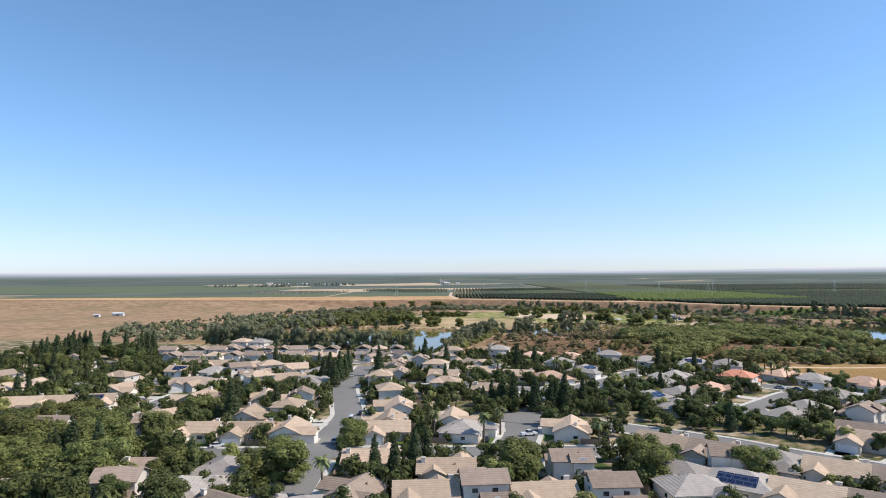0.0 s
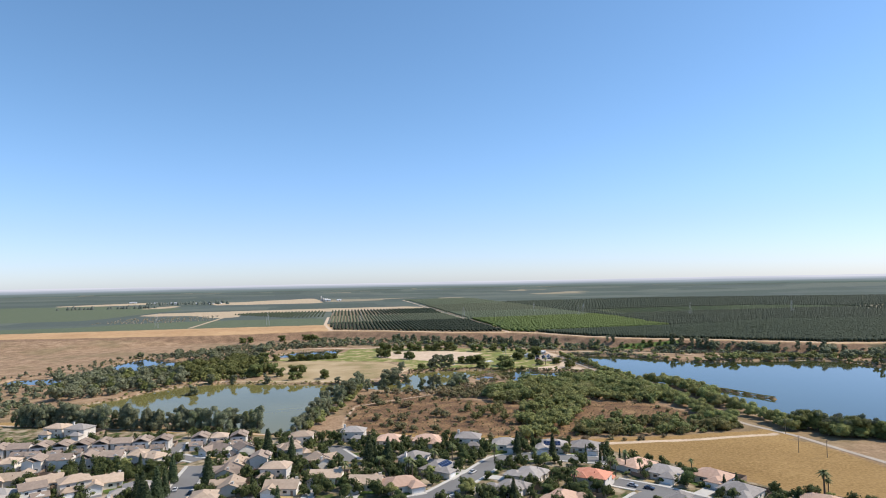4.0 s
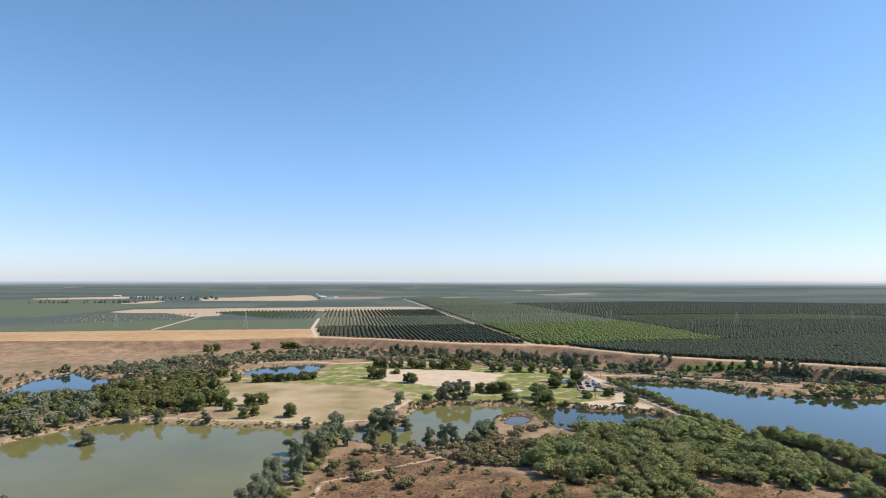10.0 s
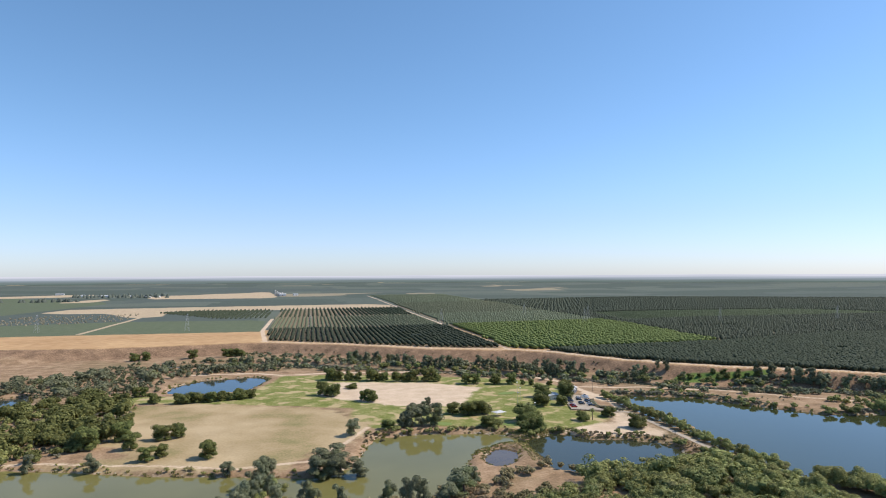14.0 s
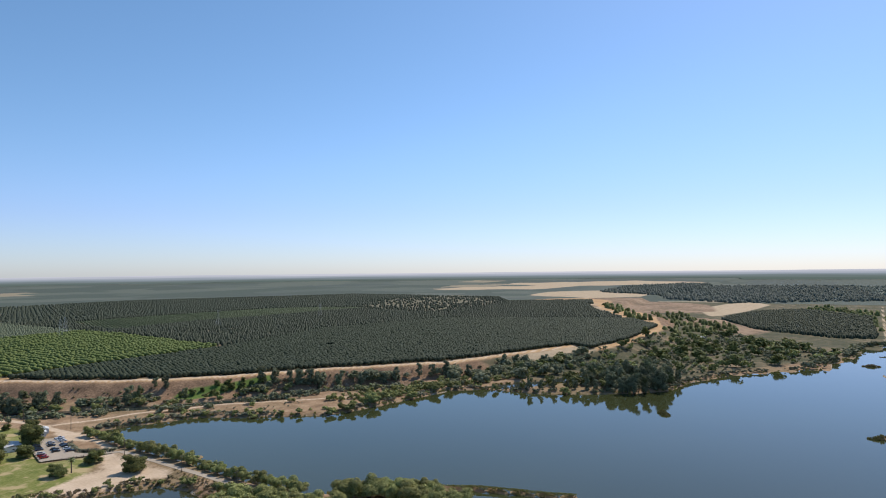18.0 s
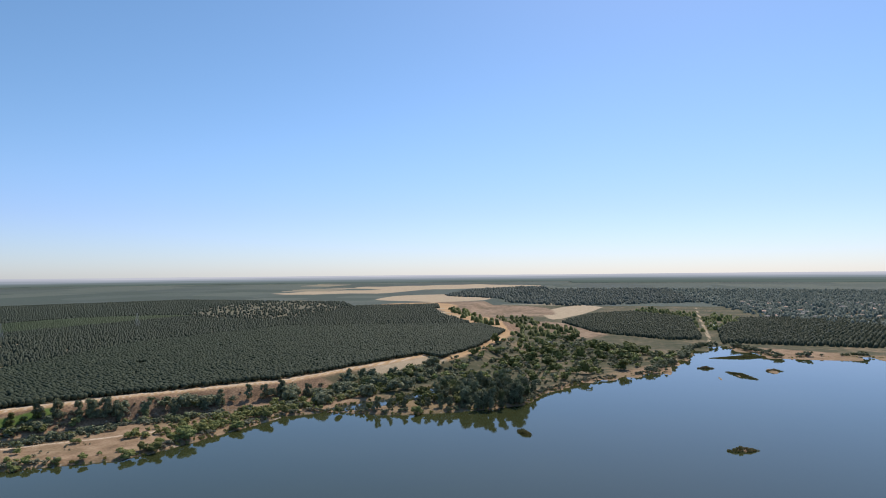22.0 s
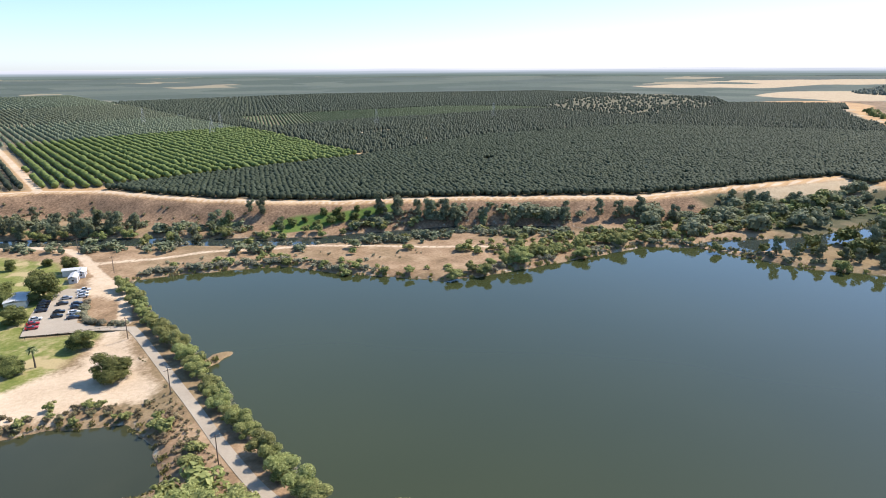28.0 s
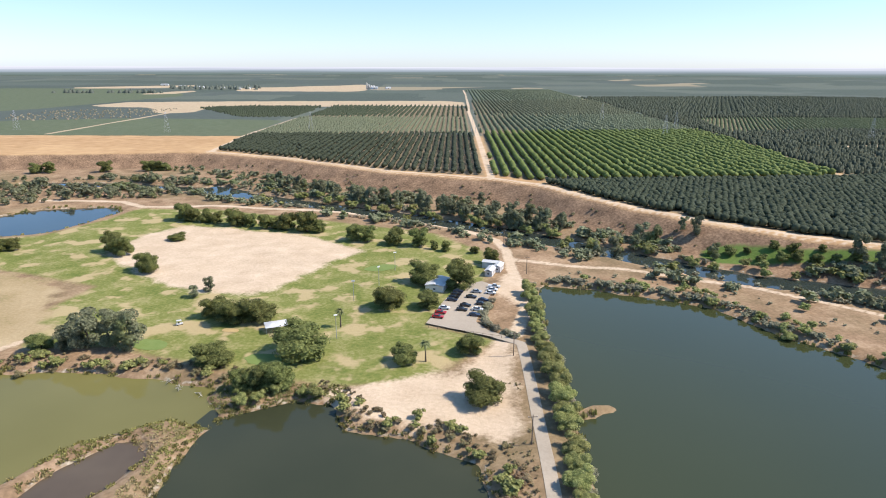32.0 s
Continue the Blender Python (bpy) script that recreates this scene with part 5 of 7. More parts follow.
# ---- orchards ----
def orchard(name, poly, across, along, h, material, label, seed, sub, ang=2.3, fat=1.0, gaps=0.03, jit=0.35, vary=0.17):
    """Trees in straight rows inside an outline; across: between rows, along: within a row."""
    rng = np.random.default_rng(seed)
    a = np.array(poly, float)
    c, s = math.cos(radians(-ang)), math.sin(radians(-ang))
    rot = np.array([[c, -s], [s, c]])
    b = a @ rot
    x0, y0, x1, y1 = *b.min(0), *b.max(0)
    X, Y = np.meshgrid(np.arange(x0, x1, across), np.arange(y0, y1, along))
    P = np.stack([X.ravel(), Y.ravel()], 1) + rng.normal(scale=jit, size=(X.size, 2))
    P = P @ rot.T
    k = inside(P[:, 0], P[:, 1], poly) & (rng.random(len(P)) > gaps)
    P = P[k]
    k = ~inside(P[:, 0], P[:, 1], YOUNG) if name == "orchard_east_far" else np.ones(len(P), bool)
    for line, half in CLEARINGS:
        k &= line_sdf(P[:, 0], P[:, 1], line, half + 3) < 0
    k &= rng.random(len(P)) > sstep(sdf(P[:, 0], P[:, 1], BARE), -50, 55) * 0.8
    P = P[k]
    tm = []
    for i in range(4):
        r2 = np.random.default_rng(seed * 10 + i)
        if sub == 0:
            V = np.array([(1, 0, 0), (-.5, .87, 0), (-.5, -.87, 0), (.3, .3, 1), (-.4, 0, .9), (.3, -.4, .95)]) * (1 + r2.uniform(-.2, .2, (6, 1)))
            F = np.array([(0, 1, 3), (1, 4, 3), (1, 2, 4), (2, 5, 4), (2, 0, 5), (0, 3, 5), (3, 4, 5)])
            V[:, 2] *= 0.95
            V = V * np.array([0.52, 0.52, 1.0])
        else:
            V, F = blob(r2, (0, 0, 0.55), (0.52, 0.52, 0.5), sub)
            V += r2.normal(scale=0.03, size=V.shape)
            if seed == 57:
                LV, LF = leaf_cloud(r2, [(0, 0, 0.55, 0.54, 0.54, 0.50)], 9, 0.13)
                V, F = merge([(V, F), (LV, np.concatenate([LF[:, [0, 1, 2]], LF[:, [0, 2, 3]]]))])
        tm.append((V, F))
    zs = land(P[:, 0], P[:, 1])
    n = len(P)
    hs = h * rng.uniform(1 - vary, 1 + vary, n)
    ws = h * fat * rng.uniform(0.9, 1.15, n)
    th = rng.uniform(0, 6.28, n)
    VV, FF, o = [], [], 0
    pick = rng.integers(0, 4, n)
    for t in range(4):
        V, F = tm[t]
        q = np.where(pick == t)[0]
        cc, ss = np.cos(th[q])[:, None], np.sin(th[q])[:, None]
        X = P[q, 0][:, None] + ws[q][:, None] * (V[None, :, 0] * cc - V[None, :, 1] * ss)
        Y = P[q, 1][:, None] + ws[q][:, None] * (V[None, :, 0] * ss + V[None, :, 1] * cc)
        Z = zs[q][:, None] + hs[q][:, None] * V[None, :, 2]
        VV.append(np.stack([X, Y, Z], 2).reshape(-1, 3))
        FF.append((F[None] + (np.arange(len(q)) * len(V))[:, None, None]).reshape(-1, 3) + o)
        o += len(q) * len(V)
    me = mesh_np(name, np.concatenate(VV), np.concatenate(FF), [material], True)
    return tagged(new(name, me), label, "orchard", kind="stuff")


orchard("orchard_west", BLOCK_A, 6.6, 4.6, 4.4, LEAF_ORCH, "green orchard in straight rows with bare alleys", 51, 1)
orchard("orchard_west_middle", BLOCK_B, 6.6, 5.0, 4.0, LEAF_GREY, "paler orchard rows behind the first block", 52, 0, fat=0.95)
orchard("orchard_west_far", BLOCK_C, 9.0, 5.5, 4.0, LEAF_ORCH, "widely spaced orchard rows", 53, 0)
orchard("orchard_track_side", [(-205, 1797), (-53, 1560), (30, 1565), (40, 1850), (-116, 1850)], 9.0, 5.5, 4.0, LEAF_ORCH, "orchard rows beside the dirt track", 69, 0)
orchard("fallow_scrub", [(-460, 1507), (-456, 1721), (-234, 1776), (-222, 1550), (-329, 1487)], 11.0, 10.0, 2.2, LEAF_SALT, "scattered low bushes on a fallow field", 70, 0, gaps=0.5, jit=3.0, fat=1.6)
orchard("orchard_bright", BLOCK_D, 8.4, 3.0, 4.4, LEAF_CITRUS, "bright green orchard in wide straight rows", 54, 2, fat=1.0)
orchard("orchard_middle", BLOCK_E, 8.4, 5.0, 4.4, LEAF_GREY, "greyish orchard rows", 55, 0, fat=1.1)
orchard("orchard_north", [(366, 2085), (655, 2110), (690, 2800), (392, 2780)], 10, 8, 4.6, LEAF_GREY, "distant green orchard rows", 64, 0, fat=1.3)
orchard("orchard_far", BLOCK_F, 7.5, 6.0, 4.4, LEAF_GREY, "far green orchard rows", 56, 0, fat=1.2)
orchard("orchard_east", BLOCK_G, 3.7, 3.5, 4.4, LEAF_ORCH, "large dark green orchard along the bluff", 57, 1, 24, fat=1.05, gaps=0.05, jit=0.6, vary=0.09)
orchard("young_orchard", YOUNG, 5.6, 5.0, 2.4, LEAF_YOUNG, "lighter green young orchard under the power line", 68, 0, 24, fat=1.9)
orchard("orchard_east_far", BLOCK_H, 5.6, 5.4, 4.8, LEAF_ORCH_HAZED, "large dark green orchard on the plain", 58, 0, 24, fat=1.15, gaps=0.05, jit=1.4)
orchard("orchard_plain", [(620, 1610), (1100, 1570), (1500, 1210), (1714, 1145), (1950, 1300), (2000, 1950), (1300, 2300), (672, 2250)], 9.0, 8.0, 4.6, LEAF_ORCH_HAZED, "dark orchard far out on the plain", 65, 0, 24, fat=1.5, gaps=0.05, jit=1.8)
FAR_ORCHARD_A = [(1400, 540), (1640, 510), (1760, 415), (1560, 292), (1130, 304), (1118, 352), (1215, 462)]
FAR_ORCHARD_B = [(1090, 280), (1290, 268), (1580, 200), (1600, -60), (1420, -180), (1130, -60), (1075, 110)]
orchard("orchard_across_lake", FAR_ORCHARD_A, 7.0, 6.5, 5.5, LEAF_ORCH, "dark orchard beyond the lake", 59, 0, 20, fat=1.2)
orchard("orchard_by_road", FAR_ORCHARD_B, 7.0, 6.5, 5.5, LEAF_ORCH, "dark orchard beside the far lane", 60, 0, 20, fat=1.2)
# far woods and suburb trees across the lake
def far_wood(name, poly, step, h, seed, material, label, keep):
    orchard(name, poly, step, step, h, material, label, seed, 0, 33, 1.5, 1 - keep, step * 0.75, 0.4)


far_wood("far_river_wood", [(2500, 1150), (3100, 1200), (3450, 1000), (3520, 300), (2300, 215), (2020, 600)], 15, 9, 61, LEAF_HAZED, "dark woods along the distant river", 0.7)
far_wood("far_suburb_trees", [(2300, 215), (3500, 300), (3200, -900), (1300, -300), (1400, 0), (1600, 150)], 15, 8, 62, LEAF_HAZED, "dark trees over a distant suburb", 0.66)
far_wood("valley_trees", [(1000, 560), (1250, 590), (1450, 700), (1560, 640), (1420, 600), (1235, 490), (1130, 480)], 13, 7, 66, LEAF_OAK, "dark trees and scrub in the far river valley", 0.5)
far_wood("orchard_edge_trees", [(1180, 648), (1363, 738), (1620, 850), (1640, 825), (1370, 700), (1190, 618)], 14, 8, 74, LEAF_OAK, "dark trees along the edge of the orchard", 0.6)
far_wood("lane_trees", [(1250, 300), (1530, 296), (1750, 420), (1900, 380), (1560, 190), (1300, 262)], 16, 7, 67, LEAF_OAK, "dark trees beside the far lane", 0.75)
far_wood("town_edge_trees", [(-340, 470), (-260, 400), (-260, 250), (-330, 150), (-520, 200), (-520, 480)], 10, 9, 63, LEAF_OAK, "dense dark trees at the edge of town", 0.6)


# ---- the town ----
STUCCO = two_tone("pale stucco", (0.62, 0.56, 0.48), (0.80, 0.75, 0.67), 0.3, 4.0, 0.9, rnd=0.35)
WHITE = two_tone("white trim paint", (0.70, 0.69, 0.66), (0.82, 0.81, 0.79), 0.5, 6.0, 0.6)
WOOD_FENCE = two_tone("weathered fence wood", (0.20, 0.14, 0.10), (0.36, 0.27, 0.20), 0.6, 5.0, 0.9)
GLASS_M, gnt, gb = mat("window glass", 0.05, 0, 0.6)
gb.inputs["Base Color"].default_value = (0.03, 0.035, 0.04, 1)
SOLAR_M, snt, sb = mat("solar glass", 0.12, 0.2, 0.6)
snt.links.new(ramp(snt, nd(snt, "ShaderNodeTexBrick", Scale=0.6).outputs["Fac"], [(0, (0.012, 0.02, 0.06)), (1, (0.10, 0.12, 0.17))]), sb.inputs["Base Color"])


def roof_mat(name, lo, hi):
    m, nt, b = mat(name, 0.88, 0, 0.2)
    v = coords(nt)
    w = nd(nt, "ShaderNodeTexWave", Scale=1.1, Distortion=0.6, Detail=2.0)
    w.bands_direction = "Z"
    nt.links.new(v, w.inputs["Vector"])
    f = calc(nt, "ADD", calc(nt, "MULTIPLY", noise_at(nt, v, 0.7), 0.6), calc(nt, "MULTIPLY", noise_at(nt, v, 7.0), 0.4))
    c = ramp(nt, f, [(0.3, lo), (0.7, hi)])
    o = nt.nodes.new("ShaderNodeObjectInfo").outputs["Random"]
    h = nd(nt, "ShaderNodeHueSaturation")
    nt.links.new(c, h.inputs["Color"])
    nt.links.new(calc(nt, "ADD", 0.80, calc(nt, "MULTIPLY", o, 0.4)), h.inputs["Value"])
    nt.links.new(h.outputs[0], b.inputs["Base Color"])
    bump(nt, b, w.outputs["Fac"], 0.5, 0.08)
    return m


ROOF_TAN = roof_mat("tan roof tiles", (0.37, 0.275, 0.195), (0.52, 0.405, 0.30))
ROOF_GREY = roof_mat("grey roof tiles", (0.26, 0.232, 0.205), (0.385, 0.35, 0.315))
ROOF_PINK = roof_mat("pinkish roof tiles", (0.48, 0.31, 0.22), (0.62, 0.43, 0.32))
ROOF_RED = roof_mat("red clay roof tiles", (0.52, 0.20, 0.12), (0.64, 0.30, 0.20))
ROOF_BROWN = roof_mat("brown roof tiles", (0.235, 0.180, 0.140), (0.345, 0.272, 0.215))


def box(bm, x0, y0, z0, x1, y1, z1):
    v = [bm.verts.new(p) for p in ((x0, y0, z0), (x1, y0, z0), (x1, y1, z0), (x0, y1, z0), (x0, y0, z1), (x1, y0, z1), (x1, y1, z1), (x0, y1, z1))]
    for f in ((0, 3, 2, 1), (4, 5, 6, 7), (0, 1, 5, 4), (1, 2, 6, 5), (2, 3, 7, 6), (3, 0, 4, 7)):
        bm.faces.new([v[i] for i in f])


def boxes(*rows):
    bm = bmesh.new()
    for r in rows:
        box(bm, *r)
    return bm


def roof_bm(x0, y0, x1, y1, z, rise, hip, over=0.55, thick=0.22):
    """A hipped or gabled roof with eaves and thickness; its ridge runs along the longer side."""
    bm = bmesh.new()
    x0, y0, x1, y1 = x0 - over, y0 - over, x1 + over, y1 + over
    swap = (y1 - y0) > (x1 - x0)
    if swap:
        x0, y0, x1, y1 = y0, x0, y1, x1
    inset = (y1 - y0) / 2 if hip else 0.0
    ym = (y0 + y1) / 2
    top = [(x0, y0, z), (x1, y0, z), (x1, y1, z), (x0, y1, z), (x0 + inset, ym, z + rise), (x1 - inset, ym, z + rise)]
    pts = top + [(a, b, c - thick) for a, b, c in top]
    if swap:
        pts = [(b, a, c) for a, b, c in pts]
    v = [bm.verts.new(p) for p in pts]
    faces = [(0, 1, 5, 4), (2, 3, 4, 5), (10, 11, 7, 6), (11, 10, 9, 8), (0, 6, 7, 1), (2, 8, 9, 3)]
    if hip:
        faces += [(1, 2, 5), (3, 0, 4), (11, 8, 7), (10, 6, 9), (1, 7, 8, 2), (3, 9, 6, 0)]
    else:
        faces += [(0, 4, 10, 6), (4, 3, 9, 10), (1, 7, 11, 5), (5, 11, 8, 2)]
    for f in faces:
        bm.faces.new([v[i] for i in f])
    bmesh.ops.recalc_face_normals(bm, faces=bm.faces)
    return bm


def gable_end(bm, x0, x1, y, z, rise, t=0.2):
    """A triangle of wall under a gable that faces -y."""
    xm = (x0 + x1) / 2
    v = [bm.verts.new(p) for p in ((x0, y, z), (x1, y, z), (xm, y, z + rise), (x0, y + t, z), (x1, y + t, z), (xm, y + t, z + rise))]
    for f in ((0, 1, 2), (5, 4, 3), (0, 3, 4, 1), (1, 4, 5, 2), (2, 5, 3, 0)):
        bm.faces.new([v[i] for i in f])


def window(parent, x, y, z, w, h, face):
    """A framed window on a wall; face: the side it looks to."""
    def at(a0, b0, c0, a1, b1, c1):
        if face in ("-y", "+y"):
            return (x + a0, y + b0, z + c0, x + a1, y + b1, z + c1)
        return (x + b0, y + a0, z + c0, x + b1, y + a1, z + c1)
    d0, d1 = (-0.07, 0.03) if face[0] == "-" else (-0.03, 0.07)
    f = 0.09
    fr = boxes(at(-w / 2, d0, 0, -w / 2 + f, d1, h), at(w / 2 - f, d0, 0, w / 2, d1, h), at(-w / 2 + f, d0, 0, w / 2 - f, d1, f), at(-w / 2 + f, d0, h - f, w / 2 - f, d1, h))
    o = part("window", fr, WHITE, parent)
    g0, g1 = (-0.02, 0.02) if face[0] == "-" else (-0.02, 0.02)
    part("pane", boxes(at(-w / 2 + f, g0, f, w / 2 - f, g1, h - f)), GLASS_M, o)


def build_house(W, D, storeys, hip, roofm, wing, chim, solar, label):
    W, D = W * SLIM, D * SLIM
    ob = empty("house")
    H = 2.75 if storeys == 1 else 5.4
    rise = (min(W, D) / 2 + 0.5) * (0.42 if hip else 0.46)
    x0, y0, x1, y1 = -W / 2, -D / 2, W / 2, D / 2
    bm = boxes((x0, y0, -0.4, x1, y1, H))
    rx = -W * 0.22 * wing
    box(bm, rx - 2.4, y1 + 0.003, -0.4, rx + 2.4, y1 + 0.9, H)
    gx0, gx1 = (x0, x0 + 6.2) if wing < 0 else (x1 - 6.2, x1)
    gy = y0 - 4.2
    gh = 2.6
    box(bm, gx0 + 0.003, gy, -0.4, gx1 - 0.003, y0 - 0.003, gh)
    gr = 3.6 * 0.5
    if not hip:
        gable_end(bm, gx0, gx1, gy, gh, 3.1 * 0.55)
        if W >= D:
            for yy in (x0, x1 - 0.2):
                v = [bm.verts.new(p) for p in ((yy, y0, H), (yy, y1, H), (yy, 0, H + rise * 0.92), (yy + 0.2, y0, H), (yy + 0.2, y1, H), (yy + 0.2, 0, H + rise * 0.92))]
                for f in ((0, 2, 1), (5, 3, 4), (0, 3, 5, 2), (2, 5, 4, 1), (1, 4, 3, 0)):
                    bm.faces.new([v[i] for i in f])
        gable_end(bm, rx - 2.4, rx + 2.4, y1 + 0.68, H + 0.003, 1.45 if rise > 1.6 else rise * 0.8)
    part("wall", bm, STUCCO, ob)
    part("roof", roof_bm(x0, y0, x1, y1, H + 0.2, rise, hip), roofm, ob)
    part("roof", roof_bm(gx0, gy, gx1, y0 + (3.4 if storeys == 1 else -0.6), gh + 0.2, 3.6 * 0.5, hip), roofm, ob)
    rx = -W * 0.22 * wing
    part("roof", roof_bm(rx - 2.6, 0.5, rx + 2.6, y1 + 1.0, H + 0.22, 1.55 if rise > 1.6 else rise * 0.9, hip), roofm, ob)
    door = boxes(*[(gx0 + 0.7, gy - 0.06, 0.05 + 0.55 * k, gx1 - 0.7, gy - 0.02, 0.57 + 0.55 * k) for k in range(4)])
    part("garage_door", door, WHITE, ob, "white sectional garage door")
    dx = (x1 - 1.8) if wing < 0 else (x0 + 1.8)
    part("door", boxes((dx - 0.5, y0 - 0.07, 0.02, dx + 0.5, y0 - 0.01, 2.1)), WOOD_FENCE, ob, "brown panelled front door")
    mid = (gx1 + dx) / 2 if wing < 0 else (gx0 + dx) / 2
    window(ob, mid, y0, 0.9, 1.9, 1.3, "-y")
    window(ob, rx, y1 + 0.9, 0.6, 2.2, 1.6, "+y")
    window(ob, -rx * 1.15, y1, 0.9, 1.6, 1.2, "+y")
    window(ob, x0, -D * 0.1, 0.9, 1.5, 1.2, "-x")
    window(ob, x1, D * 0.15, 0.9, 1.5, 1.2, "+x")
    if storeys == 2:
        for fx in (0.25, 0.7):
            window(ob, x0 + W * fx, y0, 3.6, 1.5, 1.2, "-y")
        window(ob, x0, 0, 3.6, 1.3, 1.2, "-x")
    if chim:
        cx = x1 - 1.2 if wing < 0 else x0 + 1.2
        c = part("chimney", boxes((cx - 0.55, y1 * 0.3 - 0.4, 0.5, cx + 0.55, y1 * 0.3 + 0.4, H + rise + 0.5)), STUCCO, ob)
        part("cap", boxes((cx - 0.65, y1 * 0.3 - 0.5, H + rise + 0.51, cx + 0.65, y1 * 0.3 + 0.5, H + rise + 0.68)), CONCRETE, c)
    for k in range(1):
        vx = x0 + W * (0.35 + 0.25 * k)
        part("vent", boxes((vx - 0.18, y1 * 0.45, H + rise * 0.3, vx + 0.18, y1 * 0.45 + 0.36, H + rise * 0.62 + 0.55)), roofm, ob)
    if solar:
        run = D / 2 + 0.55
        s = rise / run
        for k in range(solar):
            px0 = x0 + W * 0.24 + k * 1.75
            bm = bmesh.new()
            ya, yb = y0 + 0.9, y0 + 4.2
            za, zb = H + 0.2 + s * (ya - y0 + 0.55) + 0.14, H + 0.2 + s * (yb - y0 + 0.55) + 0.14
            v = [bm.verts.new(p) for p in ((px0, ya, za), (px0 + 1.65, ya, za), (px0 + 1.65, yb, zb), (px0, yb, zb), (px0, ya, za - 0.1), (px0 + 1.65, ya, za - 0.1), (px0 + 1.65, yb, zb - 0.1), (px0, yb, zb - 0.1))]
            for f in ((0, 1, 2, 3), (7, 6, 5, 4), (0, 4, 5, 1), (1, 5, 6, 2), (2, 6, 7, 3), (3, 7, 4, 0)):
                bm.faces.new([v[i] for i in f])
            part("solar_panel", bm, SOLAR_M, ob)
    return tagged(ob, label, "house", "suburban houses")


SLIM = 0.9
# width, depth, storeys, hipped, roof, garage side, chimney, solar panels, label
HOUSE_KINDS = [(15.5, 11.0, 1, False, ROOF_TAN, -1, True, 0, "single-storey stucco house with tan gabled roof"),
               (16, 11.5, 1, False, ROOF_TAN, 1, True, 4, "tan-roofed stucco house with solar panels"),
               (16, 13, 1, True, ROOF_GREY, 1, False, 0, "stucco house with grey hipped tile roof"),
               (13.5, 10.5, 2, True, ROOF_TAN, -1, False, 0, "two-storey stucco house with tan hipped roof"),
               (17, 13, 1, True, ROOF_PINK, 1, False, 0, "stucco house with pinkish hipped tile roof"),
               (14.5, 11.5, 2, True, ROOF_GREY, 1, True, 0, "two-storey pale house with grey hipped roof"),
               (14.5, 11, 1, False, ROOF_BROWN, -1, True, 0, "stucco house with brown gabled roof"),
               (18, 13.5, 1, True, ROOF_GREY, -1, False, 5, "wide grey-roofed house with solar panels"),
               (16, 12.5, 2, True, ROOF_RED, -1, False, 0, "two-storey house with red clay tile roof"),
               (11, 9, 2, False, ROOF_BROWN, 1, False, 0, "narrow two-storey house with brown gabled roof"),
               (9.0, 10.5, 2, False, ROOF_BROWN, -1, False, 0, "slim two-storey house with brown gabled roof"),
               (9.4, 10, 2, True, ROOF_TAN, 1, False, 0, "slim two-storey house with tan hipped roof")]
STREETS = [([(-34, 150), (-34, 187), (-31, 235), (-41, 288), (-38, 362)], 5.2), ([(-150, 187), (-95, 187), (62, 184), (88, 176)], 5.0), ([(22, 184), (28, 205), (31, 229)], 5.5), ([(-160, 232), (-113, 239), (-109, 280)], 5.2),
           ([(-8, 296), (20, 290), (45, 282), (67, 288), (90, 312), (110, 337), (128, 336), (160, 318)], 5.0), ([(45, 282), (39, 262)], 5.0), ([(105, 226), (128, 246), (150, 266), (162, 272)], 5.0),
           ([(148, 288), (162, 272), (178, 244), (205, 220)], 5.0), ([(150, 100), (135, 140), (116, 165), (100, 179), (89, 192), (70, 206), (54, 218)], 5.5), ([(-210, 322), (-150, 318), (-98, 308), (-70, 322)], 5.0),
           ([(-170, 389), (-100, 388), (-57, 387), (-40, 372)], 3.4), ([(-57, 387), (-57, 414)], 3.0), ([(29, 373), (37, 350)], 4.0), ([(-212, 250), (-190, 300), (-175, 345), (-200, 392)], 5.0), ([(-200, 112), (-80, 112), (60, 120), (155, 100)], 5.0)]
def off_street(q, skip):
    """Whether a point lies clear of all streets but one."""
    for n, (pts, half) in enumerate(STREETS):
        if n == skip:
            continue
        for (xa, ya), (xb, yb) in zip(pts, pts[1:]):
            t = max(0, min(1, ((q[0] - xa) * (xb - xa) + (q[1] - ya) * (yb - ya)) / ((xb - xa) ** 2 + (yb - ya) ** 2)))
            if math.hypot(xa + t * (xb - xa) - q[0], ya + t * (yb - ya) - q[1]) < half + 0.9:
                return False
    return math.hypot(q[0] - 33, q[1] - 232) > 13.9


for n, (pts, half) in enumerate(STREETS):
    tagged(new("road", strip_mesh("street", pts, half, 0.06 + 0.006 * n, ASPHALT, base=3.0)), "grey asphalt residential street", "road", kind="structure")
    p = []
    for a, b in zip(pts, pts[1:]):
        k = max(1, int(math.dist(a, b) / 3))
        p += [np.array(a, float) + (np.array(b, float) - np.array(a, float)) * i / k for i in range(k)]
    p.append(np.array(pts[-1], float))
    for side in (1, -1):
        run = []
        for i, q in enumerate(p + [None]):
            o = None
            if q is not None:
                d = p[min(i + 3, len(p) - 1)] - p[max(i - 3, 0)]
                d = d / np.hypot(*d)
                o = tuple(q + side * (half + 0.9) * np.array([-d[1], d[0]]))
            if o is not None and off_street(o, n):
                run.append(o)
                continue
            if len(run) > 3:
                tagged(new("pavement", strip_mesh("pavement", run, 0.85, 0.22, CONCRETE, base=3.0)), "pale concrete pavement with a raised kerb", "pavement", kind="structure")
            run = []
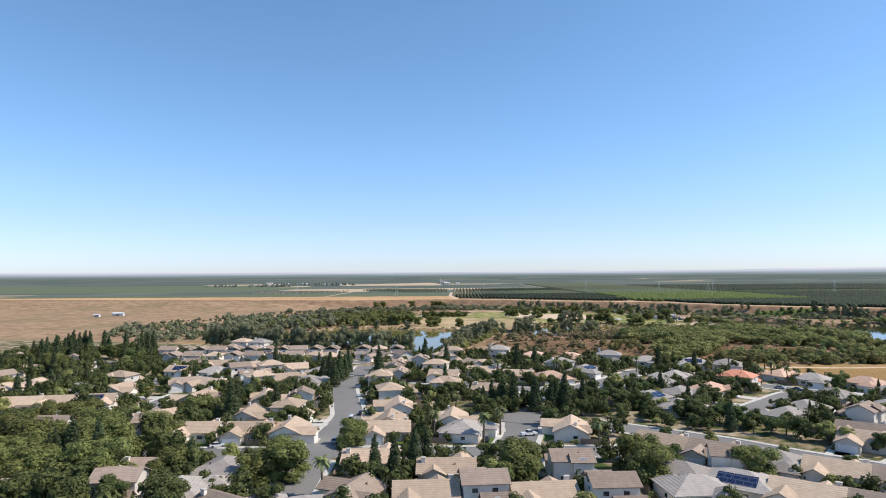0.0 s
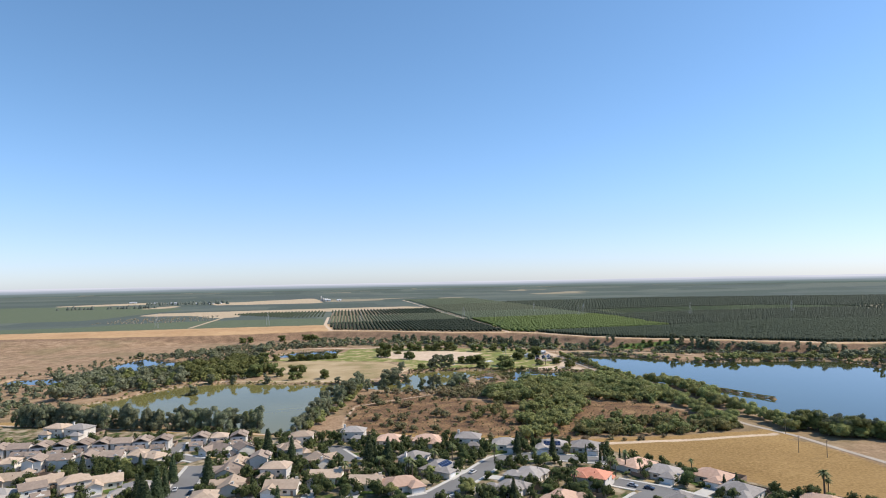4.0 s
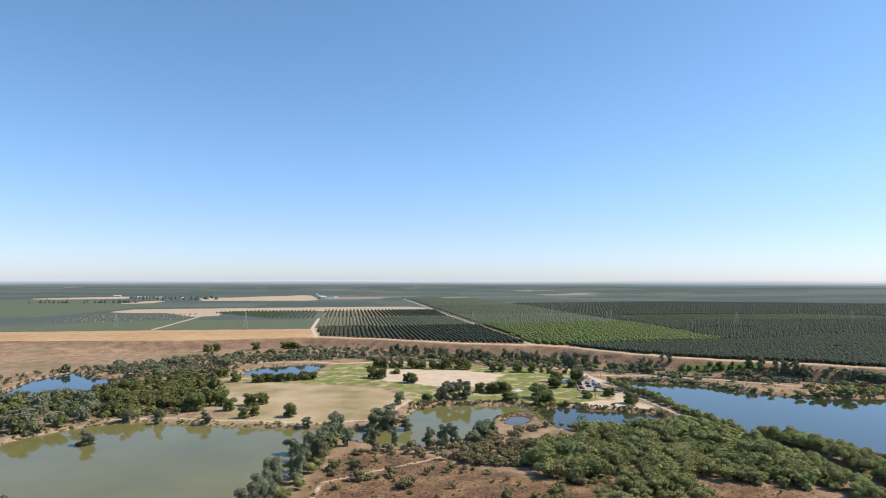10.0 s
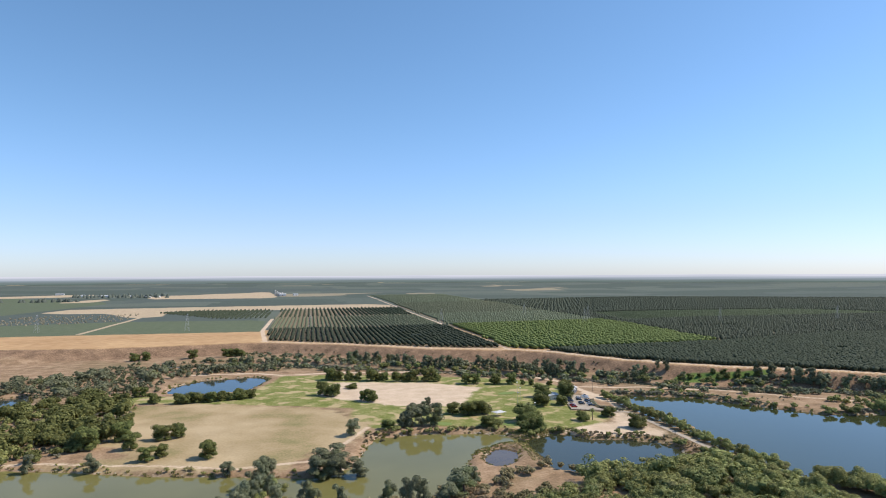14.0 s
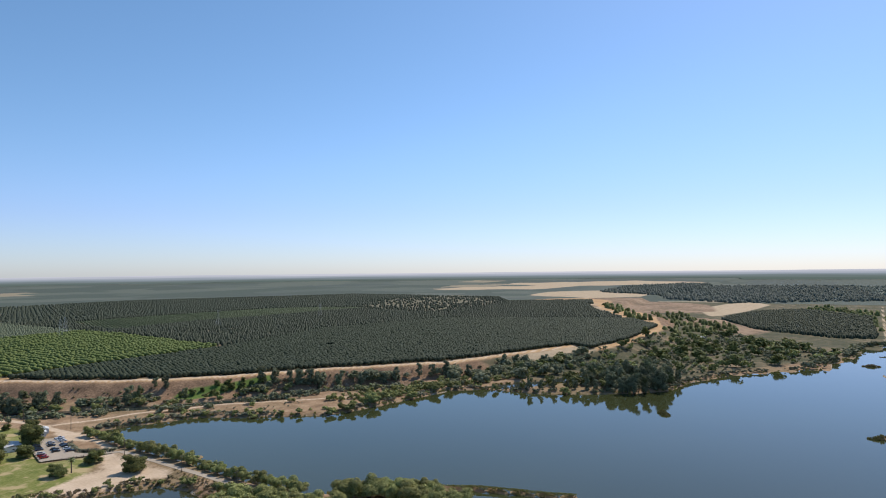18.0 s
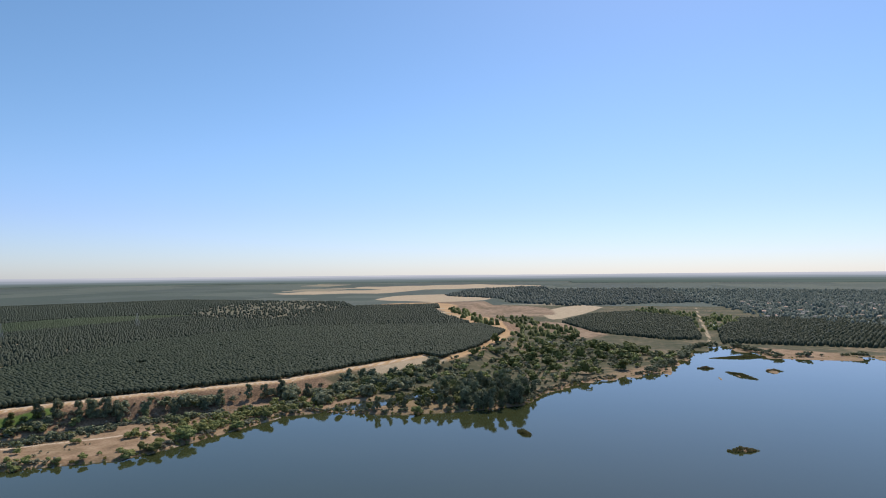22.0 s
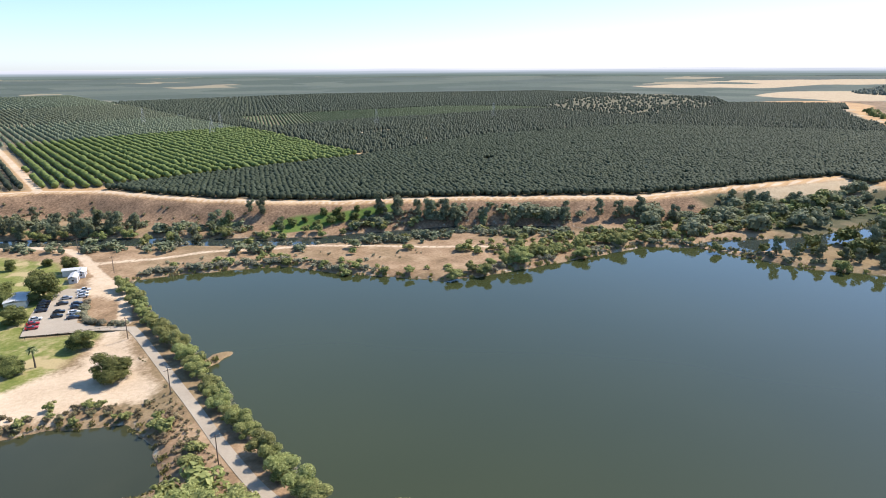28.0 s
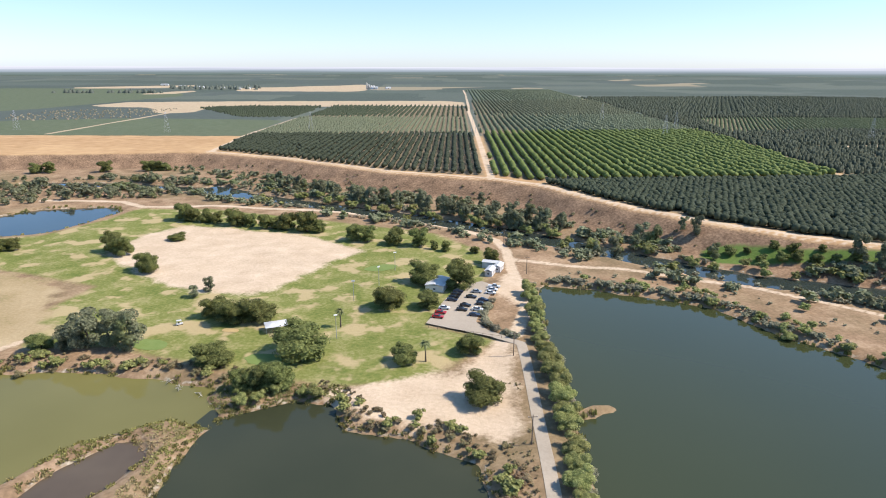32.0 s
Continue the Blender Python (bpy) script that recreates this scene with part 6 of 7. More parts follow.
for cx, cy, r in ((33, 232, 13), (29, 374, 9.5)):
    bm = bmesh.new()
    bmesh.ops.create_circle(bm, cap_ends=True, radius=r, segments=40, matrix=Matrix.Translation((cx, cy, 3.15)))
    me = bpy.data.meshes.new("turning circle")
    bm.to_mesh(me)
    bm.free()
    me.materials.append(ASPHALT)
    tagged(new("road", me), "round asphalt end of a street", "road", kind="structure")


def street_gap(x, y):
    """Distance to the nearest street edge and the way to its middle."""
    best, way = 1e9, (0, 1)
    for pts, half in STREETS:
        for (xa, ya), (xb, yb) in zip(pts, pts[1:]):
            t = max(0, min(1, ((x - xa) * (xb - xa) + (y - ya) * (yb - ya)) / ((xb - xa) ** 2 + (yb - ya) ** 2)))
            qx, qy = xa + t * (xb - xa), ya + t * (yb - ya)
            d = math.hypot(qx - x, qy - y) - half
            if d < best:
                best, way = d, (qx - x, qy - y)
    return best, way


HOUSE_ROWS = [
    [(-95, 148), (-72, 148), (-58, 147), (-53, 163), (-39, 143), (-25, 170), (-22, 145), (-2, 144), (3, 161), (11, 144), (34, 160), (39, 141), (59, 145), (79, 174), (93, 158), (-90, 206), (-75, 192), (-58, 194), (-46, 187), (-41, 200)],
    [(-21, 215), (-15, 194), (6, 216), (9, 191), (43, 193), (50, 212), (58, 193), (74, 186), (126, 184), (144, 212), (-158, 244), (-145, 243), (-132, 248), (-118, 247), (-97, 258), (-96, 221), (-67, 256), (-65, 225), (-52, 229), (-50, 250)],
    [(-44, 220), (-13, 237), (84, 249), (100, 259), (117, 222), (133, 229), (138, 242), (155, 255), (185, 256), (199, 252), (205, 232), (220, 232), (-178, 295), (-178, 268), (-172, 280), (-154, 279), (-113, 299), (-100, 300), (-52, 295), (-39, 261)],
    [(-17, 296), (7, 286), (26, 278), (56, 299), (100, 285), (103, 273), (116, 267), (141, 292), (167, 263), (173, 289), (190, 278), (-204, 312), (-185, 320), (-146, 301), (-130, 332), (-112, 326), (-96, 320), (-85, 333), (-84, 303), (-73, 312)],
    [(-73, 334), (-49, 323), (-22, 339), (-17, 317), (1, 332), (3, 301), (24, 321), (41, 308), (66, 332), (81, 317), (114, 301), (151, 328), (163, 311), (-243, 375), (-212, 340), (-193, 349), (-193, 372), (-146, 369), (-135, 360), (-119, 353)],
    [(-111, 380), (-101, 344), (-96, 368), (-74, 366), (-60, 367), (-38, 377), (-19, 352), (-18, 372), (-8, 351), (6, 366), (26, 348), (80, 374), (100, 366), (115, 353), (138, 344), (-167, 396), (-142, 386), (-133, 409), (-130, 382), (-117, 404)],
    [(75, 180), (81, 166), (90, 158), (96, 147), (145, 232), (129, 223), (131, 194), (111, 210), (98, 229), (62, 148), (70, 152), (42, 158), (24, 142), (52, 209), (39, 191), (-176, 293), (-172, 261), (-151, 246), (-136, 278), (-92, 211), (-72, 195), (-130, 221)],
    [(-72, 164), (-78, 145), (-57, 145), (-32, 144), (-49, 159), (-12, 186), (-13, 216), (-35, 257), (-70, 218), (-120, 200), (-150, 215), (-165, 228), (160, 200), (150, 185), (165, 225), (175, 210)],
    [(-96, 406), (-90, 381), (-79, 408), (-64, 409), (-36, 405), (-24, 414), (17, 391), (39, 400), (60, 387)],
]
# the rows along the dirt path: x, y, turn, kind of house
EDGE_HOMES = [(-135, 452, -20, 3), (-121, 446, -20, 5)]
EDGE_HOMES += [(-156 + 10.2 * k, 403.5 - 0.25 * k, 0, (10, 10, 9, 10, 10)[k % 5]) for k in range(10)] + [(-44.5, 402, 0, 10), (-34, 401, 0, 11), (-23.5, 400, 0, 10)]
EDGE_HOMES += [(-152 + 11.8 * k, 374, 180, (10, 9, 11, 10, 9)[k % 5]) for k in range(8)]
EDGE_HOMES += [(66 + 11 * k, 183 - 9 * k, -39, (0, 6, 2, 0, 6)[k]) for k in range(5)] + [(60 + 11 * k, 156 - 8 * k, -39, (2, 7, 0, 6)[k]) for k in range(4)]
EDGE_HOMES += [(136, 284, 140, 8)]
EDGE_HOMES += [(11, 391, -8, 3), (40, 394, -14, 5), (60, 380, -20, 4), (80, 374, -20, 4), (100, 363, -20, 5), (119, 355, -20, 2), (141, 345, -20, 7)]
town_rng = random.Random(9)
HOMES, made = [], {}
for x, y, turn, fixed in EDGE_HOMES + [(x, y, None, None) for row in HOUSE_ROWS for x, y in row]:
    gap, way = street_gap(x, y)
    if fixed is None:
        if gap < 12:
            n = math.hypot(*way) or 1
            x, y = x - way[0] / n * (12 - gap), y - way[1] / n * (12 - gap)
            gap, way = street_gap(x, y)
        if y > 412 - (x + 93) * 0.223 or gap < 7 or math.hypot(x - 29, y - 374) < 20 or any(math.hypot(x - a, y - b) < (13.5 if x > 50 and y > 205 else 10.8) for a, b, _ in HOMES):
            continue
    east = x > 50 and y > 225
    kind = town_rng.choice([2, 4, 5, 7, 4, 2, 4, 3] if east else [0, 0, 1, 0, 6, 3, 2, 0, 9])
    if y > 355:
        kind = town_rng.choice([5, 3, 5, 4] if x > 0 else [9, 6, 3, 0, 9])
    ang = math.degrees(math.atan2(way[1], way[0])) + 90
    ang = round(ang / 4) * 4 + town_rng.uniform(-2, 2)
    if fixed is not None:
        kind, ang, gap = fixed, turn, min(gap, 11)
    m = pose(x, y, 3.0, 0, 0, ang)
    if kind in made:
        copy_thing(made[kind], m)
    else:
        made[kind] = build_house(*HOUSE_KINDS[kind])
        made[kind].matrix_basis = m
    HOMES.append((x, y, ang))
    u = Vector((math.sin(radians(ang)), -math.cos(radians(ang)), 0))
    r = Vector((math.cos(radians(ang)), math.sin(radians(ang)), 0))
    W, D, wing = HOUSE_KINDS[kind][0] * SLIM, HOUSE_KINDS[kind][1] * SLIM, HOUSE_KINDS[kind][5]
    gx = (-W / 2 + 3.1) if wing < 0 else (W / 2 - 3.1)
    L = min(max(gap, 5.5), 14)
    bm = boxes((gx - 2.9, min(-gap - 0.2, -D / 2 - 5.0), 0.0, gx + 2.9, -D / 2 - 4.25, 0.15))
    me = bpy.data.meshes.new("driveway")
    bm.to_mesh(me)
    bm.free()
    me.materials.append(CONCRETE)
    tagged(new("driveway", me), "pale concrete driveway before a garage", "driveway", kind="structure").matrix_basis = m
    lx = 2.6 if wing < 0 else -2.6
    bm = bmesh.new()
    bmesh.ops.create_circle(bm, cap_ends=True, radius=1, segments=18)
    bmesh.ops.scale(bm, verts=bm.verts, vec=(4.0, 2.1, 1))
    bmesh.ops.translate(bm, verts=bm.verts, vec=(lx, -D / 2 - 2.4, 0.04))
    me = bpy.data.meshes.new("lawn")
    bm.to_mesh(me)
    bm.free()
    me.materials.append(LAWN if town_rng.random() < 0.6 else DRYLAWN)
    tagged(new("lawn", me), "small front lawn of a house", "lawn", kind="structure").matrix_basis = m
    # back garden fence
    f = empty("garden_fence")
    f.matrix_basis = m
    hw, b0, b1 = W / 2 + 1.6, D / 2 - 2.0, D / 2 + 6.5
    if "fence" not in made:
        made["fence"] = [bpy.data.meshes.new("fence panel") for _ in range(3)]
        for fm, rows in zip(made["fence"], ([(-1, -0.04, -0.2, 1, 0.04, 1.75)], [(-0.04, 0, -0.2, 0.04, 1, 1.75)], [(-0.04, 0, -0.2, 0.04, 1, 1.75)])):
            b = boxes(*rows)
            b.to_mesh(fm)
            b.free()
            fm.materials.append(WOOD_FENCE)
    for fm, mm in zip(made["fence"], (Matrix.Translation((0, b1, 0)) @ Matrix.Diagonal((hw, 1, 1, 1)), Matrix.Translation((-hw, b0, 0)) @ Matrix.Diagonal((1, b1 - b0, 1, 1)), Matrix.Translation((hw, b0, 0)) @ Matrix.Diagonal((1, b1 - b0, 1, 1)))):
        part("fence_panel", fm, None, f).matrix_basis = mm
    tagged(f, "weathered wooden fence round a back garden", "fence", "garden fences")

# trees in the gardens
plant_list("conifer_tree", [(-96, 164, 12.6), (-94, 168, 14.8), (-61, 162, 10.7), (-71, 225, 14.7), (-76, 247, 11.6), (-57, 232, 12.1), (-46, 311, 14.1), (-44, 316, 12.0), (-46, 295, 12.7), (25, 243, 10.1), (30, 242, 13.8), (38, 239, 12.7), (44, 239, 11.6), (49, 239, 13.9), (57, 244, 11.5), (5, 278, 12.3), (-10, 161, 10.7), (-5, 163, 12.0), (-15, 161, 11.0), (-2, 165, 11.3), (-84, 340, 13.8), (-54, 312, 11.4), (-45, 336, 12.4), (-28, 326, 14.9), (-49, 302, 14.8), (45, 344, 13.6), (54, 342, 12.7), (121, 342, 11.4), (138, 336, 10.8), (-5, 366, 14.8), (7, 357, 12.6), (48, 347, 10.6)], "tall garden conifers")
plant_list("oak_tree", [(-43, 160, 9.1), (-37, 162, 9.4), (-66, 160, 9.0), (20, 158, 9.8), (-25, 193, 7.6), (53, 165, 8.8), (53, 156, 8.6), (79, 156, 7.7), (-99, 159, 9.1), (-109, 169, 9.6), (-113, 190, 9.0), (-103, 190, 8.2), (-94, 189, 9.6), (-108, 210, 8.8), (-122, 218, 8.8), (-86, 202, 9.4), (-84, 229, 7.9)], "broad garden trees")
plant_list("palm_tree", [(-26, 149, 8.9), (21, 204, 8.4), (15, 194, 8.8), (49, 190, 6.7), (0, 198, 8.8), (-19, 273, 6.7), (-27, 287, 6.3), (126, 279, 9.0), (149, 293, 9.0), (160, 300, 9.1), (163, 292, 7.7), (154, 242, 7.0), (85, 281, 6.0), (62, 313, 8.3), (32, 319, 8.5), (61, 316, 8.9), (152, 294, 7.0), (167, 290, 6.8), (106, 332, 8.2), (75, 328, 8.8), (224, 253, 9.4), (225, 252, 6.5)], "garden palms")
for kind, cx, cy, rx, ry, count, h in (("conifer_tree", -212, 385, 36, 66, 48, 14), ("conifer_tree", -160, 262, 14, 40, 14, 13), ("oak_tree", -92, 168, 20, 26, 13, 11), ("oak_tree", -128, 215, 20, 22, 9, 10),
                                       ("conifer_tree", -84, 158, 14, 12, 6, 14), ("oak_tree", -205, 330, 14, 30, 10, 9)):
    for k in range(count):
        a, r = town_rng.uniform(0, 6.28), math.sqrt(town_rng.random())
        x, y = cx + rx * r * math.cos(a), cy + ry * r * math.sin(a)
        if street_gap(x, y)[0] > 2 and not any(math.hypot(x - u, y - w) < 8.5 for u, w, _ in HOMES):
            plant(kind, x, y, h * town_rng.uniform(0.75, 1.15), None, "tall garden conifers" if kind == "conifer_tree" else "broad garden trees", 3.0)
plant_row("garden_tree", [(62, 262), (77, 244), (88, 230), (100, 215), (113, 199), (122, 186), (140, 158), (152, 130)], 24, 6.2, "boulevard trees", 1.2)
plant_row("garden_tree", [(58, 206), (78, 192), (106, 166), (124, 142)], 7, 4.2, "boulevard trees", 0.8)
plant_row("conifer_tree", [(18, 243), (48, 246)], 8, 11, "tall garden conifers", 1.5)
plant_row("cypress_tree", [(150, 322), (165, 316)], 4, 7, "garden cypresses", 1.0)
tries, objects_left, CX, CY, CH = 0, 330, [], [], []
while tries < 6000:
    tries += 1
    x, y = town_rng.uniform(-260, 235), town_rng.uniform(128, 425)
    if not inside(np.array([x]), np.array([y]), TOWN)[0] or seg_dist(np.array([x]), np.array([y]), TOWN, True)[0] < 4:
        continue
    if x < -85 - y * 0.66:
        continue
    if x > 35 and y < 200 and town_rng.random() < 0.7:
        continue
    dense = (x < -55 - 0.25 * (y - 140) and y < 215) or x < -135 - 0.3 * (y - 250)
    if street_gap(x, y)[0] < 2.8 or any(math.hypot(x - a, y - b) < 7.6 for a, b, _ in HOMES) or any(math.hypot(x - a, y - b) < (3.5 if dense else 4.1) for a, b in PLANTED[-900:]):
        continue
    t = town_rng.random()
    h = town_rng.uniform(6, 10) if dense else town_rng.uniform(3.0, 7.2)
    if objects_left > 0 and (y < 300 or t < 0.5):
        objects_left -= 1
        kind, grp = ("conifer_tree", "tall garden conifers") if t < (0.22 if dense else 0.10) else ("palm_tree", "garden palms") if t < 0.22 and not dense else ("garden_tree", "small garden trees")
        plant(kind, x, y, h * (1.35 if kind == "conifer_tree" else 1.15 if kind == "palm_tree" else 1.0), None, grp, 3.0)
    else:
        CX.append(x)
        CY.append(y)
        CH.append(h)
        PLANTED.append((x, y))
CH = np.array(CH)
scatter("garden_canopy", bush_templates(77, 400, 0.072, 1.0, 8), np.array(CX), np.array(CY), CH, CH * 0.8, LEAF_GARDEN, "leafy trees and shrubs between the houses", "trees", 78)
hx, hy, hh = [], [], []
for x, y, ang in HOMES:
    for k in range(7):
        a = town_rng.uniform(0, 6.28)
        r = town_rng.uniform(8.5, 12)
        qx, qy = x + r * math.cos(a), y + r * math.sin(a)
        if street_gap(qx, qy)[0] > 1.5 and not any(math.hypot(qx - u, qy - w) < 8.3 for u, w, _ in HOMES):
            hx.append(qx)
            hy.append(qy)
            hh.append(town_rng.uniform(0.8, 2.2))
hh = np.array(hh)
scatter("garden_shrubs", bush_templates(79, 60, 0.2), np.array(hx), np.array(hy), hh, hh * 1.3, LEAF_THICK, "low green shrubs round the houses", "shrubs", 80)


# ---- cars, buildings, poles ----
def paint(name, col, rough=0.25):
    m, nt, b = mat(name, rough, 0.0, 0.5)
    v = coords(nt)
    c = ramp(nt, noise_at(nt, v, 1.5), [(0.3, tuple(x * 0.85 for x in col)), (0.7, col)])
    nt.links.new(c, b.inputs["Base Color"])
    b.inputs["Coat Weight"].default_value = 0.4
    return m


RUBBER = two_tone("tyre rubber", (0.015, 0.015, 0.015), (0.035, 0.035, 0.035), 2.0, 9.0, 0.85)
STEEL = two_tone("galvanised steel", (0.38, 0.39, 0.40), (0.52, 0.53, 0.54), 0.8, 6.0, 0.5, 0.6)
POLE_WOOD = two_tone("pole wood", (0.13, 0.095, 0.07), (0.24, 0.185, 0.14), 0.6, 6.0, 0.9)
SHEET = two_tone("white sheet metal", (0.52, 0.52, 0.51), (0.66, 0.66, 0.65), 0.4, 3.0, 0.5)


def profile_bm(pts, half, taper=1.0):
    """A side outline drawn out across the width; upper points may draw in."""
    bm = bmesh.new()
    zs = [p[1] for p in pts]
    lo, hi = min(zs), max(zs)
    rows = []
    for s in (-1, 1):
        rows.append([bm.verts.new((x, s * half * (1 - (1 - taper) * (z - lo) / (hi - lo + 1e-6)), z)) for x, z in pts])
    n = len(pts)
    for i in range(n):
        bm.faces.new((rows[0][i], rows[0][(i + 1) % n], rows[1][(i + 1) % n], rows[1][i]))
    bm.faces.new(rows[0][::-1])
    bm.faces.new(rows[1])
    bmesh.ops.recalc_face_normals(bm, faces=bm.faces)
    return bm


def wheel_bm(x, y):
    bm = bmesh.new()
    bmesh.ops.create_cone(bm, cap_ends=True, segments=16, radius1=0.33, radius2=0.33, depth=0.22, matrix=Matrix.Translation((x, y, 0.33)) @ Matrix.Rotation(radians(90), 4, "X"))
    return bm


def build_car(kind, colour, label):
    ob = empty(kind)
    if kind == "pickup_truck":
        low = [(-2.7, 0.38), (2.6, 0.38), (2.7, 0.75), (2.5, 1.02), (0.9, 1.08), (-2.65, 1.08), (-2.75, 0.8)]
        top = [(-0.75, 1.082), (1.25, 1.082), (0.65, 1.75), (-0.6, 1.78)]
    elif kind == "van":
        low = [(-2.6, 0.35), (2.5, 0.35), (2.6, 0.8), (2.3, 1.15), (-2.6, 1.2)]
        top = [(-2.55, 1.202), (1.9, 1.152), (1.3, 2.15), (-2.5, 2.2)]
    else:
        low = [(-2.2, 0.32), (2.15, 0.30), (2.25, 0.62), (2.0, 0.84), (0.9, 0.92), (-1.6, 0.95), (-2.2, 0.92), (-2.3, 0.6)]
        top = [(-1.75, 0.955), (0.95, 0.93), (0.25, 1.42), (-1.15, 1.45)]
    body = part("body", profile_bm(low, 0.88, 0.96), colour, ob)
    part("cabin", profile_bm(top, 0.80, 0.78), GLASS_M, ob, "dark tinted window band")
    rx = sorted(p[0] for p in top[2:])
    rz = max(p[1] for p in top)
    part("roof", boxes((rx[0] + 0.02, -0.60, rz - 0.03, rx[1] - 0.05, 0.60, rz + 0.03)), colour, ob)
    for x in (-1.4, 1.4):
        for y in (-0.82, 0.82):
            part("wheel", wheel_bm(x, y), RUBBER, ob)
    return tagged(ob, label, "car", "parked cars")


CAR_COLOURS = {"white": paint("white car paint", (0.75, 0.75, 0.74)), "black": paint("black car paint", (0.02, 0.02, 0.022)), "red": paint("red car paint", (0.45, 0.02, 0.02)),
               "silver": paint("silver car paint", (0.42, 0.43, 0.45)), "dark": paint("dark blue car paint", (0.03, 0.04, 0.07))}
car_made = {}


def park(kind, colour, x, y, ang, z):
    key = (kind, colour)
    m = pose(x, y, z, 0, 0, ang)
    if key not in car_made:
        nice = {"car": "car", "pickup_truck": "pickup truck", "van": "box van"}[kind]
        car_made[key] = build_car(kind, CAR_COLOURS[colour], f"{colour} {nice} parked on the asphalt")
        car_made[key].matrix_basis = m
        return
    copy_thing(car_made[key], m)


LOT_CARS = [("car", "dark", 271.8, 735.8), ("car", "black", 270.7, 732.4), ("car", "black", 269.7, 729), ("car", "dark", 268.7, 725.6), ("car", "white", 265.3, 716.5), ("car", "red", 263.7, 711.6), ("car", "red", 262.6, 707.2), ("car", "silver", 279.6, 735.3),
            ("car", "black", 276.9, 729), ("car", "black", 273.9, 719.3), ("car", "black", 272.2, 714.6), ("pickup_truck", "white", 287.7, 741.4), ("car", "white", 286.6, 737.6), ("car", "white", 285.5, 733.6), ("car", "dark", 281.6, 725), ("car", "black", 280.4, 720.8),
            ("car", "white", 278.4, 714.7), ("car", "dark", 276.8, 709)]
for kind, colour, x, y in LOT_CARS:
    park(kind, colour, x, y, -14, 2.36)
for kind, colour, x, y, ang in (("car", "silver", -30.5, 197, 85), ("van", "white", -29, 225, 88), ("pickup_truck", "white", 30, 203, 15), ("car", "white", 42, 222, 30), ("car", "black", 16.5, 206, 85), ("car", "dark", 16, 197, 85),
                                ("car", "white", -65, 193, 20), ("pickup_truck", "dark", 79, 180, -30), ("car", "white", 100, 157, -30), ("car", "black", -27, 236, 92), ("car", "white", -41.5, 324, 92), ("car", "black", -34, 318, 92),
                                ("car", "silver", -33, 350, 95), ("car", "silver", 153, 280, -50), ("car", "dark", 158, 275, -50), ("car", "white", 91, 316, 45)):
    park(kind, colour, x, y, ang, 3.11)

# sheds by the parking lot
def shed(x, y, w, d, h, ang, label, roofm=SHEET, wallm=STUCCO, name="shed"):
    ob = empty(name)
    part("wall", boxes((-w / 2, -d / 2, -0.4, w / 2, d / 2, h)), wallm, ob)
    part("roof", roof_bm(-w / 2, -d / 2, w / 2, d / 2, h + 0.2, 0.7, False, 0.3, 0.12), roofm, ob)
    part("door", boxes((-0.5, -d / 2 - 0.06, 0.02, 0.5, -d / 2 - 0.01, 2.0)), WOOD_FENCE, ob)
    window(ob, w * 0.3, -d / 2, 1.0, 1.2, 0.9, "-y")
    window(ob, -w / 2, 0, 1.0, 1.2, 0.9, "-x")
    ob.matrix_basis = pose(x, y, float(land(np.array([x]), np.array([y]))[0]) + 0.05, 0, 0, ang)
    return tagged(ob, label, "shed", "sheds by the parking lot")


shed(288, 762, 8, 3.4, 2.6, 70, "white sheet-metal trailer hut", SHEET, SHEET)
shed(292.5, 768, 7, 3.2, 2.6, 70, "white sheet-metal trailer hut", SHEET, SHEET)
shed(289.5, 773, 8, 4.0, 2.8, 160, "white flat-gabled shed by the lot", SHEET, SHEET)
shed(263, 744, 12, 8, 2.9, 75, "low clubhouse with a pale roof", SHEET, STUCCO, "clubhouse")
canopy = empty("shade_canopy")
part("canopy", roof_bm(-4, -3, 4, 3, 2.6, 0.9, True, 0.1, 0.05), SHEET, canopy)
for px_ in (-3.8, 3.8):
    for py_ in (-2.8, 2.8):
        part("post", boxes((px_ - 0.06, py_ - 0.06, -0.3, px_ + 0.06, py_ + 0.06, 2.6)), STEEL, canopy)
canopy.matrix_basis = pose(203, 697, float(land(np.array([203.0]), np.array([697.0]))[0]), 0, 0, 20)
tagged(canopy, "white fabric shade canopy on four posts", "canopy")
# fence along the parking lot
lotf = empty("rail_fence")
for k in range(9):
    t = k / 8
    part("post", boxes((259 + 26 * t - 0.06, 698 - 10 * t - 0.06, 2.0, 259 + 26 * t + 0.06, 698 - 10 * t + 0.06, 3.3)), POLE_WOOD, lotf)
rail, rf = tube([(259, 698, 3.1), (285, 688, 3.1)], [0.05, 0.05], 5)
part("rail", mesh_np("rail", rail, rf, [POLE_WOOD]), None, lotf)
tagged(lotf, "low wooden rail fence beside the lot", "fence")


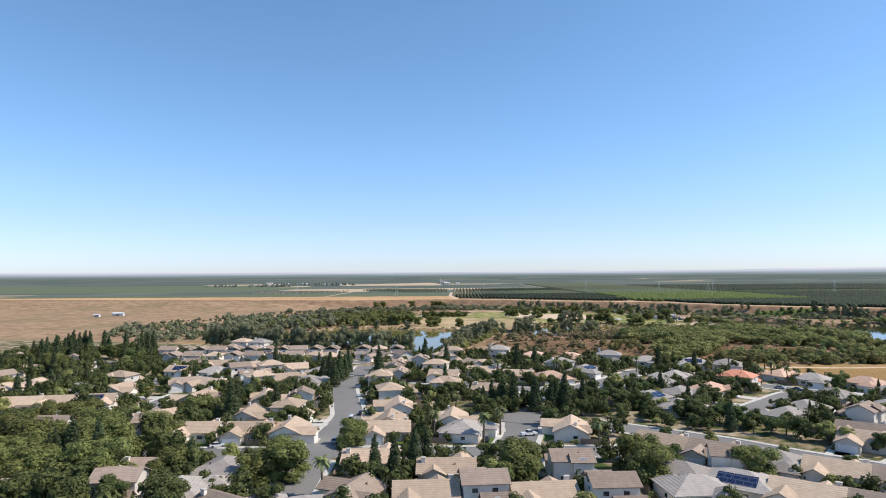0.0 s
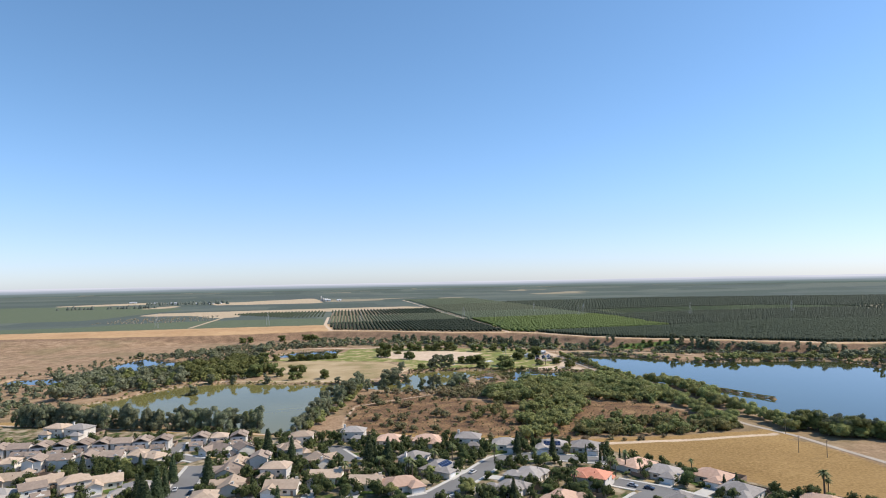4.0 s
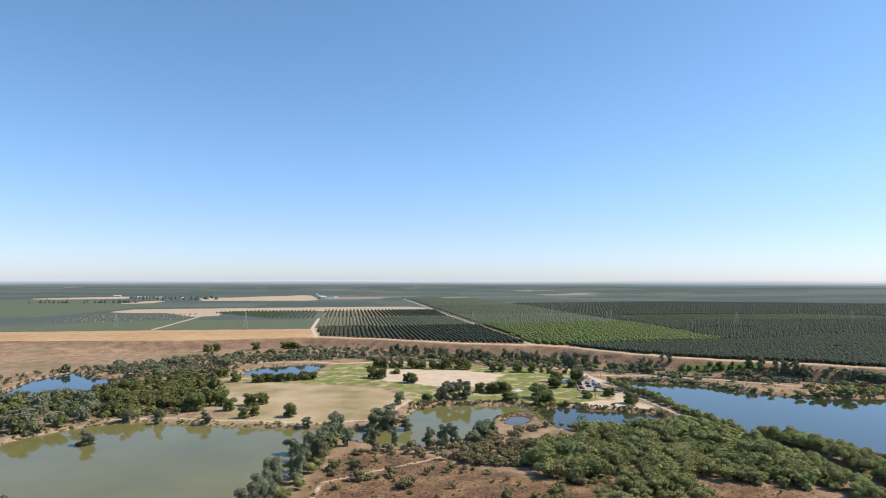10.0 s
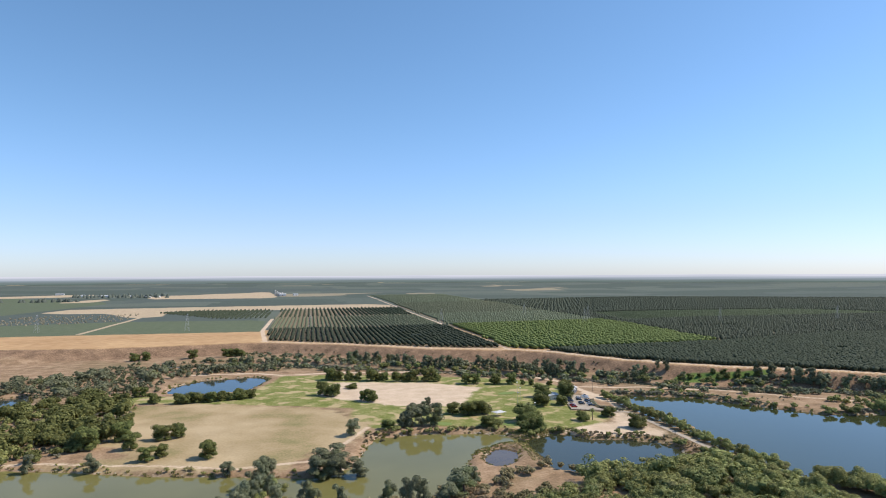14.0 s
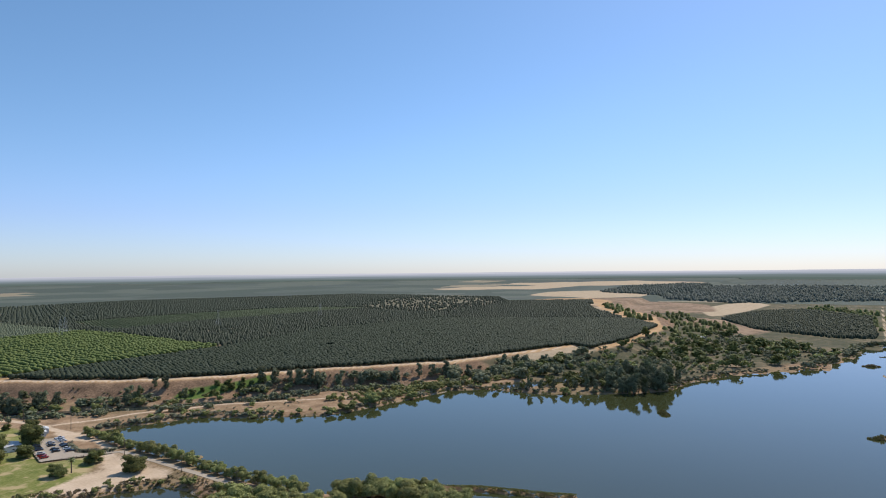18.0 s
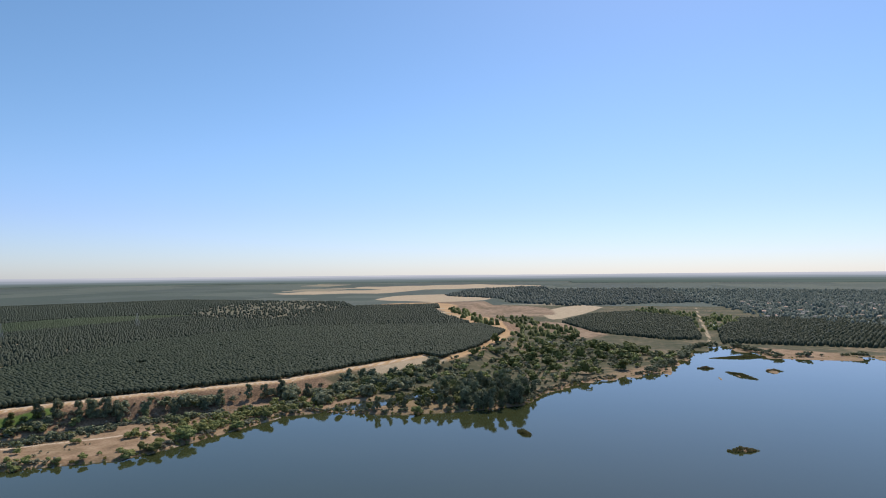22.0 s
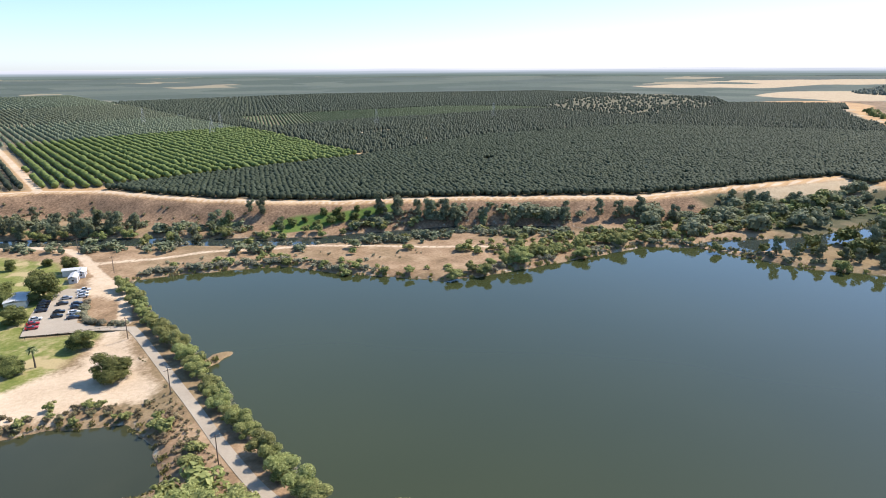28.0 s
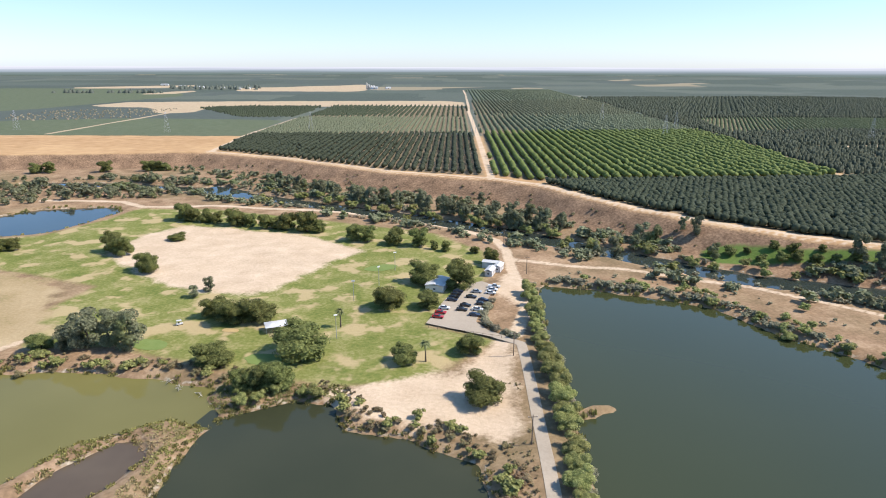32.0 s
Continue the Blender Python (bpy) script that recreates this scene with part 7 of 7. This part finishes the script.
# putting greens, a bunker, a golf cart
GREEN_M = two_tone("mown putting green", (0.15, 0.21, 0.055), (0.20, 0.255, 0.08), 0.4, 3.0, 0.95)
for x, y, a, b, ang, m, nm, label in ((206, 673, 8.5, 4.5, -14, GREEN_M, "putting_green", "smooth pale putting green"), (161, 686, 7, 4, -14, GREEN_M, "putting_green", "smooth pale putting green"),
                                      (186, 697.5, 3.4, 1.8, -14, DRYLAWN, "bunker", "small dry yellow oval on the grass"), (236, 772, 8, 5, 20, GREEN_M, "putting_green", "smooth pale putting green")):
    r = random.Random(int(x))
    V = [(0, 0, 0.10)] + [(a * math.cos(k * 0.2618) * r.uniform(0.92, 1.06), b * math.sin(k * 0.2618) * r.uniform(0.92, 1.06), 0.0) for k in range(24)]
    F = [(0, k + 1, (k + 1) % 24 + 1) for k in range(24)]
    c, sn = math.cos(radians(ang)), math.sin(radians(ang))
    V = [(x + u * c - v * sn, y + u * sn + v * c, w) for u, v, w in V]
    zz = land(np.array([v[0] for v in V]), np.array([v[1] for v in V]))
    V = [(u, v, float(z) + 0.12 + w) for (u, v, w), z in zip(V, zz)]
    tagged(new(nm, mesh_np(nm, V, F, [m], True)), label, nm.replace("_", " "), kind="structure")
cart = empty("golf_cart")
part("body", profile_bm([(-1.15, 0.3), (1.15, 0.3), (1.2, 0.6), (0.75, 0.8), (0.35, 0.5), (0.1, 0.75), (-1.1, 0.8)], 0.58, 0.95), CAR_COLOURS["white"], cart)
part("roof", boxes((-0.95, -0.6, 1.80, 0.75, 0.6, 1.87)), CAR_COLOURS["white"], cart)
part("seat", boxes((-0.45, -0.5, 0.80, 0.05, 0.5, 0.92)), RUBBER, cart)
for x in (-0.85, 0.65):
    for y in (-0.55, 0.55):
        part("post", boxes((x - 0.02, y - 0.02, 0.62, x + 0.02, y + 0.02, 1.80)), STEEL, cart)
for x in (-0.75, 0.8):
    for y in (-0.55, 0.55):
        wb = bmesh.new()
        bmesh.ops.create_cone(wb, cap_ends=True, segments=14, radius1=0.22, radius2=0.22, depth=0.16, matrix=Matrix.Translation((x, y, 0.22)) @ Matrix.Rotation(radians(90), 4, "X"))
        part("wheel", wb, RUBBER, cart)
cart.matrix_basis = pose(165.1, 703.6, float(land(np.array([165.1]), np.array([703.6]))[0]) + 0.02, 0, 0, 30)
tagged(cart, "white golf cart standing on the grass", "golf cart")
# bleached branches fallen into the pond
DEAD = two_tone("bleached dead wood", (0.42, 0.38, 0.33), (0.62, 0.58, 0.52), 0.8, 6.0, 0.9)
for x, y, ang, L in ((181, 660, 20, 5.5), (188, 654.5, 50, 4.2), (178.5, 662, -15, 3.6)):
    r = random.Random(int(x * 3))
    ch = [tube([(0, 0, 0.1), (L * 0.4, 0.2, 0.7), (L, -0.1, 0.45)], [0.14, 0.10, 0.03], 6)]
    for k in range(6):
        q = r.uniform(0.25, 0.9)
        ch.append(tube([(L * q, 0.1, 0.55), (L * q + r.uniform(0.2, 0.9), r.uniform(-1.0, 1.0), r.uniform(0.5, 1.5)), (L * q + r.uniform(0.7, 1.6), r.uniform(-1.8, 1.8), r.uniform(0.3, 2.0))], [0.06, 0.04, 0.015], 5))
    v, f = merge(ch)
    ob = new("fallen_branch", mesh_np("fallen branch", v, f, [DEAD], True))
    ob.matrix_basis = pose(x, y, max(float(land(np.array([x]), np.array([float(y)]))[0]), -0.2), 0, 0, ang - 90)
    tagged(ob, "bleached bare branch fallen at the pond edge", "dead branch", "fallen branches")


# poles
def utility_pole(x, y, h, ang):
    if "pole" not in car_made:
        ob = empty("utility_pole")
        v, f = tube([(0, 0, -0.8), (0, 0, h * 0.5), (0, 0, h)], [0.17, 0.15, 0.11], 8)
        part("pole", mesh_np("pole", v, f, [POLE_WOOD], True), None, ob)
        part("crossarm", boxes((-1.2, -0.06, h - 0.7, 1.2, 0.06, h - 0.55)), POLE_WOOD, ob)
        for k in (-1.1, 0, 1.1):
            part("insulator", boxes((k - 0.05, -0.05, h - 0.545, k + 0.05, 0.05, h - 0.35)), WHITE, ob)
        car_made["pole"] = tagged(ob, "wooden utility pole with one crossarm", "utility pole", "utility poles")
        ob.matrix_basis = pose(x, y, float(land(np.array([x]), np.array([y]))[0]), 0, 0, ang)
        return
    copy_thing(car_made["pole"], pose(x, y, float(land(np.array([x]), np.array([y]))[0]), 0, 0, ang))


for x, y in ((283, 535), (282.5, 578), (285.5, 622), (287.5, 674), (305, 762), (300, 812), (281.5, 345), (268, 300), (262, 312), (272, 752)):
    utility_pole(x, y, 8.6, 5)


def light_pole(x, y):
    if "lamp" not in car_made:
        ob = empty("sports_light_pole")
        v, f = tube([(0, 0, -0.5), (0, 0, 4), (0, 0, 9)], [0.13, 0.11, 0.08], 8)
        part("pole", mesh_np("pole", v, f, [STEEL], True), None, ob)
        part("lamp_head", boxes((-0.7, -0.12, 8.9, 0.7, 0.12, 9.4)), WHITE, ob)
        car_made["lamp"] = tagged(ob, "tall steel pole with a white floodlight bar", "light pole", "floodlights on the driving range")
        ob.matrix_basis = pose(x, y, 1.6)
        return
    copy_thing(car_made["lamp"], pose(x, y, 1.6, 0, 0, 30))


for x, y in ((228, 727), (237, 746), (243, 768), (226, 690)):
    light_pole(x, y)


def pylon(x, y, h, ang):
    """A lattice tower: four legs, bracing and three arms."""
    z = float(land(np.array([float(x)]), np.array([float(y)]))[0])
    if "pylon" not in car_made:
        ob = empty("pylon")
        b, t = 3.0, 0.5
        for sx in (-1, 1):
            for sy in (-1, 1):
                v, f = tube([(sx * b, sy * b, -0.5), (sx * t, sy * t, h)], [0.09, 0.06], 4)
                part("leg", mesh_np("leg", v, f, [STEEL]), None, ob)
        br = []
        for k in range(6):
            z0, z1 = h * k / 6, h * (k + 1) / 6
            w0, w1 = b + (t - b) * k / 6, b + (t - b) * (k + 1) / 6
            for s in (-1, 1):
                br.append(tube([(-w0, s * w0, z0), (w1, s * w1, z1)], [0.035, 0.035], 3))
                br.append(tube([(s * w0, -w0, z0), (s * w1, w1, z1)], [0.035, 0.035], 3))
        for v, f in br:
            part("brace", mesh_np("brace", v, f, [STEEL]), None, ob)
        for k, L in ((0.70, 4.2), (0.82, 3.6), (0.94, 3.0)):
            v, f = tube([(-L, 0, h * k), (0, 0, h * k + 0.5), (L, 0, h * k)], [0.05, 0.10, 0.05], 4)
            part("arm", mesh_np("arm", v, f, [STEEL]), None, ob)
        car_made["pylon"] = tagged(ob, "grey steel lattice power pylon in the fields", "pylon", "power pylons")
        ob.matrix_basis = pose(x, y, z, 0, 0, ang)
        return
    copy_thing(car_made["pylon"], pose(x, y, z, 0, 0, ang))


for x, y in ((105, 1324), (-77, 1312), (-289, 1346), (318, 1318), (550, 1262), (582, 1312), (775, 1214), (1008, 1206), (531, 1486)):
    pylon(x, y, 26, 85)


# farms on the plain
def farm_shed(x, y, w, d, h, ang, label, name="farm_building"):
    z = float(land(np.array([float(x)]), np.array([float(y)]))[0])
    ob = empty(name)
    part("wall", boxes((-w / 2, -d / 2, -1, w / 2, d / 2, h)), SHEET, ob)
    part("roof", roof_bm(-w / 2, -d / 2, w / 2, d / 2, h + 0.2, min(w, d) * 0.2, False, 0.6, 0.3), SHEET, ob)
    part("door", boxes((-2, -d / 2 - 0.1, 0, 2, -d / 2 - 0.02, h * 0.7)), WOOD_FENCE, ob)
    ob.matrix_basis = pose(x, y, z, 0, 0, ang)
    return tagged(ob, label, "farm building", "farm buildings")


for x, y, w, d, h, a in ((-600, 2950, 34, 12, 5, 5), (-500, 2900, 18, 10, 4, 30), (-420, 2830, 18, 10, 4, 0), (-390, 2850, 14, 9, 4, 60), (-690, 3020, 24, 11, 4, 10), (60, 2880, 26, 14, 6, 0), (-820, 3180, 30, 12, 4, 0), (110, 2900, 18, 11, 5, 20),
                         (-431, 875, 14, 7, 3.2, 5), (-447, 850, 7, 5, 2.8, 5), (1332, 273, 24, 10, 4, -10), (1010, 505, 12, 8, 4, 30)):
    farm_shed(x, y, w, d, h, a, "pale sheet-metal farm building on the plain")
# houses of the suburb across the lake
sub_rng = random.Random(31)
far_home = []
for k in range(90):
    x, y = sub_rng.uniform(1600, 2330), sub_rng.uniform(-330, 190)
    if y > 180 - (x - 1600) * 0.1 or any(math.hypot(x - a, y - b) < 24 for a, b in far_home):
        continue
    far_home.append((x, y))
    m = pose(x, y, float(land(np.array([x]), np.array([y]))[0]), 0, 0, sub_rng.choice((70, 160, 75, 165)))
    key = ("far", k % 3 if len(far_home) > 3 else len(far_home) - 1)
    if key in car_made:
        copy_thing(car_made[key], m)
        continue
    ob = empty("house")
    part("wall", boxes((-9, -6, -0.5, 9, 6, 3.4)), STUCCO, ob)
    part("roof", roof_bm(-9, -6, 9, 6, 3.6, 2.6, True), (ROOF_GREY, ROOF_TAN, ROOF_PINK)[key[1]], ob)
    part("window", boxes((-3, -6.06, 1, 3, -6.02, 2.4)), GLASS_M, ob)
    ob.matrix_basis = m
    car_made[key] = tagged(ob, "pale distant house among dark trees", "house", "houses across the lake")
elev = empty("grain_elevator")
for k, (sx, r, hh) in enumerate(((0, 4, 15), (9, 4, 12), (18, 4, 12), (-8, 3, 21))):
    bm = bmesh.new()
    bmesh.ops.create_cone(bm, cap_ends=True, segments=20, radius1=r, radius2=r, depth=hh, matrix=Matrix.Translation((sx, 0, hh / 2)))
    bmesh.ops.create_cone(bm, cap_ends=False, segments=20, radius1=r * 1.03, radius2=0.4, depth=3, matrix=Matrix.Translation((sx, 0, hh + 1.5)))
    part("silo", bm, CONCRETE, elev)
elev.matrix_basis = pose(40, 2890, float(land(np.array([40.0]), np.array([2890.0]))[0]) - 0.5)
tagged(elev, "pale grain elevator with tall round silos", "grain elevator")
far_wood("farm_trees", [(-720, 2960), (-380, 3010), (-330, 2790), (-640, 2820)], 22, 11, 71, LEAF_HAZED, "dark trees round a distant farm", 0.45)
far_wood("far_hedge", [(-900, 2500), (-860, 2515), (-560, 2520), (-560, 2500)], 12, 10, 72, LEAF_HAZED, "dark hedge between distant fields", 0.8)

# distant hills where the plain ends; haze is painted into their glowing colour
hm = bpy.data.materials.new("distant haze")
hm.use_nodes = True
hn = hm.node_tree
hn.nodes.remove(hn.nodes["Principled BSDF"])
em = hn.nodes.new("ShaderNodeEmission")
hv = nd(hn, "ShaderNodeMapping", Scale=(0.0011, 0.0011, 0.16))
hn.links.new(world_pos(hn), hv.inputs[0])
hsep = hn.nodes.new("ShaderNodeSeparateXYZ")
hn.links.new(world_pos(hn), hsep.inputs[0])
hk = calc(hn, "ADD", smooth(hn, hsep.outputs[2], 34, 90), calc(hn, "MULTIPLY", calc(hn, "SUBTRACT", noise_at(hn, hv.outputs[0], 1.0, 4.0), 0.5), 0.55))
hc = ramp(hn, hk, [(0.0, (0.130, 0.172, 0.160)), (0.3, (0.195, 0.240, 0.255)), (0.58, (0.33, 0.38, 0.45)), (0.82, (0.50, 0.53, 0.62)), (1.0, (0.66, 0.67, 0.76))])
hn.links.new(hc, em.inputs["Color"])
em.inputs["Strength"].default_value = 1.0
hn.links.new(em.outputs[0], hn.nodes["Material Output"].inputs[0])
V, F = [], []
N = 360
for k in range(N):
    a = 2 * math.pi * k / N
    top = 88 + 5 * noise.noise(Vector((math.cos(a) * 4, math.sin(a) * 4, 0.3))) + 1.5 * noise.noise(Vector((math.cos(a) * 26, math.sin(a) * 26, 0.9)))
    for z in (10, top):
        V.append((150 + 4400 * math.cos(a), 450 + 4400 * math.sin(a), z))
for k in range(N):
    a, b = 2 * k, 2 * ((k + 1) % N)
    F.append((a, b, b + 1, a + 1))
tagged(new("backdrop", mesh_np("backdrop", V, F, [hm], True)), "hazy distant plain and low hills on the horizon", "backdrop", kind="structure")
